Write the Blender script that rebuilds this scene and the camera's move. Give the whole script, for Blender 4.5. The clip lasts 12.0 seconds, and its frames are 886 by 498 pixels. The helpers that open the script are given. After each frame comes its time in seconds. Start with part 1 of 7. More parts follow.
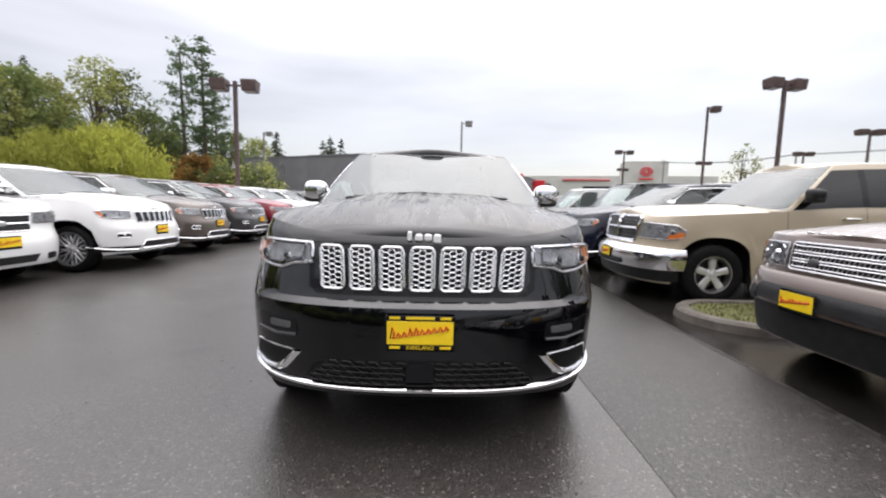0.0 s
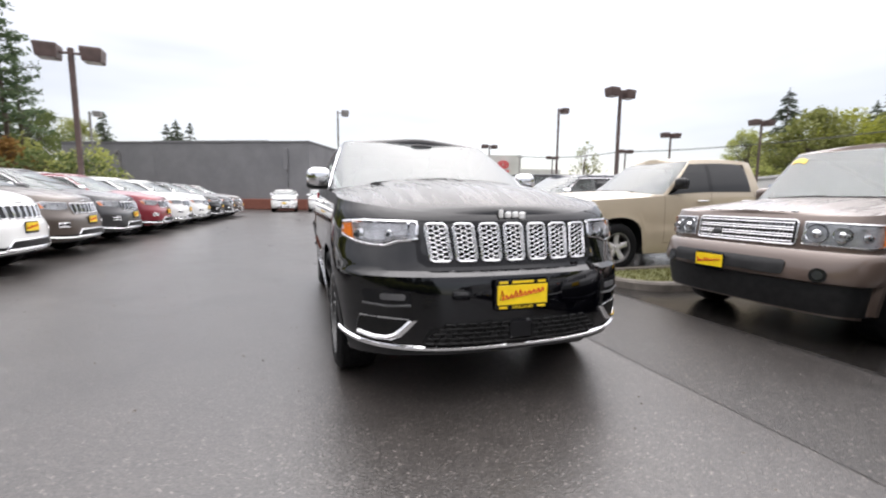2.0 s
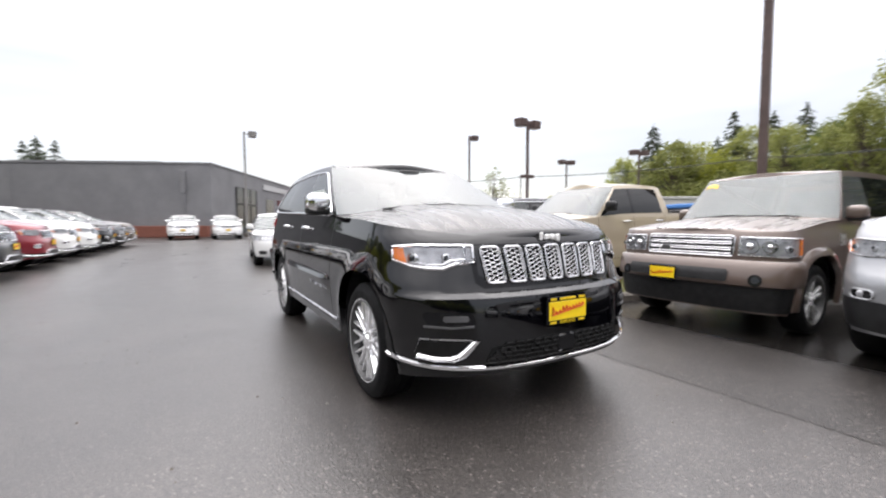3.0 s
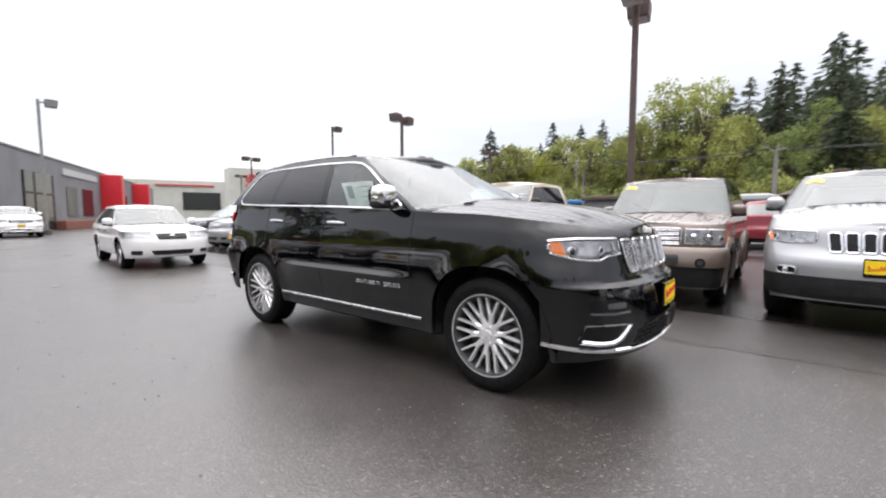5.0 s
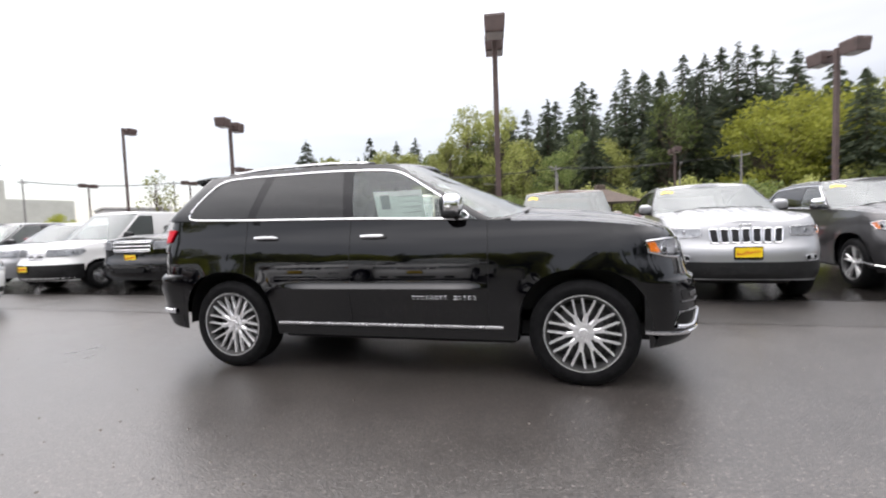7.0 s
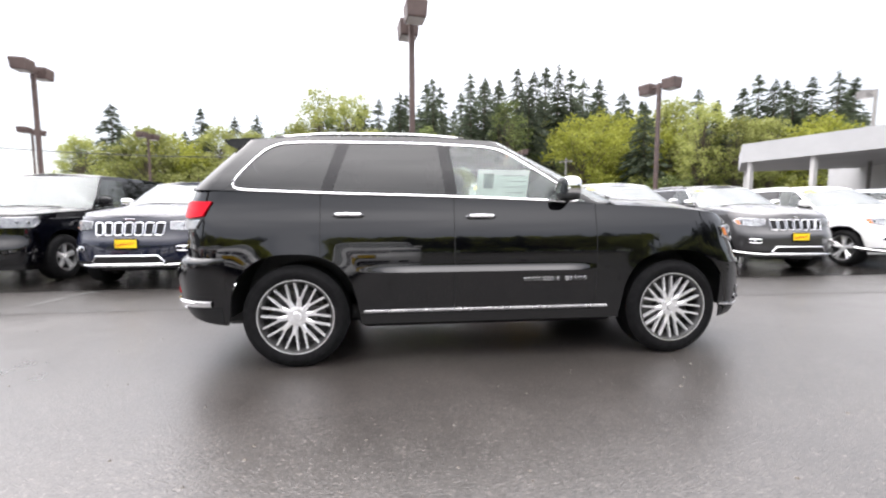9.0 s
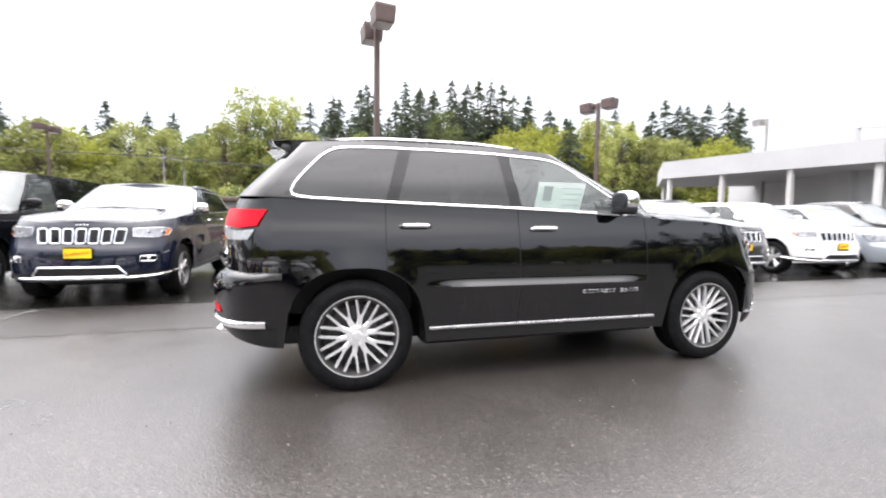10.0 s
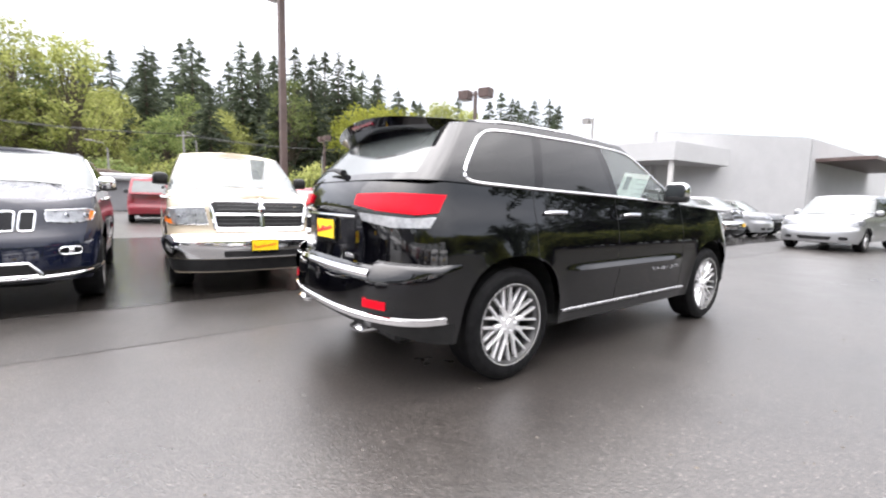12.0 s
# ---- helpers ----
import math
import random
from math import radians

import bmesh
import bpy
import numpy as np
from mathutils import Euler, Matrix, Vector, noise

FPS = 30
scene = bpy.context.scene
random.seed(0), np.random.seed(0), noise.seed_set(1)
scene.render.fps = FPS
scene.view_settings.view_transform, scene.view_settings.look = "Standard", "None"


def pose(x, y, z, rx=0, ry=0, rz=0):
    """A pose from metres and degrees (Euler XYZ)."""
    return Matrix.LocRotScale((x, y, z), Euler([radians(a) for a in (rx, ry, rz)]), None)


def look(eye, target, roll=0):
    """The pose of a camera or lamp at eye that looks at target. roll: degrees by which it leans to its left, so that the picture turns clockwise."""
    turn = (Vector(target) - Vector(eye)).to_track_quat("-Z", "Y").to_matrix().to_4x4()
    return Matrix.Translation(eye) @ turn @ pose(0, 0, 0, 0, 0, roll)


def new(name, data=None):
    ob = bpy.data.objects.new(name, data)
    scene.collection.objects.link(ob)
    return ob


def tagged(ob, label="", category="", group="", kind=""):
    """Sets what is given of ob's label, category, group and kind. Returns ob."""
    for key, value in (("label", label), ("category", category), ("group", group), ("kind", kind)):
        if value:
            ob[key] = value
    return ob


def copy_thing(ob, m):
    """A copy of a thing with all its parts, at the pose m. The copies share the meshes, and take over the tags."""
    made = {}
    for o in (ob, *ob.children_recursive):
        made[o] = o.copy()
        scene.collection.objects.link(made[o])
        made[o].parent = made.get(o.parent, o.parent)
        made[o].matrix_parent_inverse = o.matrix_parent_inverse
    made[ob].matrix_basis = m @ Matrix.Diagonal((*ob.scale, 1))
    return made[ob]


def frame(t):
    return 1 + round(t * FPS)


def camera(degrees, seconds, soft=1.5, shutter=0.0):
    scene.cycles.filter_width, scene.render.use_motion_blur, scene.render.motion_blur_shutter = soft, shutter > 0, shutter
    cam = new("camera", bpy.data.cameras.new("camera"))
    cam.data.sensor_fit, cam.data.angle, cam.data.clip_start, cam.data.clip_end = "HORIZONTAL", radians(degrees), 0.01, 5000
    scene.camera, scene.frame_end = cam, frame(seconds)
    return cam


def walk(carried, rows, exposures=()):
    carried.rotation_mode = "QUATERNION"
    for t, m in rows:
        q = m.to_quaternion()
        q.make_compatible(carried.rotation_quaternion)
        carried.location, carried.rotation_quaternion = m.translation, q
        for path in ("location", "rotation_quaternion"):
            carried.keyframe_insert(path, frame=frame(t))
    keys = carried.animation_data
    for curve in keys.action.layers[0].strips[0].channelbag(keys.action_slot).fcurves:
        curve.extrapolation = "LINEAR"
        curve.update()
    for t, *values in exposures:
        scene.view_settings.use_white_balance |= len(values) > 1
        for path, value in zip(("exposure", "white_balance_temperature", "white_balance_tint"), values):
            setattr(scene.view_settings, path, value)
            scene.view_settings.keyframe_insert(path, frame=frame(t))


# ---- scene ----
cam = camera(92.8, 12.0, soft=2.1, shutter=0.5)
PATH = [
    (0, (0.074, -4.213, 1.219), (0.096, -2.224, 1.01), 1.3),
    (0.5, (-0.112, -4.28, 1.212), (0.043, -2.297, 1.004), 1.7),
    (1, (-0.361, -4.345, 1.184), (-0.06, -2.386, 0.914), 3.0),
    (1.5, (-0.71, -4.316, 1.174), (-0.237, -2.394, 0.888), 2.5),
    (2, (-1.113, -4.342, 1.147), (-0.489, -2.457, 0.91), 0.6),
    (2.5, (-1.508, -4.305, 1.149), (-0.713, -2.482, 0.937), 0.2),
    (3, (-1.872, -4.092, 1.154), (-0.857, -2.373, 1.026), -0.3),
    (3.5, (-2.264, -3.897, 1.148), (-1.031, -2.329, 0.999), -1.0),
    (3.7, (-2.359, -3.77, 1.122), (-1.084, -2.236, 0.967), -1.8),
    (5.3, (-3.411, -2.737, 1.169), (-1.786, -1.576, 1.053), -0.1),
    (5.5, (-3.517, -2.584, 1.166), (-1.843, -1.493, 1.086), -0.6),
    (6, (-3.683, -2.177, 1.16), (-1.884, -1.309, 1.062), -1.1),
    (6.5, (-3.809, -1.728, 1.168), (-1.93, -1.052, 1.059), -1.0),
    (7, (-3.987, -1.256, 1.17), (-2.054, -0.755, 1.059), -2.1),
    (7.2, (-4.016, -1.064, 1.149), (-2.064, -0.637, 1.058), -1.2),
    (8.8, (-4.034, 0.523, 1.161), (-2.046, 0.389, 0.997), -0.5),
    (9, (-4.029, 0.73, 1.133), (-2.048, 0.51, 0.96), -0.1),
    (9.5, (-3.925, 1.213, 1.134), (-1.966, 0.852, 0.951), 0.1),
    (10, (-3.736, 1.66, 1.157), (-1.815, 1.123, 1.021), 0.7),
    (10.5, (-3.582, 2.139, 1.163), (-1.729, 1.408, 0.988), 1.2),
    (11, (-3.345, 2.579, 1.177), (-1.546, 1.729, 0.976), 1.0),
    (11.5, (-3.137, 3.052, 1.174), (-1.443, 2.013, 0.943), 1.1),
    (12, (-2.838, 3.448, 1.167), (-1.239, 2.267, 0.949), 1.4),
]
EXPOSURES = [(t, stops, 6520, 13) for t, stops in ((0.0, -0.1), (1.5, 0.04), (2.5, 0.17), (3.5, 0.18), (5.5, 0.17), (7.0, 0.2), (9.0, 0.8), (10.5, 0.95), (12.0, 0.94))]
walk(cam, [(t, look(eye, target, roll)) for t, eye, target, roll in PATH], EXPOSURES)

# ---- light: bright overcast ----
ZENITH, HORIZON = 5.9, 0.51
SUN_AZ = radians(30)
world = bpy.data.worlds.new("overcast_sky")
scene.world = world
world.use_nodes = True
wn, wl = world.node_tree.nodes, world.node_tree.links
wn.clear()
w_out = wn.new("ShaderNodeOutputWorld")
w_add = wn.new("ShaderNodeAddShader")
w_sky = wn.new("ShaderNodeTexSky")
w_sky.sky_type = "NISHITA"
w_sky.sun_disc = False
w_sky.sun_elevation = radians(48)
w_sky.sun_rotation = SUN_AZ
w_bg = wn.new("ShaderNodeBackground")
w_bg.inputs["Strength"].default_value = 0.05
wl.new(w_sky.outputs[0], w_bg.inputs["Color"])
w_tc = wn.new("ShaderNodeTexCoord")
w_sep = wn.new("ShaderNodeSeparateXYZ")
wl.new(w_tc.outputs["Generated"], w_sep.inputs[0])
w_map = wn.new("ShaderNodeMapping")
w_map.inputs["Scale"].default_value = (1.6, 1.6, 7.0)
wl.new(w_tc.outputs["Generated"], w_map.inputs["Vector"])
w_noise = wn.new("ShaderNodeTexNoise")
w_noise.inputs["Scale"].default_value = 1.1
w_noise.inputs["Detail"].default_value = 3.0
w_noise.inputs["Roughness"].default_value = 0.55
wl.new(w_map.outputs[0], w_noise.inputs["Vector"])
# overcast luminance: the zenith several times the horizon
w_up = wn.new("ShaderNodeMath")
w_up.operation = "MAXIMUM"
w_up.inputs[1].default_value = 0.0
wl.new(w_sep.outputs["Z"], w_up.inputs[0])
w_pow = wn.new("ShaderNodeMath")
w_pow.operation = "POWER"
w_pow.inputs[1].default_value = 2.3
wl.new(w_up.outputs[0], w_pow.inputs[0])
w_grad = wn.new("ShaderNodeMath")
w_grad.operation = "MULTIPLY_ADD"
w_grad.inputs[1].default_value = ZENITH - HORIZON
w_grad.inputs[2].default_value = HORIZON
wl.new(w_pow.outputs[0], w_grad.inputs[0])
w_ramp = wn.new("ShaderNodeValToRGB")
w_ramp.color_ramp.elements[0].position = 0.32
w_ramp.color_ramp.elements[0].color = (0.76, 0.75, 0.752, 1)
w_ramp.color_ramp.elements[1].position = 0.68
w_ramp.color_ramp.elements[1].color = (1.12, 1.105, 1.095, 1)
wl.new(w_noise.outputs["Fac"], w_ramp.inputs["Fac"])
w_mul = wn.new("ShaderNodeMix")
w_mul.data_type, w_mul.blend_type = "RGBA", "MULTIPLY"
w_mul.inputs["Factor"].default_value = 1.0
wl.new(w_ramp.outputs["Color"], w_mul.inputs["A"])
# the thinner cloud, with the sun behind it, stands in the north-north-east
w_dir = wn.new("ShaderNodeVectorMath")
w_dir.operation = "DOT_PRODUCT"
w_dir.inputs[1].default_value = (math.sin(SUN_AZ), math.cos(SUN_AZ), 0.0)
wl.new(w_tc.outputs["Generated"], w_dir.inputs[0])
w_side = wn.new("ShaderNodeMapRange")
w_side.inputs["From Min"].default_value, w_side.inputs["From Max"].default_value = -0.9, 0.9
w_side.inputs["To Min"].default_value, w_side.inputs["To Max"].default_value = 0.88, 1.10
wl.new(w_dir.outputs["Value"], w_side.inputs["Value"])
w_lum = wn.new("ShaderNodeMath")
w_lum.operation = "MULTIPLY"
wl.new(w_grad.outputs[0], w_lum.inputs[0])
wl.new(w_side.outputs[0], w_lum.inputs[1])
wl.new(w_lum.outputs[0], w_mul.inputs["B"])
w_cloud = wn.new("ShaderNodeBackground")
w_cloud.inputs["Strength"].default_value = 1.0
wl.new(w_mul.outputs["Result"], w_cloud.inputs["Color"])
wl.new(w_bg.outputs[0], w_add.inputs[0])
wl.new(w_cloud.outputs[0], w_add.inputs[1])
wl.new(w_add.outputs[0], w_out.inputs["Surface"])

sun_data = bpy.data.lights.new("sun", "SUN")
sun_data.energy = 0.6
sun_data.angle = radians(70)
sun_data.color = (1.0, 0.97, 0.93)
sun = new("sun", sun_data)
sun.matrix_world = look((0, 0, 60), Vector((0, 0, 60)) - 10 * Vector((math.sin(SUN_AZ) * 0.67, math.cos(SUN_AZ) * 0.67, 0.74)))

# ---- materials ----
def mat_base(name):
    m = bpy.data.materials.new(name)
    m.use_nodes = True
    nt = m.node_tree
    return m, nt, nt.nodes["Principled BSDF"]


def bump_noise(nt, bsdf, scale, strength, distance=0.01, detail=4.0, space="Object"):
    tc = nt.nodes.new("ShaderNodeTexCoord")
    n = nt.nodes.new("ShaderNodeTexNoise")
    n.inputs["Scale"].default_value = scale
    n.inputs["Detail"].default_value = detail
    b = nt.nodes.new("ShaderNodeBump")
    b.inputs["Strength"].default_value = strength
    b.inputs["Distance"].default_value = distance
    nt.links.new(tc.outputs[space], n.inputs["Vector"])
    nt.links.new(n.outputs["Fac"], b.inputs["Height"])
    nt.links.new(b.outputs["Normal"], bsdf.inputs["Normal"])
    return n


def mottled(name, c1, c2, scale, rough=0.6, metal=0.0, bump=0.0, bscale=None, rough2=None, detail=5.0, spec=0.5, coat=0.0):
    """Two colours mixed by noise at two scales, with fine relief."""
    m, nt, p = mat_base(name)
    tc = nt.nodes.new("ShaderNodeTexCoord")
    big = nt.nodes.new("ShaderNodeTexNoise")
    big.inputs["Scale"].default_value = scale
    big.inputs["Detail"].default_value = detail
    big.inputs["Roughness"].default_value = 0.65
    nt.links.new(tc.outputs["Object"], big.inputs["Vector"])
    ramp = nt.nodes.new("ShaderNodeValToRGB")
    ramp.color_ramp.elements[0].position, ramp.color_ramp.elements[1].position = 0.35, 0.65
    ramp.color_ramp.elements[0].color = (*c1, 1)
    ramp.color_ramp.elements[1].color = (*c2, 1)
    nt.links.new(big.outputs["Fac"], ramp.inputs["Fac"])
    nt.links.new(ramp.outputs["Color"], p.inputs["Base Color"])
    p.inputs["Roughness"].default_value = rough
    p.inputs["Metallic"].default_value = metal
    p.inputs["Specular IOR Level"].default_value = spec
    p.inputs["Coat Weight"].default_value = coat
    if rough2 is not None:
        mr = nt.nodes.new("ShaderNodeMapRange")
        mr.inputs["To Min"].default_value, mr.inputs["To Max"].default_value = rough, rough2
        nt.links.new(big.outputs["Fac"], mr.inputs["Value"])
        nt.links.new(mr.outputs[0], p.inputs["Roughness"])
    if bump:
        bump_noise(nt, p, bscale or scale * 12, bump)
    return m


def paint(name, colour, metal=0.0, spec=0.3, rough=0.3, drops=0.05, bead_sheen=0.15, ior=1.56):
    """Clear-coated car paint, wet with fine beads of rain."""
    m, nt, p = mat_base(name)
    tc = nt.nodes.new("ShaderNodeTexCoord")
    n = nt.nodes.new("ShaderNodeTexNoise")
    n.inputs["Scale"].default_value = 3.0
    n.inputs["Detail"].default_value = 6.0
    nt.links.new(tc.outputs["Object"], n.inputs["Vector"])
    mx = nt.nodes.new("ShaderNodeMix")
    mx.data_type = "RGBA"
    mx.inputs["A"].default_value = (*[c * 0.93 for c in colour], 1)
    mx.inputs["B"].default_value = (*[min(1, c * 1.06) for c in colour], 1)
    nt.links.new(n.outputs["Fac"], mx.inputs["Factor"])
    nt.links.new(mx.outputs["Result"], p.inputs["Base Color"])
    p.inputs["Metallic"].default_value = metal
    p.inputs["Roughness"].default_value = rough
    p.inputs["Specular IOR Level"].default_value = spec
    p.inputs["Coat Weight"].default_value = 1.0
    p.inputs["Coat IOR"].default_value = ior
    rr = nt.nodes.new("ShaderNodeMapRange")
    rr.inputs["To Min"].default_value, rr.inputs["To Max"].default_value = 0.008, 0.04
    nt.links.new(n.outputs["Fac"], rr.inputs["Value"])
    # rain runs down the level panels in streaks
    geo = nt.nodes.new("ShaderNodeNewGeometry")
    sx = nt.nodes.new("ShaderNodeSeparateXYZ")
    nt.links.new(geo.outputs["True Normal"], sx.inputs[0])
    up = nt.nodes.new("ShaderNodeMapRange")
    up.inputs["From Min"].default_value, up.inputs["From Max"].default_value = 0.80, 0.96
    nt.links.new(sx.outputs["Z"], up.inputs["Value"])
    mp = nt.nodes.new("ShaderNodeMapping")
    mp.inputs["Scale"].default_value = (9.0, 0.9, 1.0)
    nt.links.new(tc.outputs["Object"], mp.inputs["Vector"])
    st = nt.nodes.new("ShaderNodeTexNoise")
    st.inputs["Scale"].default_value = 1.6
    st.inputs["Detail"].default_value = 5.0
    st.inputs["Roughness"].default_value = 0.6
    nt.links.new(mp.outputs[0], st.inputs["Vector"])
    sr = nt.nodes.new("ShaderNodeMapRange")
    sr.inputs["From Min"].default_value, sr.inputs["From Max"].default_value = 0.44, 0.56
    sr.inputs["To Min"].default_value, sr.inputs["To Max"].default_value = 0.10, 0.46
    nt.links.new(st.outputs["Fac"], sr.inputs["Value"])
    wet = nt.nodes.new("ShaderNodeMath")
    wet.operation = "MULTIPLY_ADD"
    nt.links.new(up.outputs[0], wet.inputs[0])
    nt.links.new(sr.outputs[0], wet.inputs[1])
    nt.links.new(rr.outputs[0], wet.inputs[2])
    nt.links.new(wet.outputs[0], p.inputs["Coat Roughness"])
    # a sheen painted on level panels imitates the sky caught by standing beads
    sky_sheen = nt.nodes.new("ShaderNodeMath")
    sky_sheen.operation = "MULTIPLY"
    nt.links.new(up.outputs[0], sky_sheen.inputs[0])
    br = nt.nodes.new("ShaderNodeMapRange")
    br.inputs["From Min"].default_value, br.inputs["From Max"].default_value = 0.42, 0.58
    br.inputs["To Min"].default_value, br.inputs["To Max"].default_value = bead_sheen * 0.12, bead_sheen
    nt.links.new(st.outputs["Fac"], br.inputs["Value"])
    nt.links.new(br.outputs[0], sky_sheen.inputs[1])
    nt.links.new(sky_sheen.outputs[0], p.inputs["Sheen Weight"])
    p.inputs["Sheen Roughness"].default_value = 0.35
    if drops:
        v = nt.nodes.new("ShaderNodeTexVoronoi")
        v.inputs["Scale"].default_value = 130.0
        nt.links.new(tc.outputs["Object"], v.inputs["Vector"])
        cr = nt.nodes.new("ShaderNodeValToRGB")
        cr.color_ramp.elements[0].position, cr.color_ramp.elements[1].position = 0.0, 0.32
        cr.color_ramp.elements[0].color, cr.color_ramp.elements[1].color = (1, 1, 1, 1), (0, 0, 0, 1)
        nt.links.new(v.outputs["Distance"], cr.inputs["Fac"])
        patch = nt.nodes.new("ShaderNodeTexNoise")
        patch.inputs["Scale"].default_value = 5.0
        nt.links.new(tc.outputs["Object"], patch.inputs["Vector"])
        pr = nt.nodes.new("ShaderNodeValToRGB")
        pr.color_ramp.elements[0].position, pr.color_ramp.elements[1].position = 0.45, 0.6
        nt.links.new(patch.outputs["Fac"], pr.inputs["Fac"])
        mul = nt.nodes.new("ShaderNodeMath")
        mul.operation = "MULTIPLY"
        nt.links.new(cr.outputs["Color"], mul.inputs[0])
        nt.links.new(pr.outputs["Color"], mul.inputs[1])
        b = nt.nodes.new("ShaderNodeBump")
        b.inputs["Strength"].default_value = drops
        b.inputs["Distance"].default_value = 0.002
        nt.links.new(mul.outputs[0], b.inputs["Height"])
        nt.links.new(b.outputs["Normal"], p.inputs["Coat Normal"])
    return m


def glass(name, tint, gloss=0.02, ior=1.55, film=0.0):
    """Thin pane: tinted see-through with Fresnel gloss. film: rain haze, with sky brightness painted in."""
    m, nt, p = mat_base(name)
    nt.nodes.remove(p)
    out = nt.nodes["Material Output"]
    tr = nt.nodes.new("ShaderNodeBsdfTransparent")
    tr.inputs["Color"].default_value = (*tint, 1)
    gl = nt.nodes.new("ShaderNodeBsdfGlossy")
    gl.inputs["Roughness"].default_value = gloss
    fr = nt.nodes.new("ShaderNodeFresnel")
    fr.inputs["IOR"].default_value = ior
    ms = nt.nodes.new("ShaderNodeMixShader")
    nt.links.new(fr.outputs[0], ms.inputs["Fac"])
    if film:
        # pale diffuse share: rain film plus painted brightness of the mirrored sky
        wet = nt.nodes.new("ShaderNodeBsdfDiffuse")
        wet.inputs["Color"].default_value = (0.78, 0.86, 0.85, 1)
        wm = nt.nodes.new("ShaderNodeMixShader")
        tc = nt.nodes.new("ShaderNodeTexCoord")
        nz = nt.nodes.new("ShaderNodeTexNoise")
        nz.inputs["Scale"].default_value = 3.0
        nz.inputs["Detail"].default_value = 2.0
        mr = nt.nodes.new("ShaderNodeMapRange")
        mr.inputs["To Min"].default_value, mr.inputs["To Max"].default_value = film * 0.7, film * 1.3
        nt.links.new(tc.outputs["Object"], nz.inputs["Vector"])
        nt.links.new(nz.outputs["Fac"], mr.inputs["Value"])
        nt.links.new(mr.outputs[0], wm.inputs["Fac"])
        nt.links.new(tr.outputs[0], wm.inputs[1])
        nt.links.new(wet.outputs[0], wm.inputs[2])
        nt.links.new(wm.outputs[0], ms.inputs[1])
    else:
        nt.links.new(tr.outputs[0], ms.inputs[1])
    nt.links.new(gl.outputs[0], ms.inputs[2])
    nt.links.new(ms.outputs[0], out.inputs["Surface"])
    return m


def plain(name, colour, rough=0.5, metal=0.0, bump=0.0, bscale=60.0, coat=0.0):
    return mottled(name, [c * 0.88 for c in colour], [min(1, c * 1.1) for c in colour], 6.0, rough, metal, bump, bscale, coat=coat)


M_BLACK = paint("black_paint", (0.0009, 0.0009, 0.0016), 0.0, spec=0.0, rough=0.4, drops=0.02, bead_sheen=1.0, ior=1.62)
M_WHITE = paint("white_paint", (0.72, 0.72, 0.71))
M_SILVER = paint("silver_paint", (0.33, 0.335, 0.345), 0.6, rough=0.32)
M_BRONZE = paint("bronze_paint", (0.125, 0.092, 0.076), 0.35, rough=0.32)
M_BROWN = paint("brown_paint", (0.095, 0.075, 0.062), 0.35, rough=0.32)
M_NAVY = paint("navy_paint", (0.005, 0.007, 0.018), 0.0, spec=0.05, rough=0.32)
M_CHAR = paint("charcoal_paint", (0.045, 0.044, 0.046), 0.4, rough=0.32)
M_RED = paint("red_paint", (0.20, 0.012, 0.022), 0.2, rough=0.3)
M_TAN = paint("tan_paint", (0.43, 0.365, 0.27), 0.25, rough=0.35)
M_STEEL = paint("steel_paint", (0.34, 0.37, 0.41), 0.5, rough=0.32)
M_CHROME = mottled("chrome", (0.78, 0.78, 0.80), (0.88, 0.88, 0.89), 3.0, 0.06, 1.0, rough2=0.12)
M_SATIN = mottled("satin_metal", (0.60, 0.60, 0.62), (0.74, 0.74, 0.75), 8.0, 0.22, 1.0, rough2=0.32)
M_RIM = mottled("rim_metal", (0.80, 0.80, 0.81), (0.92, 0.92, 0.93), 8.0, 0.18, 0.7, rough2=0.30)
# the shade behind the spokes is put into this metal's dark colour
M_RIMSHADE = mottled("rim_shadow_metal", (0.05, 0.05, 0.05), (0.09, 0.09, 0.09), 8.0, 0.4, 0.7)
M_RUBBER = mottled("tyre_rubber", (0.004, 0.004, 0.0045), (0.009, 0.009, 0.0095), 20.0, 0.6, bump=0.25, bscale=160.0, spec=0.1)
M_MESH = mottled("black_grille_plastic", (0.004, 0.004, 0.004), (0.009, 0.009, 0.009), 14.0, 0.5, bump=0.1, bscale=200.0, spec=0.2)
M_PLASTIC = mottled("black_plastic", (0.007, 0.007, 0.0075), (0.014, 0.014, 0.0145), 14.0, 0.42, bump=0.12, bscale=300.0, spec=0.3)
M_GLOSSBLACK = mottled("gloss_black_trim", (0.005, 0.005, 0.006), (0.010, 0.010, 0.011), 8.0, 0.10, spec=0.3)
M_TRIMGREY = mottled("grey_plastic", (0.05, 0.05, 0.052), (0.075, 0.075, 0.077), 14.0, 0.5, bump=0.1, bscale=300.0)
M_CABIN = mottled("cabin_fabric", (0.012, 0.012, 0.013), (0.03, 0.029, 0.028), 12.0, 0.8, bump=0.3, bscale=200.0)
M_WSHIELD = glass("windscreen_glass", (0.66, 0.75, 0.75), ior=1.62, film=0.13)
M_SIDEGLASS = glass("side_glass", (0.88, 0.97, 0.92), film=0.07)
M_PRIVACY = glass("privacy_glass", (0.03, 0.032, 0.034), ior=1.6, film=0.006)
M_REARGLASS = glass("rear_glass", (0.05, 0.052, 0.055), ior=2.2, film=0.10)
M_LENS = glass("lamp_lens", (0.92, 0.93, 0.94))
M_LAMPDARK = mottled("dark_lamp_housing", (0.30, 0.30, 0.32), (0.62, 0.62, 0.64), 14.0, 0.25, 0.5)
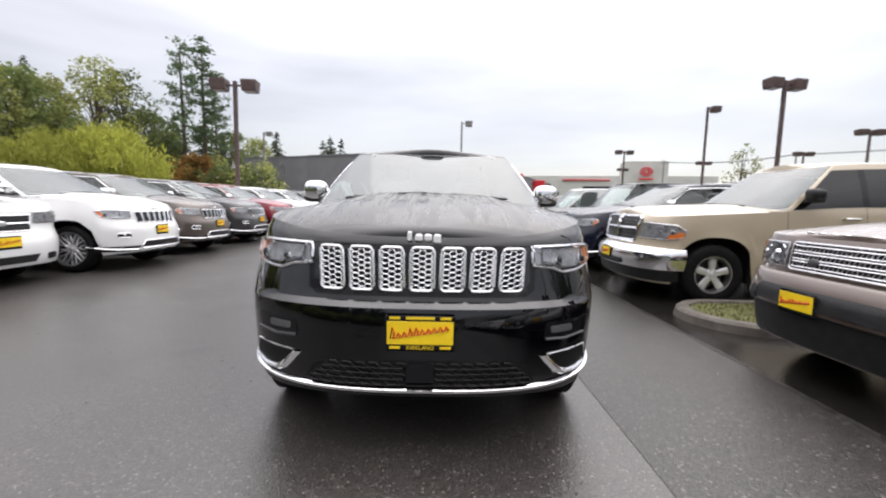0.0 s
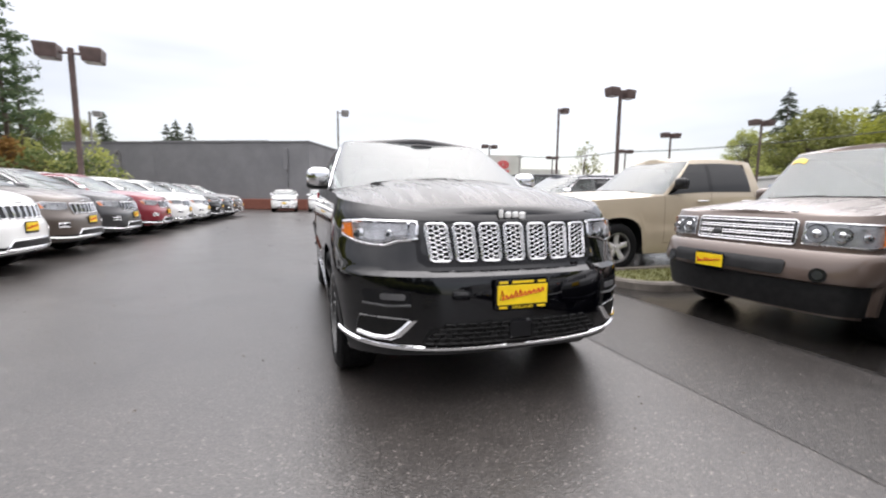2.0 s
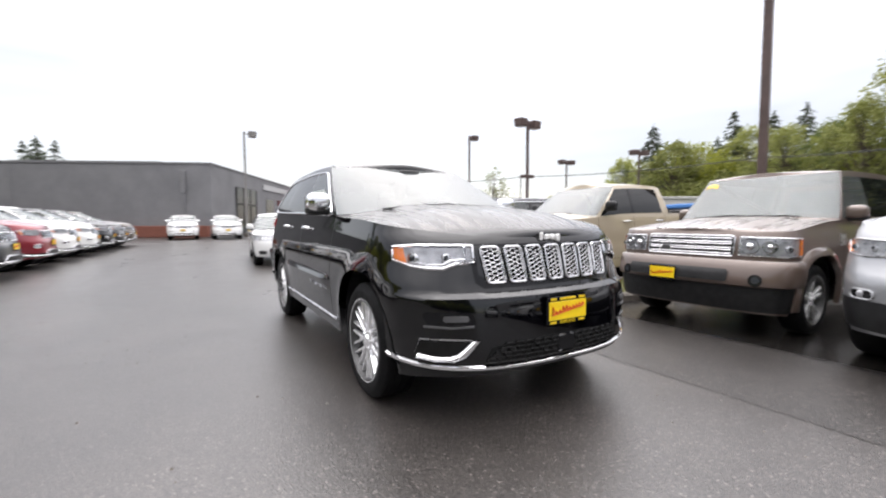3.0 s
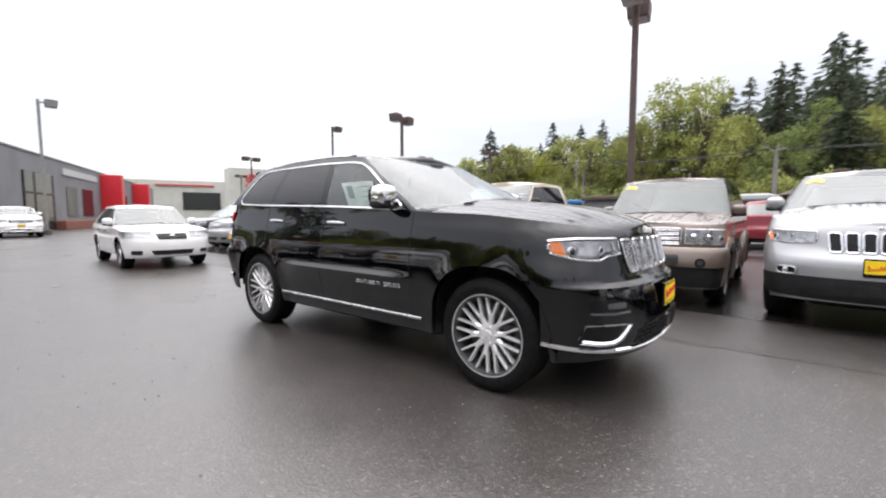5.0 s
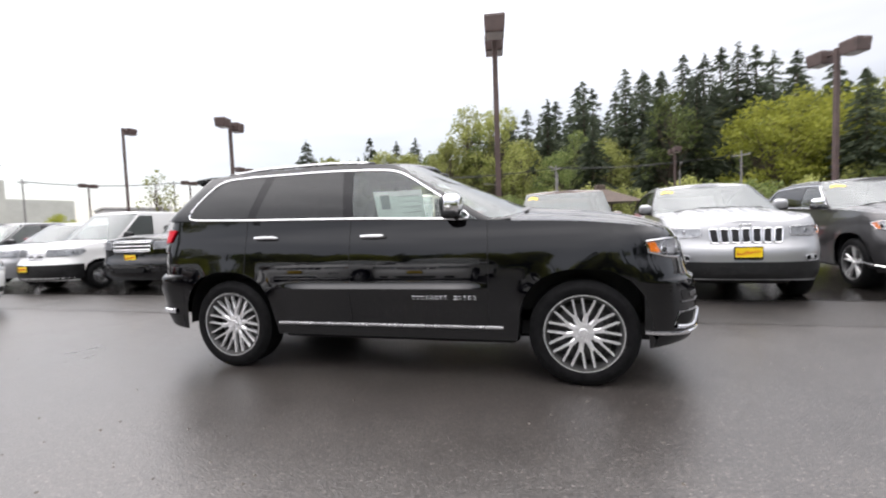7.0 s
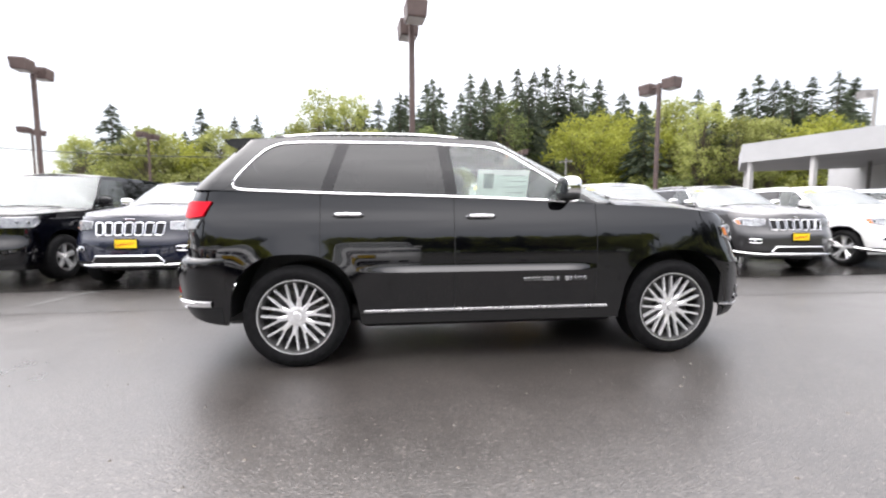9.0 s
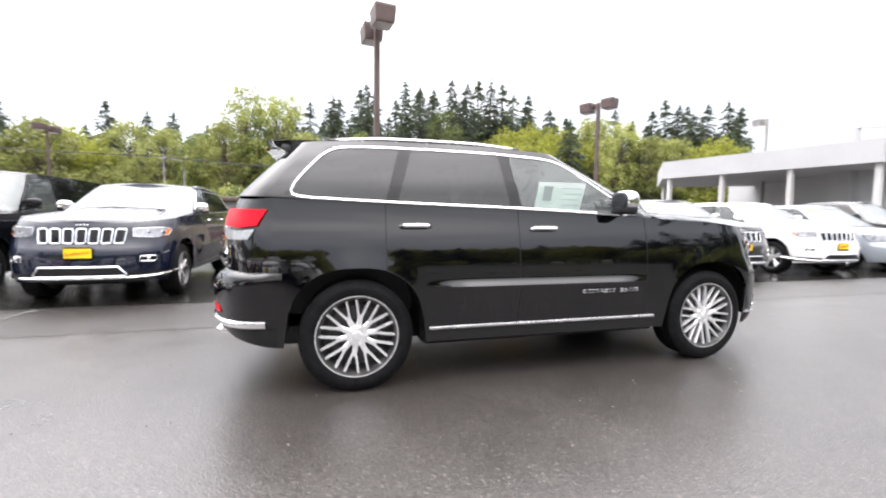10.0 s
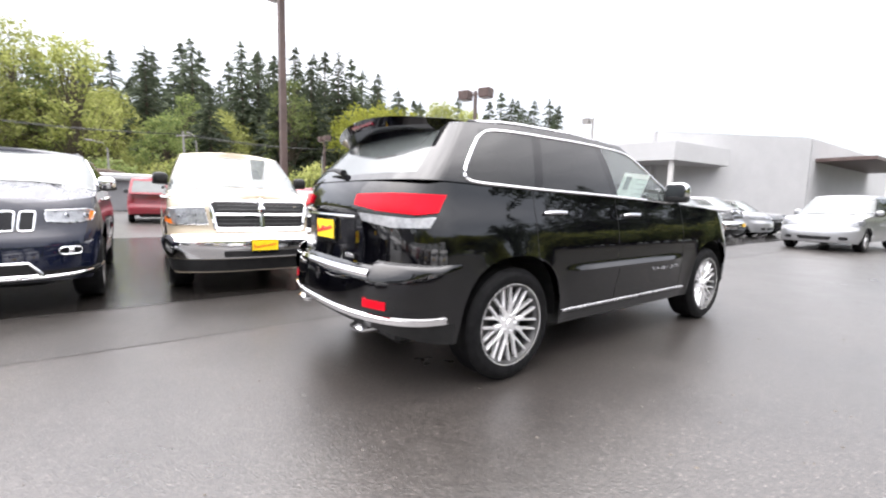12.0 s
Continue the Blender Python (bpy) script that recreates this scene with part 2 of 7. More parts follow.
M_LAMPBOWL = mottled("lamp_reflector", (0.26, 0.265, 0.275), (0.50, 0.505, 0.52), 18.0, 0.2, 0.6, rough2=0.4)
M_AMBER = plain("amber_lens", (0.85, 0.22, 0.02), 0.12, coat=1.0)
M_REDLENS = mottled("red_lens", (0.46, 0.003, 0.012), (0.58, 0.006, 0.020), 6.0, 0.3, spec=0.12)
M_REDDARK = plain("dark_red_lens", (0.10, 0.004, 0.010), 0.2)
M_YELLOW = plain("yellow_plate", (0.86, 0.60, 0.012), 0.4)
M_REDINK = plain("red_ink", (0.55, 0.02, 0.015), 0.5)
M_PAPER = plain("sticker_paper", (0.82, 0.92, 0.87), 0.7)
M_INK = plain("grey_ink", (0.22, 0.27, 0.26), 0.7)
M_STICKER = plain("yellow_sticker", (0.78, 0.55, 0.10), 0.6)
M_POLE = mottled("brown_pole_paint", (0.060, 0.038, 0.034), (0.095, 0.062, 0.055), 3.0, 0.55, bump=0.1)
M_POLEGREY = mottled("weathered_grey_pole", (0.16, 0.155, 0.15), (0.24, 0.23, 0.22), 3.0, 0.7, bump=0.15)
M_LAMPGLASS = plain("lamp_diffuser", (0.42, 0.40, 0.39), 0.3)
M_CONC = mottled("concrete", (0.055, 0.046, 0.038), (0.11, 0.095, 0.08), 7.0, 0.7, bump=0.5, bscale=90.0)
M_WALLGREY = mottled("grey_stucco", (0.150, 0.150, 0.158), (0.185, 0.185, 0.192), 0.6, 0.85, bump=0.15, bscale=8.0)
M_WALLLIGHT = mottled("light_grey_block", (0.385, 0.385, 0.39), (0.425, 0.425, 0.43), 0.5, 0.85, bump=0.08, bscale=14.0)
M_WALLWHITE = mottled("white_panel", (0.44, 0.43, 0.42), (0.52, 0.51, 0.50), 0.5, 0.7, bump=0.05)
M_BRICKRED = mottled("brick_planter", (0.13, 0.045, 0.03), (0.21, 0.075, 0.05), 6.0, 0.85, bump=0.4, bscale=30.0)
M_REDPANEL = plain("red_pylon", (0.55, 0.02, 0.03), 0.35)
M_ROOF = mottled("roof_membrane", (0.35, 0.34, 0.33), (0.48, 0.47, 0.46), 1.0, 0.8)
M_DARKGLASS = plain("dark_shop_glass", (0.02, 0.022, 0.025), 0.08)
M_SHINGLE = mottled("brown_shingle", (0.055, 0.04, 0.032), (0.10, 0.075, 0.06), 4.0, 0.9, bump=0.4, bscale=20.0)
M_BARK = mottled("bark", (0.045, 0.033, 0.025), (0.10, 0.078, 0.06), 6.0, 0.9, bump=0.6, bscale=25.0)
M_BLUE = plain("blue_awning", (0.04, 0.16, 0.42), 0.6)


def leaf_mat(name, c1, c2, c3):
    m, nt, p = mat_base(name)
    g = nt.nodes.new("ShaderNodeNewGeometry")
    ramp = nt.nodes.new("ShaderNodeValToRGB")
    ramp.color_ramp.elements[0].color = (*c1, 1)
    ramp.color_ramp.elements[1].color = (*c3, 1)
    e = ramp.color_ramp.elements.new(0.55)
    e.color = (*c2, 1)
    nt.links.new(g.outputs["Random Per Island"], ramp.inputs["Fac"])
    oi = nt.nodes.new("ShaderNodeObjectInfo")
    hs = nt.nodes.new("ShaderNodeHueSaturation")
    mr = nt.nodes.new("ShaderNodeMapRange")
    mr.inputs["To Min"].default_value, mr.inputs["To Max"].default_value = 0.72, 1.3
    nt.links.new(oi.outputs["Random"], mr.inputs["Value"])
    nt.links.new(mr.outputs[0], hs.inputs["Value"])
    nt.links.new(ramp.outputs["Color"], hs.inputs["Color"])
    nt.links.new(hs.outputs["Color"], p.inputs["Base Color"])
    p.inputs["Roughness"].default_value = 0.7
    p.inputs["Specular IOR Level"].default_value = 0.25
    tr = nt.nodes.new("ShaderNodeBsdfTranslucent")
    nt.links.new(hs.outputs["Color"], tr.inputs["Color"])
    ms = nt.nodes.new("ShaderNodeMixShader")
    ms.inputs["Fac"].default_value = 0.45
    nt.links.new(p.outputs[0], ms.inputs[1])
    nt.links.new(tr.outputs[0], ms.inputs[2])
    nt.links.new(ms.outputs[0], nt.nodes["Material Output"].inputs["Surface"])
    return m


M_NEEDLE = leaf_mat("fir_needles", (0.040, 0.052, 0.034), (0.066, 0.083, 0.052), (0.100, 0.120, 0.075))
M_PINE = leaf_mat("pine_needles", (0.05, 0.08, 0.042), (0.085, 0.125, 0.06), (0.13, 0.175, 0.09))
M_LEAF = leaf_mat("spring_leaves", (0.155, 0.178, 0.045), (0.255, 0.272, 0.085), (0.36, 0.37, 0.135))
M_LEAFDARK = leaf_mat("dark_leaves", (0.085, 0.118, 0.038), (0.145, 0.180, 0.060), (0.21, 0.24, 0.09))
M_WILLOW = leaf_mat("yellow_green_leaves", (0.19, 0.21, 0.032), (0.285, 0.30, 0.050), (0.39, 0.40, 0.080))
M_LAWN = leaf_mat("wet_grass", (0.055, 0.06, 0.014), (0.085, 0.085, 0.022), (0.12, 0.11, 0.035))
M_RUST = leaf_mat("rusty_leaves", (0.154, 0.077, 0.022), (0.220, 0.121, 0.033), (0.286, 0.176, 0.055))


def asphalt_mat(name, k, r0, r1, grain=70.0, contrast=1.0, bump=0.35, spec=1.0):
    """Rain-wet asphalt: packed stone grains of uneven tone in dark binder, under a thin film of water."""
    m, nt, p = mat_base(name)
    L = nt.links
    tc = nt.nodes.new("ShaderNodeTexCoord")

    def tex(scale, detail=4.0, rough=0.6):
        n = nt.nodes.new("ShaderNodeTexNoise")
        n.inputs["Scale"].default_value = scale
        n.inputs["Detail"].default_value = detail
        n.inputs["Roughness"].default_value = rough
        L.new(tc.outputs["Object"], n.inputs["Vector"])
        return n

    def span(src, a, b, c, d):
        r = nt.nodes.new("ShaderNodeMapRange")
        for key, val in (("From Min", a), ("From Max", b), ("To Min", c), ("To Max", d)):
            r.inputs[key].default_value = val
        L.new(src, r.inputs["Value"])
        return r.outputs[0]

    def times(u, v):
        n = nt.nodes.new("ShaderNodeMath")
        n.operation = "MULTIPLY"
        L.new(u, n.inputs[0])
        L.new(v, n.inputs[1])
        return n.outputs[0]

    big, mid = tex(0.16, 5.0, 0.55), tex(1.3, 6.0, 0.68)
    vor = nt.nodes.new("ShaderNodeTexVoronoi")
    vor.inputs["Scale"].default_value = grain
    L.new(tc.outputs["Object"], vor.inputs["Vector"])
    cell = nt.nodes.new("ShaderNodeSeparateColor")
    L.new(vor.outputs["Color"], cell.inputs[0])
    # binder tone drifts softly; one stone in thirty is pale, a painted wet glint
    tone = span(mid.outputs["Fac"], 0.3, 0.7, 0.82, 1.18)
    stone = span(cell.outputs[0], 0.0, 1.0, 1.0 - 0.45 * contrast, 1.0 + 0.45 * contrast)
    worn = span(big.outputs["Fac"], 0.38, 0.62, 0.35, 1.0)
    pale = times(span(cell.outputs[1], 0.945, 0.98, 0.0, 2.4 * contrast), worn)
    add = nt.nodes.new("ShaderNodeMath")
    L.new(times(tone, stone), add.inputs[0])
    L.new(pale, add.inputs[1])
    mul = nt.nodes.new("ShaderNodeVectorMath")
    mul.operation = "SCALE"
    mul.inputs[0].default_value = (0.040 * k, 0.0355 * k, 0.0325 * k)
    L.new(add.outputs[0], mul.inputs["Scale"])
    L.new(mul.outputs[0], p.inputs["Base Color"])
    rough = nt.nodes.new("ShaderNodeMath")
    L.new(span(big.outputs["Fac"], 0.3, 0.7, r0, r1), rough.inputs[0])
    L.new(span(mid.outputs["Fac"], 0.3, 0.7, -0.03, 0.03), rough.inputs[1])
    L.new(rough.outputs[0], p.inputs["Roughness"])
    hgt = times(span(vor.outputs["Distance"], 0.0, 0.7, 1.0, 0.0), span(cell.outputs[2], 0.0, 1.0, 0.35, 1.0))
    b = nt.nodes.new("ShaderNodeBump")
    b.inputs["Strength"].default_value = bump
    b.inputs["Distance"].default_value = 0.0035
    L.new(hgt, b.inputs["Height"])
    b2 = nt.nodes.new("ShaderNodeBump")
    b2.inputs["Strength"].default_value = 0.03
    b2.inputs["Distance"].default_value = 0.006
    L.new(mid.outputs["Fac"], b2.inputs["Height"])
    L.new(b.outputs["Normal"], b2.inputs["Normal"])
    L.new(b2.outputs["Normal"], p.inputs["Normal"])
    p.inputs["Specular IOR Level"].default_value = spec
    return m


M_ASPHALT = asphalt_mat("wet_asphalt", 0.86, 0.27, 0.36, 105.0, 1.2, 0.42, 0.9)
M_COARSE = asphalt_mat("wet_coarse_asphalt", 0.60, 0.33, 0.43, 82.0, 1.5, 0.65, 0.62)
M_STALL = asphalt_mat("wet_dark_asphalt", 0.27, 0.12, 0.26, 78.0, 0.8, 0.25)
M_SEAL = mottled("crack_sealer", (0.024, 0.022, 0.021), (0.05, 0.047, 0.044), 9.0, 0.2, rough2=0.4, spec=0.9)
M_LINE = mottled("worn_line_paint", (0.04, 0.04, 0.039), (0.10, 0.10, 0.096), 9.0, 0.5, bump=0.2, bscale=90.0)
M_GRASS = mottled("grass_soil", (0.05, 0.055, 0.014), (0.10, 0.10, 0.028), 9.0, 0.9, bump=0.6, bscale=60.0)
M_FIELD = mottled("far_ground", (0.05, 0.075, 0.022), (0.085, 0.105, 0.035), 0.2, 0.95)

# ---- mesh helpers ----
def part(name, bm, material, parent=None, label="", smooth=True, sharp=35):
    """Link a bmesh as one mesh object, under a thing or a part when parent is given."""
    me = bpy.data.meshes.new(name)
    bmesh.ops.remove_doubles(bm, verts=bm.verts, dist=0.0002)
    bmesh.ops.recalc_face_normals(bm, faces=bm.faces)
    bm.to_mesh(me)
    bm.free()
    me.materials.append(material)
    if smooth:
        me.polygons.foreach_set("use_smooth", [True] * len(me.polygons))
        me.set_sharp_from_angle(angle=radians(sharp))
    ob = new(name, me)
    if parent is not None:
        ob.parent = parent
    if label:
        ob["label"] = label
    return ob


def raw_part(name, verts, faces, material, parent=None, smooth=False):
    me = bpy.data.meshes.new(name)
    me.from_pydata(verts, [], faces)
    me.materials.append(material)
    if smooth:
        me.polygons.foreach_set("use_smooth", [True] * len(me.polygons))
    ob = new(name, me)
    if parent is not None:
        ob.parent = parent
    return ob


def thing(name, m, label, category, group="", kind=""):
    """An Empty at the base of a thing."""
    ob = new(name)
    ob.empty_display_size = 0.2
    ob.matrix_world = m
    return tagged(ob, label, category, group, kind)


def box(bm, x0, x1, y0, y1, z0, z1, bevel=0.0):
    """A box, its edges chamfered by bevel."""
    b = min(bevel, 0.49 * min(x1 - x0, y1 - y0, z1 - z0))
    if b <= 0:
        vs = [bm.verts.new((x, y, z)) for z in (z0, z1) for y in (y0, y1) for x in (x0, x1)]
        for f in ((0, 2, 3, 1), (4, 5, 7, 6), (0, 1, 5, 4), (2, 6, 7, 3), (0, 4, 6, 2), (1, 3, 7, 5)):
            bm.faces.new([vs[i] for i in f])
        return
    rings = []
    for z, i in ((z0, b), (z0 + b, 0), (z1 - b, 0), (z1, b)):
        c = b
        a0, a1, c0, c1 = x0 + i, x1 - i, y0 + i, y1 - i
        rings.append([bm.verts.new(p) for p in ((a0 + c, c0, z), (a1 - c, c0, z), (a1, c0 + c, z), (a1, c1 - c, z), (a1 - c, c1, z), (a0 + c, c1, z), (a0, c1 - c, z), (a0, c0 + c, z))])
    for r, s in zip(rings, rings[1:]):
        for k in range(8):
            bm.faces.new((r[k], r[(k + 1) % 8], s[(k + 1) % 8], s[k]))
    bm.faces.new(rings[0][::-1])
    bm.faces.new(rings[-1])


def blob(bm, c, r, n=2.6, nu=20, nv=12, tilt=0.0):
    """A rounded box (superellipsoid) round c with half sizes r."""
    e = 2.0 / n

    def sp(v):
        return math.copysign(abs(v) ** e, v)

    rot = Matrix.Rotation(tilt, 3, "X")
    rows = []
    for j in range(1, nv):
        ph = -math.pi / 2 + math.pi * j / nv
        rows.append([bm.verts.new(Vector(c) + rot @ Vector((r[0] * sp(math.cos(ph)) * sp(math.cos(2 * math.pi * i / nu)), r[1] * sp(math.cos(ph)) * sp(math.sin(2 * math.pi * i / nu)), r[2] * sp(math.sin(ph))))) for i in range(nu)])
    lo, hi = bm.verts.new(Vector(c) + rot @ Vector((0, 0, -r[2]))), bm.verts.new(Vector(c) + rot @ Vector((0, 0, r[2])))
    for i in range(nu):
        k = (i + 1) % nu
        bm.faces.new((lo, rows[0][k], rows[0][i]))
        bm.faces.new((hi, rows[-1][i], rows[-1][k]))
        for a, b in zip(rows, rows[1:]):
            bm.faces.new((a[i], a[k], b[k], b[i]))


def tube(bm, pts, r, segs=6, closed=False, flat=1.0):
    """A round bar along pts; r may be a number or one radius a point."""
    pts = [Vector(p) for p in pts]
    n = len(pts)
    rad = r if isinstance(r, (list, tuple)) else [r] * n
    rings = []
    for i, p in enumerate(pts):
        a = pts[(i - 1) % n] if (closed or i > 0) else p
        b = pts[(i + 1) % n] if (closed or i < n - 1) else p
        t = (b - a).normalized()
        up = Vector((0, 0, 1)) if abs(t.z) < 0.9 else Vector((1, 0, 0))
        u = t.cross(up).normalized()
        v = u.cross(t)
        rings.append([bm.verts.new(p + rad[i] * (math.cos(2 * math.pi * k / segs) * u + flat * math.sin(2 * math.pi * k / segs) * v)) for k in range(segs)])
    pairs = list(zip(rings, rings[1:])) + ([(rings[-1], rings[0])] if closed else [])
    for a, b in pairs:
        for k in range(segs):
            bm.faces.new((a[k], a[(k + 1) % segs], b[(k + 1) % segs], b[k]))
    if not closed:
        bm.faces.new(rings[0][::-1])
        bm.faces.new(rings[-1])


def revolve(bm, profile, segs, axis_x=True):
    """Turn a closed profile of (across, radius) about the x axis."""
    rings = [[bm.verts.new((a, r * math.cos(2 * math.pi * k / segs), r * math.sin(2 * math.pi * k / segs))) for a, r in profile] for k in range(segs)]
    m = len(profile)
    for k in range(segs):
        p, q = rings[k], rings[(k + 1) % segs]
        for i in range(m):
            bm.faces.new((p[i], p[(i + 1) % m], q[(i + 1) % m], q[i]))


def grid_faces(bm, rows, wrap=False):
    fs = []
    for a, b in zip(rows, rows[1:]):
        for i in range(len(a) - 1):
            vs = []
            for v in (a[i], a[i + 1], b[i + 1], b[i]):
                if v not in vs:
                    vs.append(v)
            if len(vs) > 2:
                fs.append(bm.faces.new(vs))
    return fs


class Curve1:
    """A smooth monotone curve through (x, y) keys."""

    def __init__(self, keys):
        self.x, self.y = [k[0] for k in keys], [k[1] for k in keys]
        n = len(keys)
        d = [(self.y[i + 1] - self.y[i]) / (self.x[i + 1] - self.x[i]) for i in range(n - 1)]
        self.m = [d[0]] + [0.0 if d[i - 1] * d[i] <= 0 else 2 * d[i - 1] * d[i] / (d[i - 1] + d[i]) for i in range(1, n - 1)] + [d[-1]]

    def __call__(self, x):
        X, Y, M = self.x, self.y, self.m
        if x <= X[0]:
            return Y[0]
        if x >= X[-1]:
            return Y[-1]
        i = 0
        while x > X[i + 1]:
            i += 1
        h = X[i + 1] - X[i]
        t = (x - X[i]) / h
        return Y[i] * (2 * t**3 - 3 * t * t + 1) + h * M[i] * (t**3 - 2 * t * t + t) + Y[i + 1] * (3 * t * t - 2 * t**3) + h * M[i + 1] * (t**3 - t * t)


def lerp(a, b, t):
    return a + (b - a) * t


def resample(poly, step):
    """Points along a closed outline, no further apart than step."""
    out = []
    for i, a in enumerate(poly):
        b = poly[(i + 1) % len(poly)]
        n = max(1, int(math.hypot(b[0] - a[0], b[1] - a[1]) / step))
        out += [(lerp(a[0], b[0], k / n), lerp(a[1], b[1], k / n)) for k in range(n)]
    return out


def rounded(x0, x1, z0, z1, r, slant=0.0, n=4):
    """A rounded rectangle; slant moves its foot sideways."""
    pts = []
    for cx, cz, a0 in ((x1 - r, z1 - r, 0), (x0 + r, z1 - r, 90), (x0 + r, z0 + r, 180), (x1 - r, z0 + r, 270)):
        for k in range(n + 1):
            a = radians(a0 + 90 * k / n)
            px, pz = cx + r * math.cos(a), cz + r * math.sin(a)
            pts.append((px + slant * (z1 - pz) / (z1 - z0), pz))
    return pts

# ---- vehicles ----
class Shape:
    """The skin of a vehicle: front to -y, ground at z = 0, origin midway between the axles.
    P(c, z): the lower body. c 0..1 front middle to corner, 1..2 the side, 2..3 rear corner to rear middle; its sign is the side."""

    def __init__(self, s):
        self.s = s
        self.w, self.yf, self.yr = Curve1(s["w"]), Curve1(s["yf"]), Curve1(s["yr"])
        self.zs, self.zc = Curve1(s["zs"]), Curve1(s["zc"])
        self.zr = Curve1(s["zr"])
        self.bot = Curve1(s["bot"])
        self.nf, self.nr = s.get("nf", 2.2), s.get("nr", 2.6)
        self.ysf, self.ysr = s["ysf"], s["ysr"]

    def xy(self, a, z):
        w = self.w(z)
        if 1 <= a <= 2:
            # flares swell round the wheel openings
            y = lerp(self.ysf, self.ysr, a - 1)
            if "crease" in self.s:
                # a ledge along the doors that dies out at both ends
                zc, y0, y1, d_ = self.s["crease"]
                fade = max(0.0, min(1.0, (y - y0) / 0.30, (y1 - y) / 0.45))
                rise = max(0.0, 1 - (z - zc) / 0.042) if z > zc else max(0.0, 1 - (zc - z) / 0.22) ** 1.6
                w += d_ * fade * fade * (3 - 2 * fade) * rise
            for yw in self.s["yw"]:
                d = math.hypot((y - yw) / self.s["arch"][0], max(0.0, z - self.s["wr"]) / self.s["arch"][1]) - 1.0
                if z > 0.25:
                    w += self.s.get("flare", 0.016) * max(0.0, 1 - max(0.0, d) / 0.30) ** 1.6 * max(0.0, min(1.0, (a - 1) * 9, (2 - a) * 9))
        if a <= 2:
            yf = self.yf(z)
            y = lerp(self.ysf, self.ysr, a - 1) if a > 1 else self.ysf - (self.ysf - yf) * max(0.0, math.cos(a * math.pi / 2)) ** (2 / self.nf)
            # the corners draw in further back above the bumper
            t = max(0.0, min(1.0, (z - 0.76) / 0.18))
            ys = self.ysf + self.s.get("taper", 0.0) * t * t * (3 - 2 * t)
            if y >= ys:
                return w, y
            k = min(1.0, (ys - y) / (ys - yf))
            return w * max(0.0, 1 - k**self.nf) ** (1 / self.nf), y
        th = (3 - a) * math.pi / 2
        return w * math.sin(th) ** (2 / self.nr), self.ysr + (self.yr(z) - self.ysr) * max(0.0, math.cos(th)) ** (2 / self.nr)

    def P(self, c, z):
        if abs(c) > 3:
            c = math.copysign(6 - abs(c), -c)
        x, y = self.xy(abs(c), z)
        return Vector((math.copysign(x, c) if c else 0.0, y, z))

    def N(self, c, z):
        e = 0.004
        n = (self.P(c + e, z) - self.P(c - e, z)).cross(self.P(c, z + e) - self.P(c, z - e))
        n = n.normalized() if n.length > 1e-9 else Vector((0, -1, 0))
        p = self.P(c, z)
        return n if n.dot(Vector((p.x, p.y * 0.5, 0))) > 0 else -n

    def O(self, c, z, off):
        return self.P(c, z) + off * self.N(c, z)

    def cx(self, x, z, rear=False):
        """c at the front (or rear) for a sideways place x."""
        if rear:
            c = 3 - math.asin(min(1.0, (abs(x) / self.w(z))) ** (self.nr / 2)) / (math.pi / 2)
        else:
            lo, hi_ = 0.0, 1.0
            for _ in range(26):
                c = (lo + hi_) / 2
                if self.xy(c, z)[0] < abs(x):
                    lo = c
                else:
                    hi_ = c
        return math.copysign(c, x) if x else c

    def cy(self, y):
        return 1 + (y - self.ysf) / (self.ysr - self.ysf)

    def cfy(self, y, z):
        """c on the front corner for a lengthwise place y."""
        k = max(0.0, min(1.0, (self.ysf - y) / (self.ysf - self.yf(z))))
        return math.acos(k ** (self.nf / 2)) / (math.pi / 2)

    def arch(self, y):
        z = 0.0
        for yw in (self.s["yw"][0], self.s["yw"][1]):
            t = abs(y - yw) / self.s["arch"][0]
            if t < 1:
                z = max(z, self.s["wr"] + self.s["arch"][1] * (1 - t**2.5) ** (1 / 2.5))
        return z

    def low(self, c):
        y = self.xy(abs(c), 0.5)[1]
        return max(self.bot(y), self.arch(y))

    def top(self, c):
        z = 1.0
        for _ in range(3):
            z = self.zs(self.xy(abs(c), z)[1])
        return z

    # greenhouse: d 0..1 windscreen, 1..2 side, 2..3 rear; v 0 at the waist, 1 at the roof's edge
    def G(self, d, v):
        s = self.s
        a = abs(d)
        wb, wt = s["gw"]
        w = wb + (wt - wb) * v ** s.get("tumble", 1.25)
        n = s.get("ng", 2.6)

        def ys(t):
            ks = s["cols"]
            k = t * (len(ks) - 1)
            i = min(int(k), len(ks) - 2)
            f = k - i
            b, tt = lerp(ks[i][0], ks[i + 1][0], f), lerp(ks[i][1], ks[i + 1][1], f)
            return b, tt

        if a <= 1:
            th = a * math.pi / 2
            k = max(0.0, math.cos(th)) ** (2 / n)
            b0, t0 = ys(0)
            yb, yt = b0 - (b0 - s["ws"][0]) * k, t0 - (t0 - s["ws"][1]) * k
            x = w * math.sin(th) ** (2 / n)
        elif a <= 2:
            yb, yt = ys(a - 1)
            x = w
        else:
            th = (3 - a) * math.pi / 2
            k = max(0.0, math.cos(th)) ** (2 / n)
            b0, t0 = ys(1)
            yb, yt = b0 + (s["rs"][0] - b0) * k, t0 + (s["rs"][1] - t0) * k
            x = w * math.sin(th) ** (2 / n)
        y = lerp(yb, yt, v)
        zb = lerp(self.zc(yb), self.zs(yb), (x / w) ** 2) if a < 1 else self.zs(yb)
        z = lerp(zb, self.zr(yt), v)
        return Vector((math.copysign(x, d) if d else 0.0, y, z))


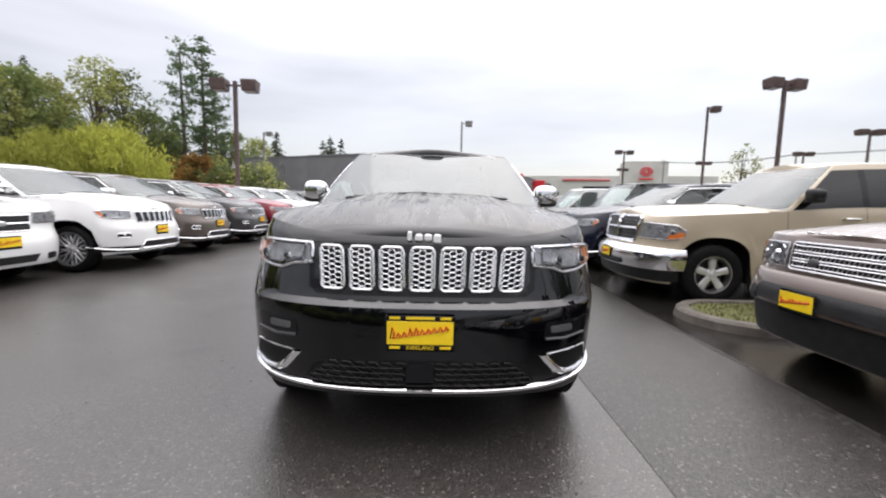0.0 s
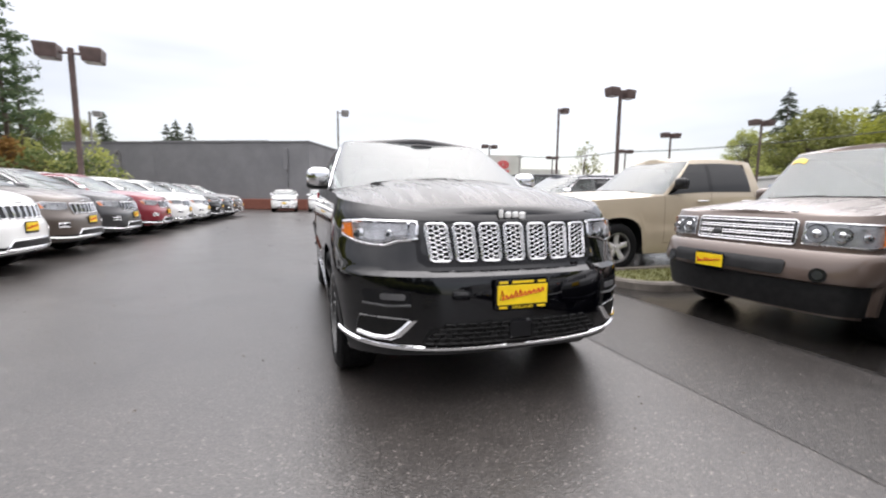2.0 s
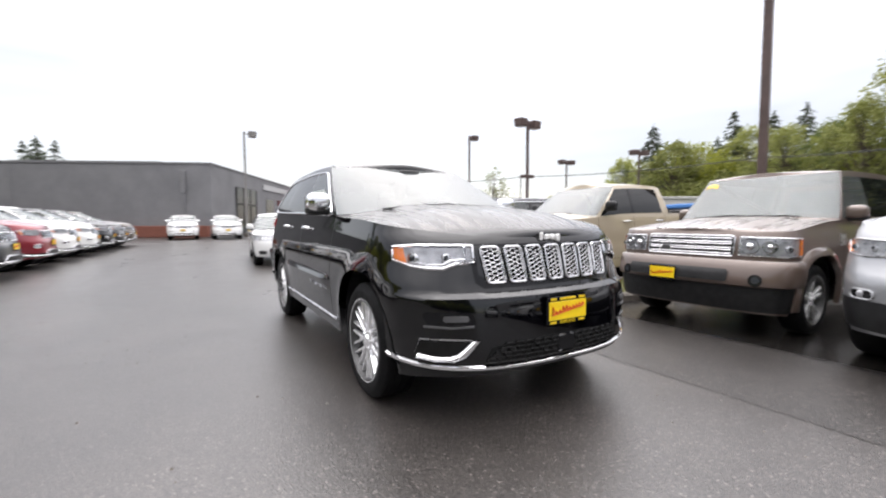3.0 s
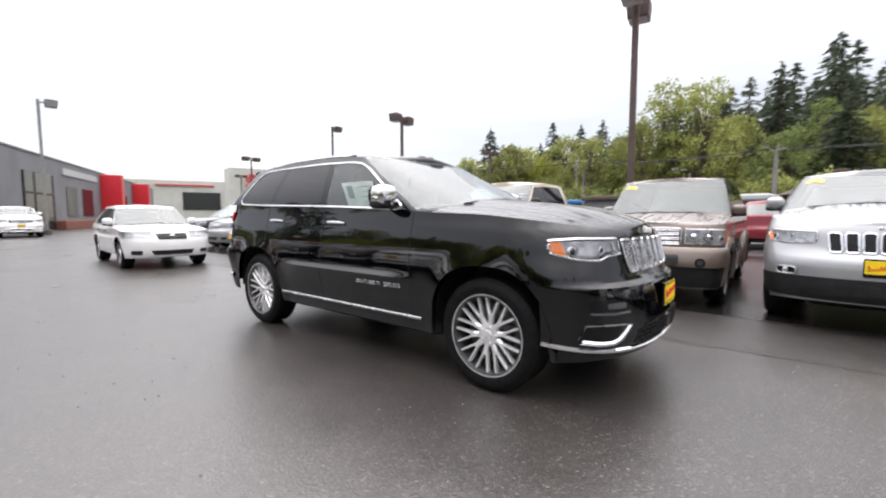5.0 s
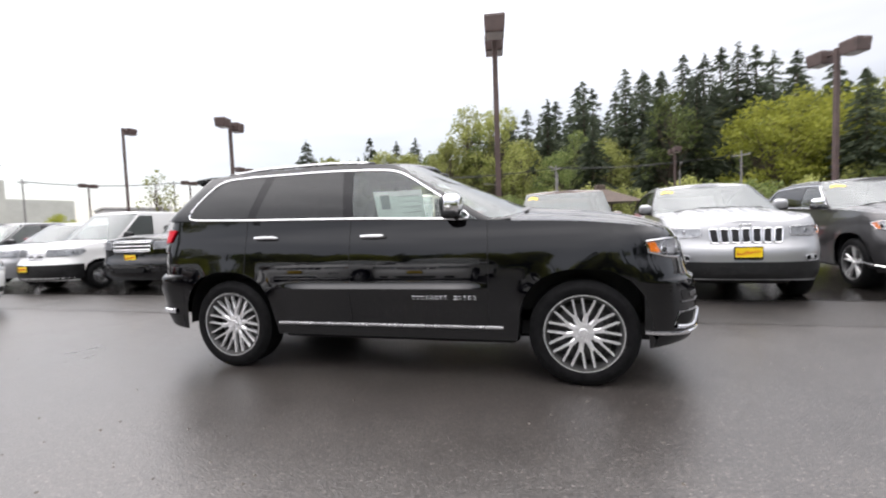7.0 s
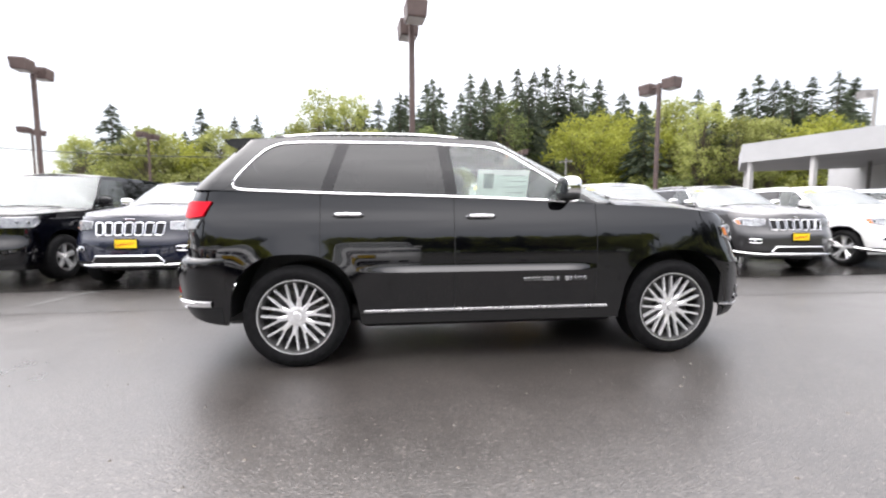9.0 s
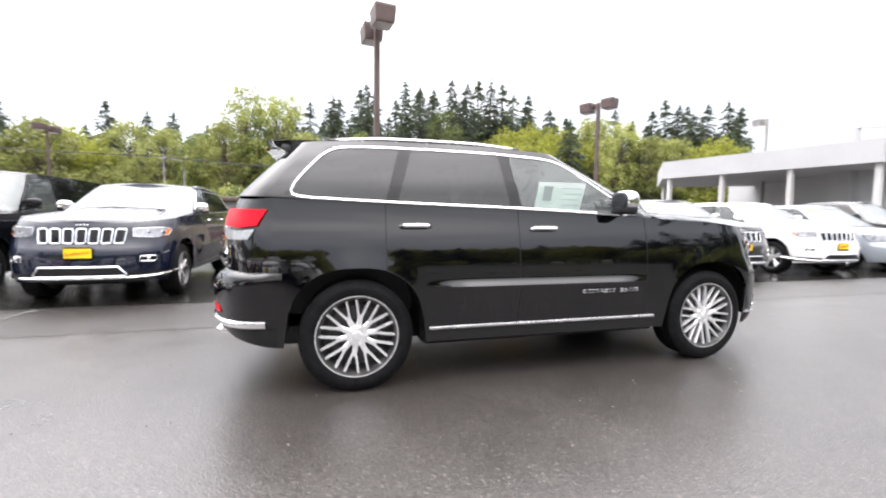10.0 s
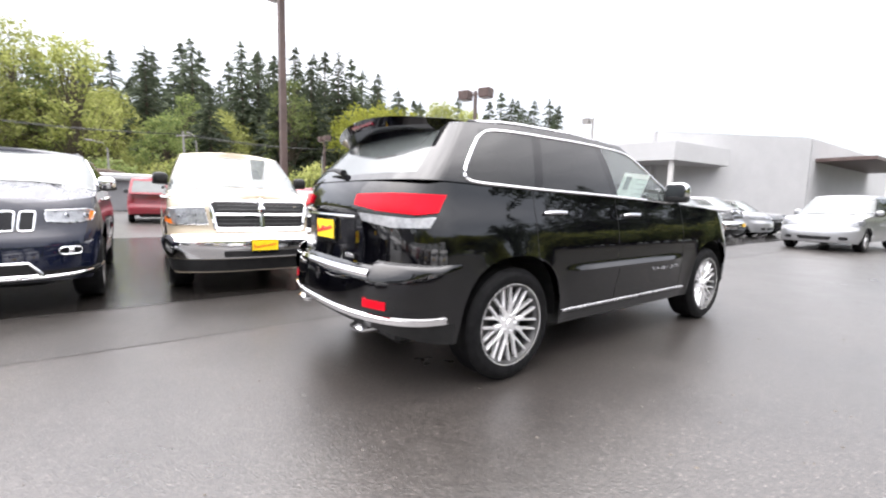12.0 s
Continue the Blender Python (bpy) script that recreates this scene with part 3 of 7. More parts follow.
def skin(bm, fn, us, vs):
    rows = [[bm.verts.new(fn(u, v)) for v in vs] for u in us]
    return grid_faces(bm, rows)


FINE = (1.0, 0.97, 0.88, 0.76, 0.62, 0.48, 0.34, 0.2, 0.08)


def slab(bm, fn, poly, o0, o1, step=0.05, rings=(1.0, 0.66, 0.33)):
    """A panel with a closed outline, laid on a skin fn(a, b, off) and as thick as o1 - o0."""
    poly = resample(poly, step)
    ca, cb = sum(p[0] for p in poly) / len(poly), sum(p[1] for p in poly) / len(poly)
    loops = [[bm.verts.new(fn(a, b, o0)) for a, b in poly]]
    for r in rings:
        loops.append([bm.verts.new(fn(lerp(ca, a, r), lerp(cb, b, r), o1)) for a, b in poly])
    mid = bm.verts.new(fn(ca, cb, o1))
    n = len(poly)
    for p, q in zip(loops, loops[1:]):
        for i in range(n):
            bm.faces.new((p[i], p[(i + 1) % n], q[(i + 1) % n], q[i]))
    for i in range(n):
        bm.faces.new((loops[-1][i], loops[-1][(i + 1) % n], mid))


def outline(bm, fn, poly, off, r, step=0.04, segs=6):
    tube(bm, [fn(a, b, off) for a, b in resample(poly, step)], r, segs, closed=True)


def build_wheel(name, parent, x, y, R, rim, width, style, hi, sharp=40):
    """A wheel at the side of sign x: tyre, rim and disc as its sub-parts."""
    sg = 1 if x > 0 else -1
    wheel = new(name)
    wheel.empty_display_size = 0.1
    wheel.parent = parent
    wheel.location = (x, y, R)
    if sg < 0:
        wheel.rotation_euler = (0, 0, math.pi)
    hw = width / 2
    seg = 56 if hi else 24
    bm = bmesh.new()
    prof = [(-hw * 0.9, rim), (-hw, rim + 0.03), (-hw, R - 0.05), (-hw + 0.03, R - 0.008)]
    for k in range(4):
        a = -hw + 0.035 + (width - 0.07) * (k + 0.5) / 4
        prof += [(a - 0.022, R), (a + 0.022, R), (a + 0.024, R - 0.008), (a + 0.028, R - 0.008)] if hi else [(a, R)]
    prof += [(hw - 0.03, R - 0.006), (hw - 0.004, R - 0.04), (hw, rim + 0.055), (hw - 0.004, rim + 0.02), (hw * 0.92, rim)]
    revolve(bm, prof, seg)
    part("tyre", bm, M_RUBBER, wheel, sharp=50)
    bm = bmesh.new()
    face = hw - 0.03
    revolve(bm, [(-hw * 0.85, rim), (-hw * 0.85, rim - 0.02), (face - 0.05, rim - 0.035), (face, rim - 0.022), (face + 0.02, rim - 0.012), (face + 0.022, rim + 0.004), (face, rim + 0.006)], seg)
    # barrel coloured darker than the rim face: painted shade between the spokes
    part("barrel", bm, M_RIMSHADE, wheel, sharp=sharp)
    bm = bmesh.new()
    revolve(bm, [(face - 0.012, rim - 0.016), (face, rim - 0.015), (face + 0.020, rim - 0.008), (face + 0.0225, rim + 0.004), (face + 0.002, rim + 0.0065)], seg)

    def spoke(a0, r0, a1, r1, w0, w1, d0, d1, th=0.03):
        p = []
        for a, r, w, d in ((a0, r0, w0, d0), (a1, r1, w1, d1)):
            u = Vector((0, math.cos(a), math.sin(a)))
            t = Vector((0, -math.sin(a), math.cos(a)))
            c = u * r
            p.append([c + t * w + Vector((d - 0.008, 0, 0)), c + t * w * 0.55 + Vector((d, 0, 0)), c - t * w * 0.55 + Vector((d, 0, 0)), c - t * w + Vector((d - 0.008, 0, 0)), c - t * w + Vector((d - th, 0, 0)), c + t * w + Vector((d - th, 0, 0))])
        q = [[bm.verts.new(v) for v in ring] for ring in p]
        for i in range(6):
            bm.faces.new((q[0][i], q[0][(i + 1) % 6], q[1][(i + 1) % 6], q[1][i]))

    hubr = 0.075
    if style == "multi":
        for k in range(10):
            a = 2 * math.pi * (k + 0.25) / 10
            spoke(a, hubr * 0.55, a, rim * 0.52, 0.020, 0.0175, face - 0.014, face - 0.0045)
            for sgn in (-1, 1):
                spoke(a + sgn * 0.045, rim * 0.40, a + sgn * 0.188, rim - 0.006, 0.0098, 0.0098, face - 0.0075, face + 0.006)
    elif style == "five":
        for k in range(5):
            a = 2 * math.pi * k / 5 + 0.3
            spoke(a, hubr * 0.6, a, rim - 0.015, 0.036, 0.048, face - 0.01, face)
    elif style == "steel":
        for k in range(12):
            a = 2 * math.pi * k / 12
            spoke(a, hubr * 0.6, a, rim - 0.015, 0.028, 0.035, face - 0.02, face - 0.03)
    else:
        for k in range(5):
            a = 2 * math.pi * k / 5 + 0.3
            for sgn in (-1, 1):
                spoke(a + sgn * 0.08, hubr * 0.7, a + sgn * 0.17, rim - 0.012, 0.018, 0.022, face - 0.008, face + 0.004)
    revolve(bm, [(face - 0.04, 0.002), (face - 0.04, hubr), (face - 0.012, hubr), (face - 0.006, hubr * 0.6), (face - 0.006, 0.034), (face + 0.006, 0.028), (face + 0.008, 0.002)], 20)
    for k in range(5):
        a = 2 * math.pi * k / 5
        c = Vector((face - 0.004, 0.056 * math.cos(a), 0.056 * math.sin(a)))
        tube(bm, [c - Vector((0.012, 0, 0)), c + Vector((0.008, 0, 0))], 0.009, 6)
    part("rim", bm, M_RIM if style != "steel" else M_SATIN, wheel, sharp=sharp)
    bm = bmesh.new()
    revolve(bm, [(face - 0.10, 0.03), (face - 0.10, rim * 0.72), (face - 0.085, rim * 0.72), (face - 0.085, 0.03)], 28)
    # a full backing disc closes the wheel in the same painted shade
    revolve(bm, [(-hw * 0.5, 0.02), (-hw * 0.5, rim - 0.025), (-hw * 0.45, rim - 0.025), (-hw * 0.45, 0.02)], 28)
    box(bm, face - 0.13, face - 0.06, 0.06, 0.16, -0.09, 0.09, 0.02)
    part("brake_disc", bm, M_RIMSHADE, wheel)
    return wheel


def plate(parent, fn_pose, hi=False):
    """A yellow dealer plate in a black holder: pose matrix with x right, y out of the car reversed, z up."""
    bm = bmesh.new()
    box(bm, -0.160, 0.160, -0.004, 0.014, -0.085, 0.085, 0.008)
    holder = part("plate_holder", bm, M_GLOSSBLACK, parent, "black plastic holder with a yellow dealer plate")
    holder.matrix_local = fn_pose
    bm = bmesh.new()
    box(bm, -0.150, 0.150, -0.009, -0.004, -0.054, 0.054 if hi else 0.07, 0.002)
    yl = part("plate_face", bm, M_YELLOW, holder)
    # a slanting red brush name, as one plain running stroke
    bm = bmesh.new()
    pts, wid = [], []
    for k in range(10):
        x = -0.135 + 0.027 * k
        h = 0.052 if k == 0 else (0.036 if k in (3, 4) else 0.022)
        z = -0.026 + 0.0042 * k
        for dx, dz, w_ in ((0, 0, 0.0032), (0.010, h, 0.0055), (0.019, 0.45 * h, 0.0045), (0.013, 0.002, 0.0055)):
            pts.append((x + dx, -0.0105, z + dz))
            wid.append(w_)
    tube(bm, pts, wid, 5, flat=0.9)
    part("brush_stroke", bm, M_REDINK, holder)
    if hi:
        for z in (0.068, -0.068):
            for k, (a, b) in enumerate(((-0.14, -0.09), (-0.065, 0.065), (0.09, 0.14))):
                if not (z < 0 and k == 1):
                    bm = bmesh.new()
                    box(bm, a, b, -0.0075, -0.003, z - 0.007, z + 0.007, 0.002)
                    part("plate_bar", bm, M_YELLOW, holder)
        cu = bpy.data.curves.new("plate_word", "FONT")
        cu.body = "KIRKLAND"
        cu.size = 0.026
        cu.align_x, cu.align_y = "CENTER", "CENTER"
        cu.extrude = 0.0008
        cu.materials.append(M_YELLOW)
        word = new("plate_word", cu)
        word.parent = holder
        word.matrix_local = Matrix.Translation((0, -0.0062, -0.069)) @ Matrix.Rotation(radians(90), 4, "X")
    return holder


def front_pose(sh, x, z, off=0.004):
    """A pose on the nose: z up, -y straight ahead of the car."""
    p = sh.O(sh.cx(x, z), z, off)
    nrm = sh.N(sh.cx(x, z), z)
    a = math.atan2(nrm.x, -nrm.y)
    return Matrix.Translation(p) @ Matrix.Rotation(a, 4, "Z")


def build_car(name, m, label, category, s, coat, group="", hi=False, detail=None):
    """A whole vehicle from its shape table s and paint coat."""
    sh = Shape(s)
    car = thing(name, m, label, category, group)
    # --- lower body, by columns ---
    cols = []
    nf = 16 if hi else 9
    cols += [k / nf for k in range(nf)]
    ns = 120 if hi else 60
    cols += [1 + k / ns for k in range(ns)]
    cols += [2 + k / nf for k in range(nf + 1)]
    brk = [sh.cy(b) for b in s["doors"]]
    for b in brk:
        i = min(range(len(cols)), key=lambda k: abs(cols[k] - b))
        cols[i] = b
    nl = 26 if hi else 14

    # level lines run along the creases, cut off at the foot and the waist
    levels = sorted(set([0.24 + 0.03 * k for k in range(15)] + [0.68, 0.69, 0.70, 0.712, 0.725, 0.738, 0.751, 0.764] + [0.785 + 0.03 * k for k in range(19)]))

    def column(c, lo=None, hi_=None):
        lo, hi_ = sh.low(c) if lo is None else lo, sh.top(c) if hi_ is None else hi_
        if hi:
            return [lo] + [max(lo, min(hi_, z)) for z in levels] + [hi_]
        return [lo + (hi_ - lo) * k / nl for k in range(nl + 1)]

    def side_panel(pname, c0, c1, mat, zmin=None, below=False):
        bm = bmesh.new()
        use = [c for c in cols if c0 - 1e-6 <= c <= c1 + 1e-6]
        for sg in (1, -1):
            rows = []
            for c in use:
                zs_ = column(c)
                if zmin is not None:
                    lo, hi_ = sh.low(c), sh.top(c)
                    a, b = (lo, max(lo, zmin)) if below else (max(lo, zmin), hi_)
                    zs_ = [a + (b - a) * k / nl for k in range(nl + 1)]
                rows.append([bm.verts.new(sh.P(sg * c if c else 0.0, z)) for z in zs_])
            grid_faces(bm, rows)
        return part(pname, bm, mat, car, sharp=28)

    zsill = s["zsill"]
    d0, d1, d2 = brk[0], brk[1], brk[2]
    side_panel("front_body", 0.0, d0, coat)
    for pname, a, b in (("front_door", d0, d1), ("rear_door", d1, d2)):
        for sg in (-1, 1):
            bm = bmesh.new()
            use = [c for c in cols if a - 1e-6 <= c <= b + 1e-6]
            rows = []
            for c in use:
                lo, hi_ = max(sh.low(c), zsill), sh.top(c)
                rows.append([bm.verts.new(sh.P(sg * c, z)) for z in column(c, lo, hi_)])
            grid_faces(bm, rows)
            door = part(pname, bm, coat, car, sharp=28)
            # handle on the door
            y = sh.xy(b, 1.0)[1] - 0.20
            z = s["handle"] if pname == "front_door" else s["handle"] + 0.012
            bm = bmesh.new()
            c = sh.cy(y)
            pts = [sh.O(sg * sh.cy(y + dy), z, o) for dy, o in ((-0.105, 0.004), (-0.085, 0.030), (0.0, 0.036), (0.085, 0.030), (0.105, 0.004))]
            tube(bm, pts, [0.010, 0.015, 0.016, 0.015, 0.010], 8)
            part("handle", bm, s.get("handle_mat", M_CHROME), door, "chrome door handle")
    for sg in (1, -1):
        bm = bmesh.new()
        rows = []
        for c in [c for c in cols if d0 - 1e-6 <= c <= d2 + 1e-6]:
            lo = sh.low(c)
            hi_ = max(lo, zsill)
            rows.append([bm.verts.new(sh.P(sg * c, lerp(lo, hi_, k / 8))) for k in range(9)])
        grid_faces(bm, rows)
        part("sill", bm, s.get("sill_mat", coat), car, sharp=28)
    side_panel("rear_body", d2, 3.0, coat)
    # door gaps
    for sg in (1, -1):
        for b in brk:
            bm = bmesh.new()
            e = 0.003 / (sh.ysr - sh.ysf)
            zz = [lerp(max(sh.low(b), zsill), sh.top(b), k / 12) for k in range(13)]
            grid_faces(bm, [[bm.verts.new(sh.O(sg * (b + q * e), z, 0.0012)) for z in zz] for q in (-1, 1)])
            part("door_gap", bm, M_PLASTIC, car, smooth=False)
        bm = bmesh.new()
        use = [c for c in cols if d0 <= c <= d2]
        grid_faces(bm, [[bm.verts.new(sh.O(sg * c, max(sh.low(c), zsill) + dz, 0.0012)) for dz in (-0.003, 0.003)] for c in use])
        part("sill_gap", bm, M_PLASTIC, car, smooth=False)
    # --- bonnet and waist deck ---
    nx = 14 if hi else 8

    def lid(pname, cs, mat, flat):
        bm = bmesh.new()
        rows = []
        for c in cs:
            p = sh.P(c, sh.top(c))
            row = []
            for k in range(-nx, nx + 1):
                u = k / nx
                rise = 0.0 if flat else (sh.zc(p.y) - sh.zs(p.y)) * (1 - abs(u) ** 2.6) * min(1.0, p.x / 0.3)
                if not flat and s.get("dome"):
                    t = max(0.0, min(1.0, (0.62 - abs(u)) / 0.10))
                    rise += s["dome"] * (t * t * (3 - 2 * t)) * min(1.0, max(0.0, (p.y - sh.yf(1.0) - 0.10) / 0.35)) * min(1.0, p.x / 0.6)
                row.append(bm.verts.new((u * p.x, p.y, p.z + rise)))
            rows.append(row)
        grid_faces(bm, rows)
        return part(pname, bm, mat, car, sharp=25)

    ycowl = s["cowl"]
    hood_cols = [c for c in cols if sh.P(c, sh.top(c)).y <= ycowl]
    rest = [hood_cols[-1]] + [c for c in cols if sh.P(c, sh.top(c)).y > ycowl]
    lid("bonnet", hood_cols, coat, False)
    lid("cabin_deck", rest, M_CABIN if not s.get("bed") else M_PLASTIC, True)
    # --- greenhouse shell with its glass ---
    seg = s["cols"]
    nk = len(seg) - 1
    sub = 5 if hi else 3
    ds_side = [1 + (k / sub) / nk for k in range(nk * sub + 1)]
    na = 12 if hi else 7
    apil = s.get("apil", 0.90)
    ds_front = [apil * k / na for k in range(na + 1)] + [lerp(apil, 1, k / (8 if hi else 3)) for k in range(1, 8 if hi else 3)]
    rp = s.get("rpil", 2.35)
    nq = 12 if hi else 4
    ds_rear = [lerp(2, rp, k / nq) for k in range(1, nq)] + [lerp(rp, 3, k / na) for k in range(na + 1)]
    v0, v1 = s.get("win_v", (0.02, 0.88))
    vs = [0.0, v0] + [lerp(v0, v1, k / 6) for k in range(1, 7)] + [lerp(v1, 1, 0.5), 1.0]
    wv0, wv1 = 0.03, 0.985
    wvs = [0.0, wv0] + [lerp(wv0, wv1, k / 6) for k in range(1, 7)] + [1.0]
    rv0, rv1 = s.get("rear_v", (0.12, 0.86))
    rvs = [0.0, rv0] + [lerp(rv0, rv1, k / 6) for k in range(1, 7)] + [1.0]
    wins = s["wins"]
    shell = bmesh.new()
    eps = 1e-6

    def cells(bmx, dl, vl, keep, sg):
        for a, b in zip(dl, dl[1:]):
            for p, q in zip(vl, vl[1:]):
                if keep((a + b) / 2, (p + q) / 2):
                    ps = [sh.G(sg * a, p), sh.G(sg * b, p), sh.G(sg * b, q), sh.G(sg * a, q)]
                    if (ps[0] - ps[1]).length + (ps[2] - ps[3]).length > 1e-5:
                        bmx.faces.new([bmx.verts.new(t) for t in ps])

    def seg_of(d):
        return min(int((d - 1) * nk), nk - 1)

    def is_win(d, v):
        return v0 < v < v1 and wins[seg_of(d)] not in ("", "p")

    for sg in (1, -1):
        cells(shell, ds_front + [1.0], wvs, lambda d, v: not (d < apil and wv0 < v < wv1), sg)
        cells(shell, ds_side, vs, lambda d, v: not is_win(d, v) and not (v0 < v < v1 and wins[seg_of(d)] == "p"), sg)
        for k in range(nk):
            if wins[k] == "p":
                black = bmesh.new()
                cells(black, ds_side, vs, lambda d, v: v0 < v < v1 and seg_of(d) == k, sg)
                part("pillar_trim", black, M_GLOSSBLACK, car)
        cells(shell, [2.0] + ds_rear, rvs, lambda d, v: not (d > rp and rv0 < v < rv1), sg)
    part("cabin_frame", shell, coat, car, sharp=30)
    bm = bmesh.new()
    for sg in (1, -1):
        cells(bm, ds_front, wvs, lambda d, v: d < apil and wv0 < v < wv1, sg)
    part("windscreen", bm, M_WSHIELD, car).visible_shadow = False
    if s.get("rear_glass", True):
        bm = bmesh.new()
        for sg in (1, -1):
            cells(bm, ds_rear, rvs, lambda d, v: d > rp and rv0 < v < rv1, sg)
        part("rear_window", bm, M_REARGLASS, car)
    for k in range(nk):
        if wins[k] in ("f", "r"):
            for sg in (1, -1):
                bm = bmesh.new()
                cells(bm, [d for d in ds_side if 1 + k / nk - eps <= d <= 1 + (k + 1) / nk + eps], vs, lambda d, v: v0 < v < v1, sg)
                ob = part("side_window", bm, M_SIDEGLASS if wins[k] == "f" else M_PRIVACY, car)
                if wins[k] == "f":
                    ob.visible_shadow = False
    # bright trim round the side glass
    ks = [k for k in range(nk) if wins[k]]
    if s.get("trim", True) and ks:
        a, b = 1 + ks[0] / nk, 1 + (ks[-1] + 1) / nk
        dl = [d for d in ds_side if a - eps <= d <= b + eps]
        for sg in (1, -1):
            loop = [sh.G(sg * d, v0) for d in dl] + [sh.G(sg * b, lerp(v0, v1, k / 6)) for k in range(1, 6)] + [sh.G(sg * d, v1) for d in dl[::-1]] + [sh.G(sg * a, lerp(v1, v0, k / 6)) for k in range(1, 6)]
            loop = [p + Vector((sg * 0.004, 0, 0)) for p in loop]
            if hi:
                even = []
                for i, p in enumerate(loop):
                    q = loop[(i + 1) % len(loop)]
                    cuts = max(1, round((q - p).length / 0.035))
                    even += [p.lerp(q, k / cuts) for k in range(cuts)]
                for _ in range(10):
                    even = [(even[i - 1] + p + even[(i + 1) % len(even)]) / 3 for i, p in enumerate(even)]
                loop = even
            bm = bmesh.new()
            tube(bm, loop, 0.009 if hi else 0.011, 6, closed=True)
            part("window_trim", bm, s.get("trim_mat", M_CHROME), car, "chrome trim round the side windows" if s.get("trim_mat") is None else "")
    # --- roof ---
    bm = bmesh.new()
    rows = []
    for d in ds_front + ds_side + ds_rear:
        p = sh.G(d, 1.0)
        rows.append([bm.verts.new((p.x * k / nx, p.y, p.z + s["crown"] * (1 - (k / nx) ** 2) * min(1.0, p.x / 0.35))) for k in range(-nx, nx + 1)])
    grid_faces(bm, rows)
    part("roof", bm, coat, car, sharp=25)
    # --- underside, wheel wells ---
    bm = bmesh.new()
    yl, yh = s["yf"][1][1] + 0.25, s["yr"][1][1] - 0.25
    box(bm, -s["hw"] + 0.42, s["hw"] - 0.42, yl, yh, 0.24, 0.5, 0.03)
    box(bm, -s["hw"] + 0.10, s["hw"] - 0.10, s["yw"][0] + s["arch"][0], s["yw"][1] - s["arch"][0], 0.27, 0.5, 0.03)
    part("underbody", bm, M_PLASTIC, car)
    for yw in s["yw"]:
        for sg in (1, -1):
            bm = bmesh.new()
            rows = []
            for k in range(17):
                a = math.pi * k / 16
                y = yw + (s["arch"][0] + 0.006) * math.copysign(abs(math.cos(a)) ** 0.8, math.cos(a))
                z = s["wr"] + (s["arch"][1] + 0.006) * abs(math.sin(a)) ** 0.8
                rows.append([bm.verts.new((sg * x, y, z)) for x in (s["hw"] - 0.06, s["hw"] - 0.42)])
            grid_faces(bm, rows)
            bm.faces.new([r[1] for r in rows])
            part("wheel_well", bm, M_PLASTIC, car, smooth=False)
    # --- wheels ---
    hwid = s.get("tw", 0.255)
    for yw in s["yw"]:
        for sg in (1, -1):
            build_wheel("wheel", car, sg * (s["face"] - hwid / 2), yw, s["wr"], s["rim"], hwid, s.get("style", "pair"), hi)
    # --- wheel arch lip ---
    if s.get("lip_mat"):
        for yw in s["yw"]:
            for sg in (1, -1):
                bm = bmesh.new()
                rows = []
                for k in range(25):
                    a = math.pi * (-0.06 + 1.12 * k / 24)
                    row = []
                    for rr, o in ((0.0, -0.01), (0.0, 0.040), (s["lip"] * 0.55, 0.040), (s["lip"], 0.012), (s["lip"], -0.004)):
                        y = yw + (s["arch"][0] + rr) * math.copysign(abs(math.cos(a)) ** 0.8, math.cos(a))
                        z = s["wr"] + (s["arch"][1] + rr) * math.copysign(abs(math.sin(a)) ** 0.8, math.sin(a))
                        row.append(bm.verts.new(sh.O(sg * sh.cy(y), max(z, 0.3), o) if sh.ysf < y < sh.ysr else sh.P(sg * (1.0 if y <= sh.ysf else 2.0), max(z, 0.3)) + Vector((sg * o, y - (sh.ysf if y <= sh.ysf else sh.ysr), 0))))
                    rows.append(row)
                grid_faces(bm, rows)
                part("arch_lip", bm, s["lip_mat"], car)
    # --- mirrors ---
    my, mz = s["mirror"]
    for sg in (1, -1):
        mx = s["hw"] + 0.025
        bm = bmesh.new()
        blob(bm, (sg * (mx - 0.01), my, mz), (0.10, 0.075, 0.085), 3.0, 22, 12)
        mir = part("mirror", bm, s.get("mirror_mat") or coat, car, "wing mirror with a chrome cap" if s.get("mirror_mat") is M_CHROME else "")
        bm = bmesh.new()
        blob(bm, (sg * (mx - 0.005), my + 0.012, mz - 0.062), (0.10, 0.072, 0.036), 3.2, 18, 8)
        tube(bm, [(sg * (mx - 0.05), my, mz - 0.07), (sg * (mx - 0.13), my - 0.02, mz - 0.105), (sg * (mx - 0.20), my - 0.02, mz - 0.12)], [0.035, 0.04, 0.045], 8, flat=0.6)
        part("mirror_foot", bm, M_PLASTIC, mir)
        bm = bmesh.new()
        blob(bm, (sg * mx, my + 0.064, mz + 0.005), (0.085, 0.016, 0.066), 4.0, 18, 8)
        part("mirror_glass", bm, M_DARKGLASS, mir)
    # --- wipers ---
    for x0, x1 in ((-0.05, 0.58), (-0.62, -0.02)):
        bm = bmesh.new()
        pts = []
        for k in range(9):
            x = lerp(x0, x1, k / 8)
            d = min(0.98, (abs(x) / s["gw"][0]) ** 1.3)
            pts.append(sh.G(math.copysign(2 / math.pi * math.asin(min(1, (abs(x) / s["gw"][0]) ** 1.3)), x) if x else 0.0, 0.012 + 0.022 * k / 8) + Vector((0, -0.012, 0.012)))
        tube(bm, pts, 0.009, 5)
        part("wiper", bm, M_PLASTIC, car)
    if s.get("sticker"):
        bm = bmesh.new()
        rows = []
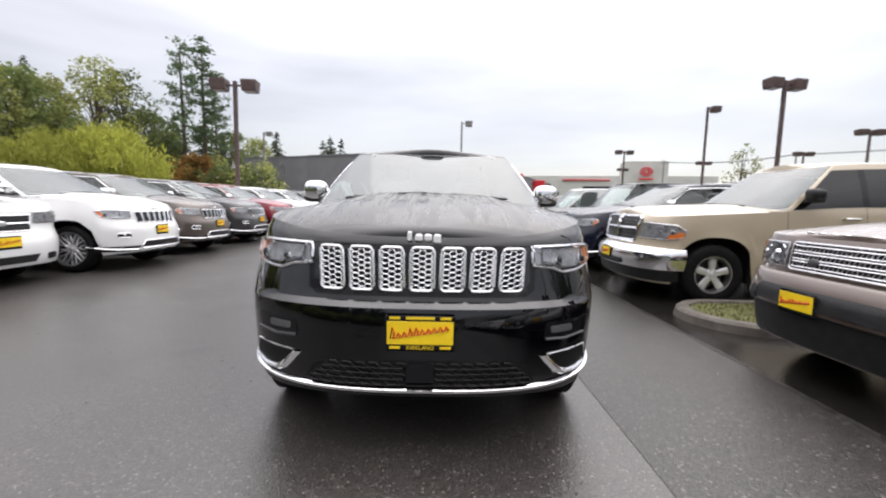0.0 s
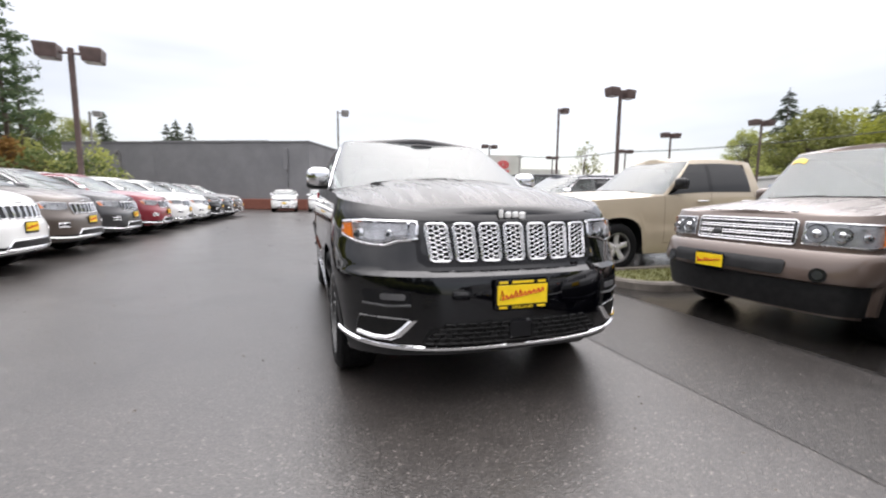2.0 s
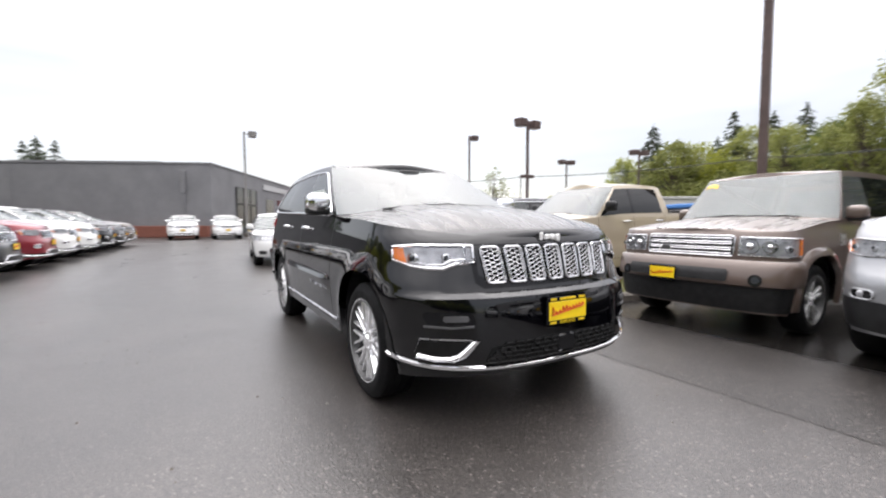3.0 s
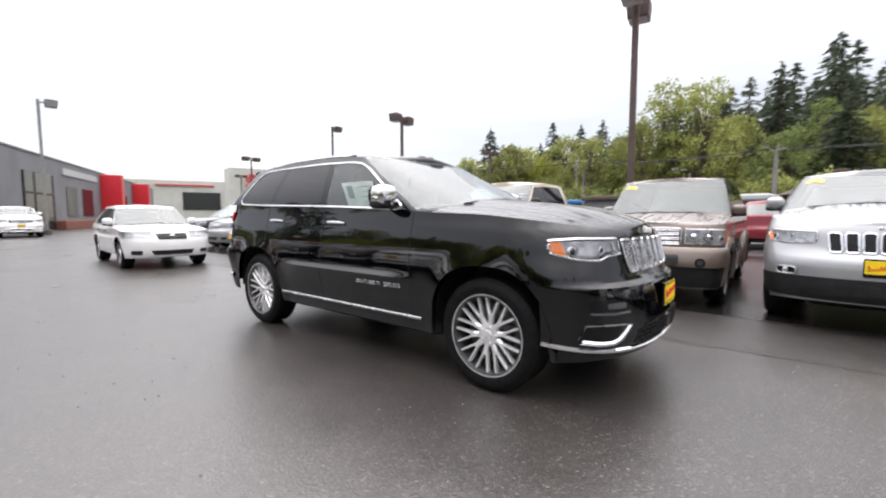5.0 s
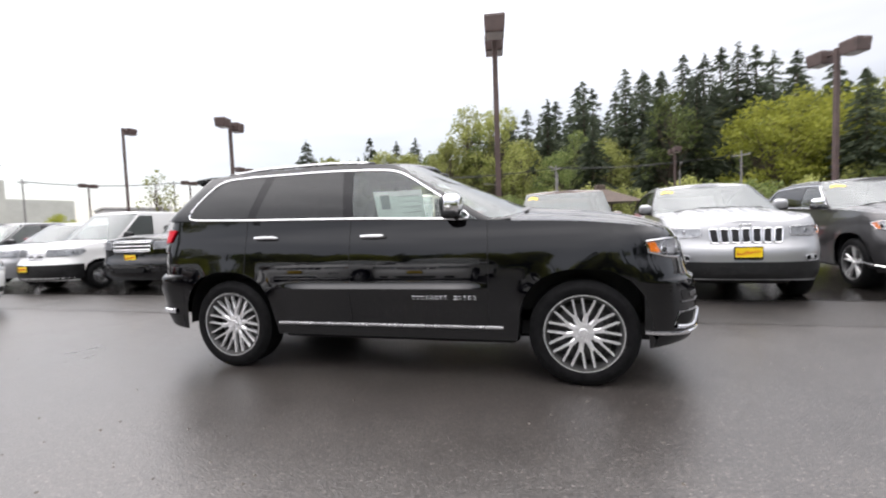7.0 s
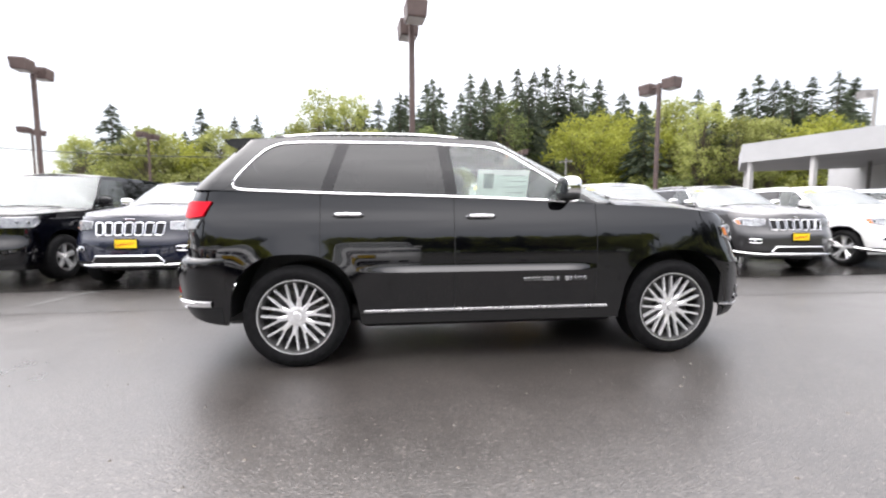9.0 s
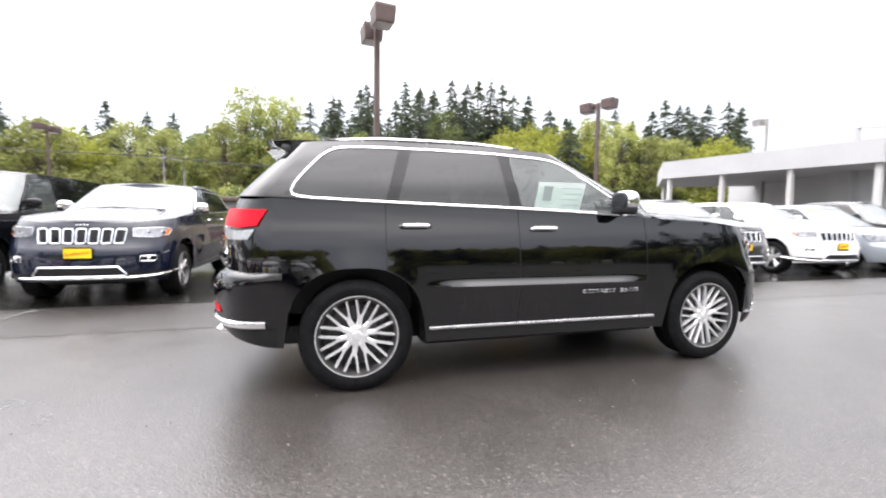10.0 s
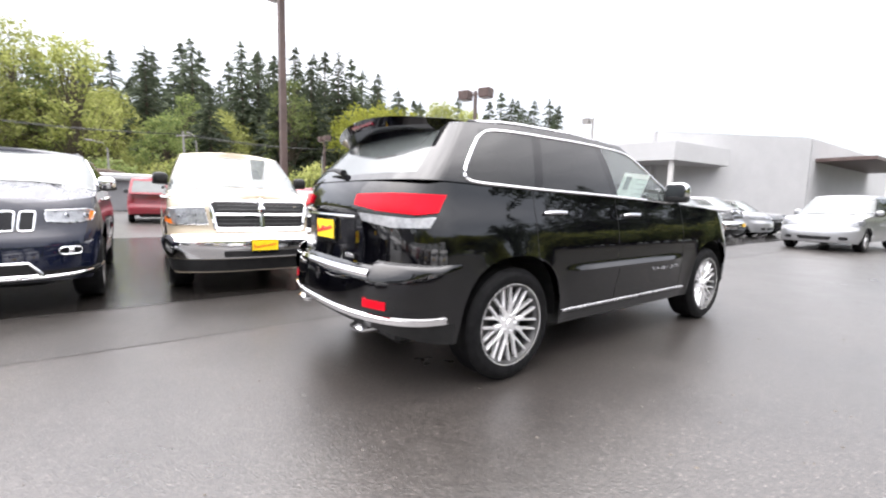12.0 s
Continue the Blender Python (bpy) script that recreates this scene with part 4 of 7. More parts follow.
        for k in range(9):
            d, v = -0.40 - 0.035 * k, 0.80 + 0.05 * math.sin(math.pi * k / 8)
            rows.append([bm.verts.new(sh.G(d, v + r) + Vector((0, -0.006, 0.004))) for r in (-0.045, 0.0, 0.045)])
        grid_faces(bm, rows)
        part("windscreen_sticker", bm, M_STICKER, car, "yellow sale sticker on the windscreen")
    if detail:
        detail(car, sh, s, hi)
    return car


def seven_slots(car, sh, s, hi, zlo, zhi, span, honey, ring=M_SATIN):
    """Seven upright chrome-ringed slots across the nose."""
    fn = lambda a, b, o: sh.O(sh.cx(a, b), b, o)
    pitch = 2 * span / 7
    for k in range(7):
        x = -span + pitch * (k + 0.5)
        half = pitch * 0.375
        sl = -0.020 * (k - 3) / 3
        poly = rounded(x - half, x + half, zlo, zhi, 0.022, sl)
        bm = bmesh.new()
        slab(bm, fn, poly, -0.02, 0.003, 0.03)
        back = part("grille_slot", bm, M_GLOSSBLACK, car)
        bm = bmesh.new()
        outline(bm, fn, poly, 0.007, 0.0085 if hi else 0.010, 0.025)
        part("slot_ring", bm, ring, back, "bright ring of the grille slot")
        if honey:
            bm = bmesh.new()
            # one lattice of broad cells, each edge built once
            dx, dz, seen = 0.0290, 0.0245, set()
            for col in range(-2, 3):
                for row in range(-5, 6):
                    c0, z0 = col * dx, (zlo + zhi) / 2 + (row + 0.5 * (col % 2)) * dz
                    ring6 = [(c0 + dx * 0.667 * math.cos(radians(60 * q)), z0 + dz * 0.577 * math.sin(radians(60 * q))) for q in range(6)]
                    for (xa, za), (xb, zb) in zip(ring6, ring6[1:] + ring6[:1]):
                        key = (round((xa + xb) * 400), round((za + zb) * 400))
                        if key in seen or abs(xa + xb) > 1.9 * half or not zlo + 0.004 < (za + zb) / 2 < zhi - 0.004:
                            continue
                        seen.add(key)
                        lean = sl * (zhi - (za + zb) / 2) / (zhi - zlo)
                        ends = [(max(-half * 0.96, min(half * 0.96, q)) + x + lean, max(zlo, min(zhi, z))) for q, z in ((xa, za), (xb, zb))]
                        if abs(ends[0][0] - ends[1][0]) + abs(ends[0][1] - ends[1][1]) > 0.004:
                            tube(bm, [fn(q, z, 0.006) for q, z in ends], 0.0021, 4)
            part("honeycomb", bm, ring, back)


def lamp_unit(car, sh, poly, amber, hi, dark=False):
    """Head lamps on both sides from one outline in (c, z)."""
    for sg in (1, -1):
        fn = lambda a, b, o: sh.O(sg * a, b, o)
        bm = bmesh.new()
        slab(bm, fn, poly, -0.03, 0.003, 0.04)
        lamp = part("head_lamp", bm, M_LAMPDARK if dark else M_LAMPBOWL, car, "clear head lamp with dark housing" if dark else "clear head lamp with bright reflector")
        bm = bmesh.new()
        outline(bm, fn, poly, 0.006, 0.011 if dark else 0.008, 0.02)
        part("lamp_rim", bm, M_CHROME if dark else M_SATIN, lamp)
        ca, cb = sum(p[0] for p in poly) / len(poly), sum(p[1] for p in poly) / len(poly)
        for q, r in ((0.10, 0.036), (-0.09, 0.026)):
            p, nn = fn(ca + q, cb, 0.0), sh.N(sg * (ca + q), cb)
            bm = bmesh.new()
            tube(bm, [p - nn * 0.01, p + nn * 0.010, p + nn * 0.016], [r, r, r * 0.72], 18)
            part("lamp_barrel", bm, M_SATIN, lamp)
            bm = bmesh.new()
            blob(bm, p + nn * 0.010, (r * 0.66, r * 0.45, r * 0.66), 2.0, 14, 8)
            part("projector", bm, M_DARKGLASS, lamp)
        if amber:
            bm = bmesh.new()
            slab(bm, fn, amber, -0.005, 0.010, 0.03)
            part("side_marker", bm, M_AMBER, lamp, "amber side marker")
        bm = bmesh.new()
        slab(bm, fn, poly, 0.0, 0.022, 0.04, (0.96, 0.66, 0.33))
        part("lamp_lens", bm, M_LENS, lamp).visible_shadow = False

FOURBY = dict(
    hw=0.965, face=0.942, tw=0.265, wr=0.378, rim=0.270, yw=(-1.4575, 1.4575), arch=(0.448, 0.462), style="multi",
    ysf=-1.66, ysr=1.95, nf=2.62, nr=2.7, taper=0.11,
    w=[(0.20, 0.866), (0.30, 0.914), (0.40, 0.936), (0.50, 0.949), (0.60, 0.957), (0.68, 0.963), (0.76, 0.965), (0.85, 0.963), (0.95, 0.954), (1.05, 0.935), (1.15, 0.910), (1.22, 0.896), (1.30, 0.885)],
    crease=(0.700, -0.86, 1.08, 0.028),
    yf=[(0.24, -2.20), (0.32, -2.31), (0.42, -2.345), (0.60, -2.335), (0.738, -2.312), (0.764, -2.272), (0.90, -2.236), (1.0, -2.21), (1.06, -2.185), (1.12, -2.10)],
    yr=[(0.25, 2.22), (0.40, 2.36), (0.52, 2.43), (0.70, 2.42), (0.745, 2.40), (0.79, 2.35), (0.95, 2.345), (1.10, 2.345), (1.22, 2.31), (1.32, 2.25)],
    bot=[(-2.40, 0.325), (-2.1, 0.295), (-1.9, 0.275), (-1.0, 0.31), (1.0, 0.31), (1.93, 0.33), (2.2, 0.37), (2.45, 0.43)],
    zs=[(-2.25, 1.045), (-1.95, 1.110), (-1.4, 1.172), (-1.0, 1.190), (-0.7, 1.203), (0.3, 1.240), (1.26, 1.264), (1.9, 1.287), (2.35, 1.30)],
    zc=[(-2.25, 1.06), (-2.1, 1.135), (-1.9, 1.185), (-1.5, 1.238), (-1.2, 1.265), (-1.0, 1.285), (-0.6, 1.29)],
    zr=[(-0.25, 1.675), (0.1, 1.695), (0.6, 1.712), (1.2, 1.708), (1.7, 1.68), (1.95, 1.65)],
    crown=0.052, dome=0.022, gw=(0.905, 0.715), ws=(-1.12, -0.20), rs=(2.27, 1.92),
    cols=[(-0.74, 0.02), (0.27, 0.33), (0.36, 0.42), (1.19, 1.05), (1.275, 1.14), (1.93, 1.60), (2.03, 1.73)],
    wins=["f", "p", "r", "p", "r", ""], cowl=-0.95, doors=(-0.80, 0.30, 1.27), zsill=0.385, handle=1.10,
    mirror=(-0.56, 1.315), mirror_mat=M_CHROME,
)


def mkspec(L, hw, H, wb, fo, belt, hood, ws, rs, cols, wins, roofw, box_=0.0, **kw):
    """A shape table from a few sizes: belt = waist height at nose, cowl, middle and tail; hood = bonnet height at nose and cowl."""
    f, r = -wb / 2 - fo, -wb / 2 - fo + L
    z0 = belt[0]
    b = 1 - box_
    wr = kw.get("wr", 0.36)
    s = dict(
        hw=hw, face=hw - 0.02, tw=0.245, wr=wr, rim=0.235, yw=(-wb / 2, wb / 2), arch=(wr + 0.085, wr + 0.085), style="pair",
        ysf=f + 0.50 * b + 0.12, ysr=r - 0.34 * b - 0.08, nf=2.3 + 2.2 * box_, nr=2.8 + 2 * box_,
        w=[(0.20, hw - 0.08), (0.32, hw - 0.03), (0.55, hw - 0.006), (0.66, hw), (0.72, hw - 0.012), (0.9, hw - 0.01), (max(1.0, belt[2] - 0.08), hw - 0.035), (belt[2] + 0.08, hw - 0.075)],
        yf=[(0.20, f + 0.12 * b + 0.02), (0.32, f + 0.02), (0.5, f), (0.64, f + 0.02), (0.72, f + 0.02 + 0.08 * b), (z0 - 0.05, f + 0.04 + 0.13 * b), (z0 + 0.05, f + 0.06 + 0.2 * b)],
        yr=[(0.25, r - 0.15), (0.4, r - 0.03), (0.55, r), (0.7, r - 0.01), (0.78, r - 0.06), (belt[3], r - 0.10)],
        bot=[(f, 0.27), (-wb / 2 - 0.4, 0.25), (-wb / 2 + 0.6, 0.29), (wb / 2 - 0.6, 0.29), (r - 0.3, 0.34), (r, 0.40)],
        zs=[(f + 0.1, belt[0]), (ws[0] + 0.15, belt[1]), ((ws[0] + rs[0]) / 2, belt[2]), (r - 0.1, belt[3])],
        zc=[(f + 0.1, hood[0]), (f + 0.1 + 0.35 * (ws[0] - f), lerp(hood[0], hood[1], 0.55)), (ws[0] + 0.1, hood[1]), (ws[0] + 0.6, hood[1] + 0.005)],
        zr=[(ws[1], H - 0.085), (ws[1] + 0.4, H - 0.06), ((ws[1] + rs[1]) / 2, H - 0.045), (rs[1] - 0.3, H - 0.055), (rs[1], H - 0.085)],
        crown=0.045, dome=0.012, gw=(hw - 0.055, roofw), ws=ws, rs=rs, cols=cols, wins=wins,
        cowl=ws[0] + 0.17, doors=(cols[0][0] - 0.05, cols[1][0] + 0.02, cols[3][0] + 0.04) if len(cols) > 3 else (cols[0][0] - 0.05, cols[1][0] + 0.02, cols[2][0]),
        zsill=0.37, handle=belt[2] - 0.14, mirror=(cols[0][0] + 0.17, belt[2] + 0.10), handle_mat=None,
    )
    s.update(kw)
    if s["handle_mat"] is None:
        s["handle_mat"] = M_PLASTIC
    return s


BOXSUV = mkspec(4.83, 0.957, 1.88, 2.885, 0.84, (1.09, 1.215, 1.24, 1.24), (1.125, 1.25), (-0.98, -0.46), (2.42, 2.32),
               [(-0.72, -0.28), (0.22, 0.25), (0.30, 0.33), (1.12, 1.12), (1.20, 1.20), (2.05, 2.02), (2.22, 2.15)], ["f", "p", "r", "p", "r", ""], 0.745, 0.42,
               wr=0.375, rim=0.262, arch=(0.475, 0.470), trim=False, lip_mat=M_BRONZE, lip=0.085, style="pair", dome=0.015, tumble=1.1, mirror=(-0.52, 1.30))
PICKUP_SPEC = mkspec(5.82, 1.005, 1.92, 3.57, 0.97, (1.12, 1.215, 1.29, 1.33), (1.205, 1.30), (-1.26, -0.36), (1.34, 1.16),
             [(-0.86, -0.20), (0.02, 0.05), (0.10, 0.13), (0.95, 0.92), (1.12, 1.08)], ["r", "p", "r", ""], 0.735, 0.10,
             wr=0.395, rim=0.235, arch=(0.490, 0.485), trim=False, bed=True, style="five", dome=0.02, crown=0.07, doors=(-0.92, 0.06, 1.02), mirror=(-0.66, 1.44), mirror_mat=M_PLASTIC, handle_mat=M_CHROME,
             zsill=0.46, rear_v=(0.08, 0.82), tw=0.27)
BIGSUV = mkspec(5.13, 1.0, 1.93, 2.95, 0.98, (1.10, 1.19, 1.22, 1.22), (1.15, 1.235), (-1.00, -0.35), (2.86, 2.62),
               [(-0.70, -0.20), (0.30, 0.33), (0.40, 0.43), (1.30, 1.28), (1.40, 1.38), (2.40, 2.28), (2.62, 2.46)], ["f", "p", "r", "p", "r", ""], 0.80, 0.3,
               wr=0.39, rim=0.232, arch=(0.48, 0.47), trim=False, style="five", mirror=(-0.50, 1.36), mirror_mat=M_GLOSSBLACK)
VAN = mkspec(4.73, 0.865, 1.86, 2.925, 0.87, (0.98, 1.09, 1.13, 1.15), (1.02, 1.13), (-1.36, -0.55), (2.72, 2.60),
             [(-0.98, -0.28), (-0.02, 0.02), (0.05, 0.08), (0.9, 0.9), (2.3, 2.25), (2.5, 2.45)], ["f", "", "", "", ""], 0.74, 0.15,
             wr=0.32, rim=0.195, arch=(0.385, 0.385), trim=False, style="steel", doors=(-1.02, 0.0, 0.98), mirror=(-0.78, 1.22), mirror_mat=M_PLASTIC)
HATCH = mkspec(4.42, 0.87, 1.465, 2.645, 0.90, (0.80, 0.92, 0.96, 1.0), (0.84, 0.965), (-0.98, -0.15), (1.95, 1.50),
               [(-0.62, 0.02), (0.22, 0.26), (0.29, 0.33), (1.0, 0.92), (1.06, 0.98), (1.55, 1.25), (1.72, 1.38)], ["f", "p", "r", "p", "r", ""], 0.62, 0.0,
               wr=0.325, rim=0.222, arch=(0.385, 0.38), trim=False, style="pair", mirror=(-0.45, 1.04))
MINIVAN = mkspec(5.13, 0.985, 1.75, 3.08, 0.98, (0.93, 1.06, 1.10, 1.12), (0.97, 1.10), (-1.35, -0.35), (2.45, 2.15),
                 [(-0.95, -0.12), (0.15, 0.20), (0.24, 0.29), (1.25, 1.2), (1.32, 1.27), (2.1, 1.95), (2.25, 2.05)], ["f", "p", "r", "p", "r", ""], 0.74, 0.05,
                 wr=0.335, rim=0.215, arch=(0.40, 0.40), trim=False, style="pair", mirror=(-0.72, 1.16))
CROSS = mkspec(4.45, 0.90, 1.66, 2.62, 0.90, (0.92, 1.05, 1.09, 1.12), (0.97, 1.09), (-0.98, -0.20), (2.0, 1.72),
               [(-0.62, 0.0), (0.22, 0.27), (0.30, 0.35), (1.05, 1.0), (1.12, 1.06), (1.66, 1.45), (1.8, 1.55)], ["f", "p", "r", "p", "r", ""], 0.66, 0.05,
               wr=0.35, rim=0.23, arch=(0.42, 0.42), trim=False, style="pair", mirror=(-0.46, 1.18))


def nose_bits(car, sh, z_bar, black_top, chrome_lip=True, low_mat=None):
    """A dark lower bumper with a bright lip."""
    fn = lambda a, b, o: sh.O(a, b, o)
    zb = sh.low(0.0) + 0.015
    bm = bmesh.new()
    cs = [k / 12 * 0.97 for k in range(-12, 13)]
    rows = [[bm.verts.new(sh.O(c, lerp(zb, black_top, q / 4), 0.004)) for q in range(5)] for c in cs]
    grid_faces(bm, rows)
    part("lower_bumper", bm, low_mat or M_PLASTIC, car)
    if chrome_lip:
        bm = bmesh.new()
        tube(bm, [sh.O(c, z_bar + 0.06 * abs(c) ** 3, 0.010) for c in cs], 0.014, 6)
        part("bumper_strip", bm, M_CHROME, car, "chrome strip along the lower bumper")


def fourby_face(car, sh, s, hi=False, year="new"):
    zlo, zhi = (0.80, 0.985)
    fn = lambda a, b, o: sh.O(sh.cx(a, b), b, o)
    seven_slots(car, sh, s, hi, zlo, zhi, 0.50 if year == "new" else 0.43, False, M_CHROME)
    x0 = 0.55 if year == "new" else 0.50
    lamp_unit(car, sh, [(sh.cx(x0, 0.95), 0.995), (sh.cx(x0, 0.9), 0.89), (sh.cx(0.74, 0.9), 0.875), (sh.cfy(-1.93, 0.9), 0.90), (sh.cfy(-1.84, 0.98), 0.985), (sh.cfy(-1.95, 0.98), 1.01)],
              [(sh.cfy(-1.93, 0.9), 0.90), (sh.cfy(-1.86, 0.98), 0.98), (sh.cfy(-1.91, 0.98), 0.99), (sh.cfy(-1.97, 0.9), 0.895)] , False)
    nose_bits(car, sh, 0.36, 0.42 if year == "new" else 0.555, year == "new")
    bm = bmesh.new()
    slab(bm, fn, [(-0.42, 0.50), (0.42, 0.50), (0.52, 0.38), (-0.52, 0.38)], -0.01, 0.006)
    part("lower_grille", bm, M_PLASTIC, car)
    if year == "new":
        bm = bmesh.new()
        outline(bm, fn, [(-0.42, 0.50), (0.42, 0.50), (0.52, 0.38), (-0.52, 0.38)], 0.012, 0.014)
        part("grille_frame", bm, M_CHROME, car, "chrome frame of the lower grille")
    for sg in (1, -1):
        bm = bmesh.new()
        slab(bm, lambda a, b, o: sh.O(sg * sh.cx(a, b), b, o), rounded(0.64, 0.80, 0.565, 0.635, 0.03), -0.02, 0.005)
        fog = part("fog_lamp", bm, M_GLOSSBLACK, car)
        bm = bmesh.new()
        outline(bm, lambda a, b, o: sh.O(sg * sh.cx(a, b), b, o), rounded(0.64, 0.80, 0.565, 0.635, 0.03), 0.006, 0.007)
        p = sh.O(sg * sh.cx(0.72, 0.6), 0.6, 0.004)
        blob(bm, p, (0.030, 0.012, 0.030), 2.0, 12, 8)
        part("fog_lens", bm, M_CHROME if year == "new" else M_LAMPBOWL, fog)
    plate(car, front_pose(sh, 0.0, 0.67, 0.012))
    bm = bmesh.new()
    for k in range(4):
        p = sh.P(sh.cx(-0.055 + 0.037 * k, 1.03), 1.03)
        box(bm, p.x - 0.013, p.x + 0.013, p.y - 0.012, p.y + 0.01, 1.022, 1.046, 0.004)
    part("badge", bm, M_CHROME, car)
    rails(car, sh)


def rails(car, sh, mat=None):
    for sg in (1, -1):
        bm = bmesh.new()
        pts = []
        for k in range(11):
            y = lerp(0.20, 1.62, k / 10)
            lift = 0.012 * min(1, 4 * k / 10, 4 * (10 - k) / 10)
            pts.append((sg * 0.625, y, sh.zr(y) + 0.018 + lift))
        tube(bm, pts, 0.016, 8, flat=0.8)
        part("roof_rail", bm, mat or M_SATIN, car, "bright roof rail")
        for k in (0.25, 1.57):
            bm = bmesh.new()
            box(bm, sg * 0.625 - 0.02, sg * 0.625 + 0.02, k - 0.07, k + 0.07, sh.zr(k) - 0.01, sh.zr(k) + 0.030, 0.012)
            part("rail_foot", bm, M_PLASTIC, car)


def boxsuv_face(car, sh, s, hi):
    fn = lambda a, b, o: sh.O(sh.cx(a, b), b, o)
    bm = bmesh.new()
    slab(bm, fn, rounded(-0.47, 0.47, 0.845, 1.045, 0.03), -0.01, 0.004)
    part("grille_back", bm, M_PLASTIC, car)
    for z in (0.885, 0.945, 1.005):
        bm = bmesh.new()
        for sgz in (-0.020, 0.020):
            tube(bm, [fn(-0.45 + 0.9 * k / 10, z + sgz, 0.012) for k in range(11)], 0.006, 5)
        for k in range(26):
            x = -0.44 + 0.88 * k / 25
            tube(bm, [fn(x - 0.009, z - 0.02, 0.012), fn(x + 0.009, z + 0.02, 0.012)], 0.005, 4)
        part("grille_bar", bm, M_SATIN, car, "bright perforated grille bar")
    bm = bmesh.new()
    outline(bm, fn, rounded(-0.475, 0.475, 0.84, 1.05, 0.03), 0.008, 0.010)
    part("grille_surround", bm, M_SATIN, car)
    bm = bmesh.new()
    blob(bm, fn(-0.25, 0.91, 0.014), (0.055, 0.012, 0.032), 2.0, 16, 8)
    part("oval_badge", bm, M_TRIMGREY, car)
    lamp_unit(car, sh, [(sh.cx(0.53, 0.9), 1.04), (sh.cx(0.52, 0.9), 0.855), (0.80, 0.845), (0.985, 0.86), (1.0, 1.03)], [(0.955, 0.86), (0.998, 0.865), (1.0, 1.02), (0.965, 1.02)], hi)
    for k in range(9):
        x = -0.40 + 0.1 * k
        if k != 4:
            bm = bmesh.new()
            p = sh.P(sh.cx(x, 1.07), 1.07)
            box(bm, x - 0.028, x + 0.028, p.y + 0.03, p.y + 0.045, sh.zs(p.y) + 0.012, sh.zs(p.y) + 0.045, 0.004)
            part("name_bar", bm, M_SATIN, car)
    # two round lamps in each cluster
    for sg in (1, -1):
        for x, r in ((0.615, 0.078), (0.775, 0.058)):
            c = sg * sh.cx(x, 0.945)
            p, nn = sh.O(c, 0.945, 0.010), sh.N(c, 0.945)
            e1 = Vector((0, 0, 1)).cross(nn).normalized()
            e2 = nn.cross(e1)
            bm = bmesh.new()
            tube(bm, [p + (e1 * math.cos(q) + e2 * math.sin(q)) * r for q in [2 * math.pi * k / 22 for k in range(22)]], 0.007, 5, closed=True)
            blob(bm, p, (r * 0.5, r * 0.4, r * 0.5), 2.0, 14, 8)
            part("round_lamp", bm, M_CHROME, car)
    # painted bumper, its dark slot and the black skid panel below
    cs = [k / 14 * 0.99 for k in range(-14, 15)]
    bm = bmesh.new()
    grid_faces(bm, [[bm.verts.new(sh.O(c, z, o)) for z, o in ((0.535, 0.0), (0.55, 0.040), (0.60, 0.052), (0.70, 0.055), (0.775, 0.050), (0.80, 0.030), (0.806, 0.0))] for c in cs])
    part("bumper", bm, M_BRONZE, car)
    bm = bmesh.new()
    slab(bm, fn, rounded(-0.66, 0.47, 0.575, 0.675, 0.03), 0.02, 0.060)
    part("air_intake", bm, M_PLASTIC, car)
    nose_bits(car, sh, 0.3, 0.545, False)
    for sg in (1, -1):
        c = sg * sh.cx(0.70, 0.60)
        p, nn = sh.O(c, 0.605, 0.045), sh.N(c, 0.605)
        bm = bmesh.new()
        tube(bm, [p, p + 0.016 * nn], 0.060, 16)
        fog = part("fog_lamp", bm, M_GLOSSBLACK, car)
        bm = bmesh.new()
        tube(bm, [p, p + 0.018 * nn], 0.036, 14)
        part("fog_lens", bm, M_DARKGLASS, fog)
        bm = bmesh.new()
        slab(bm, lambda a, b, o: sh.O(sg * sh.cy(a), b, o), [(-0.88, 0.93), (-0.74, 0.93), (-0.74, 1.06), (-0.88, 1.06)], -0.005, 0.012)
        part("side_vent", bm, M_SATIN, car)
    plate(car, front_pose(sh, -0.21, 0.60, 0.066))


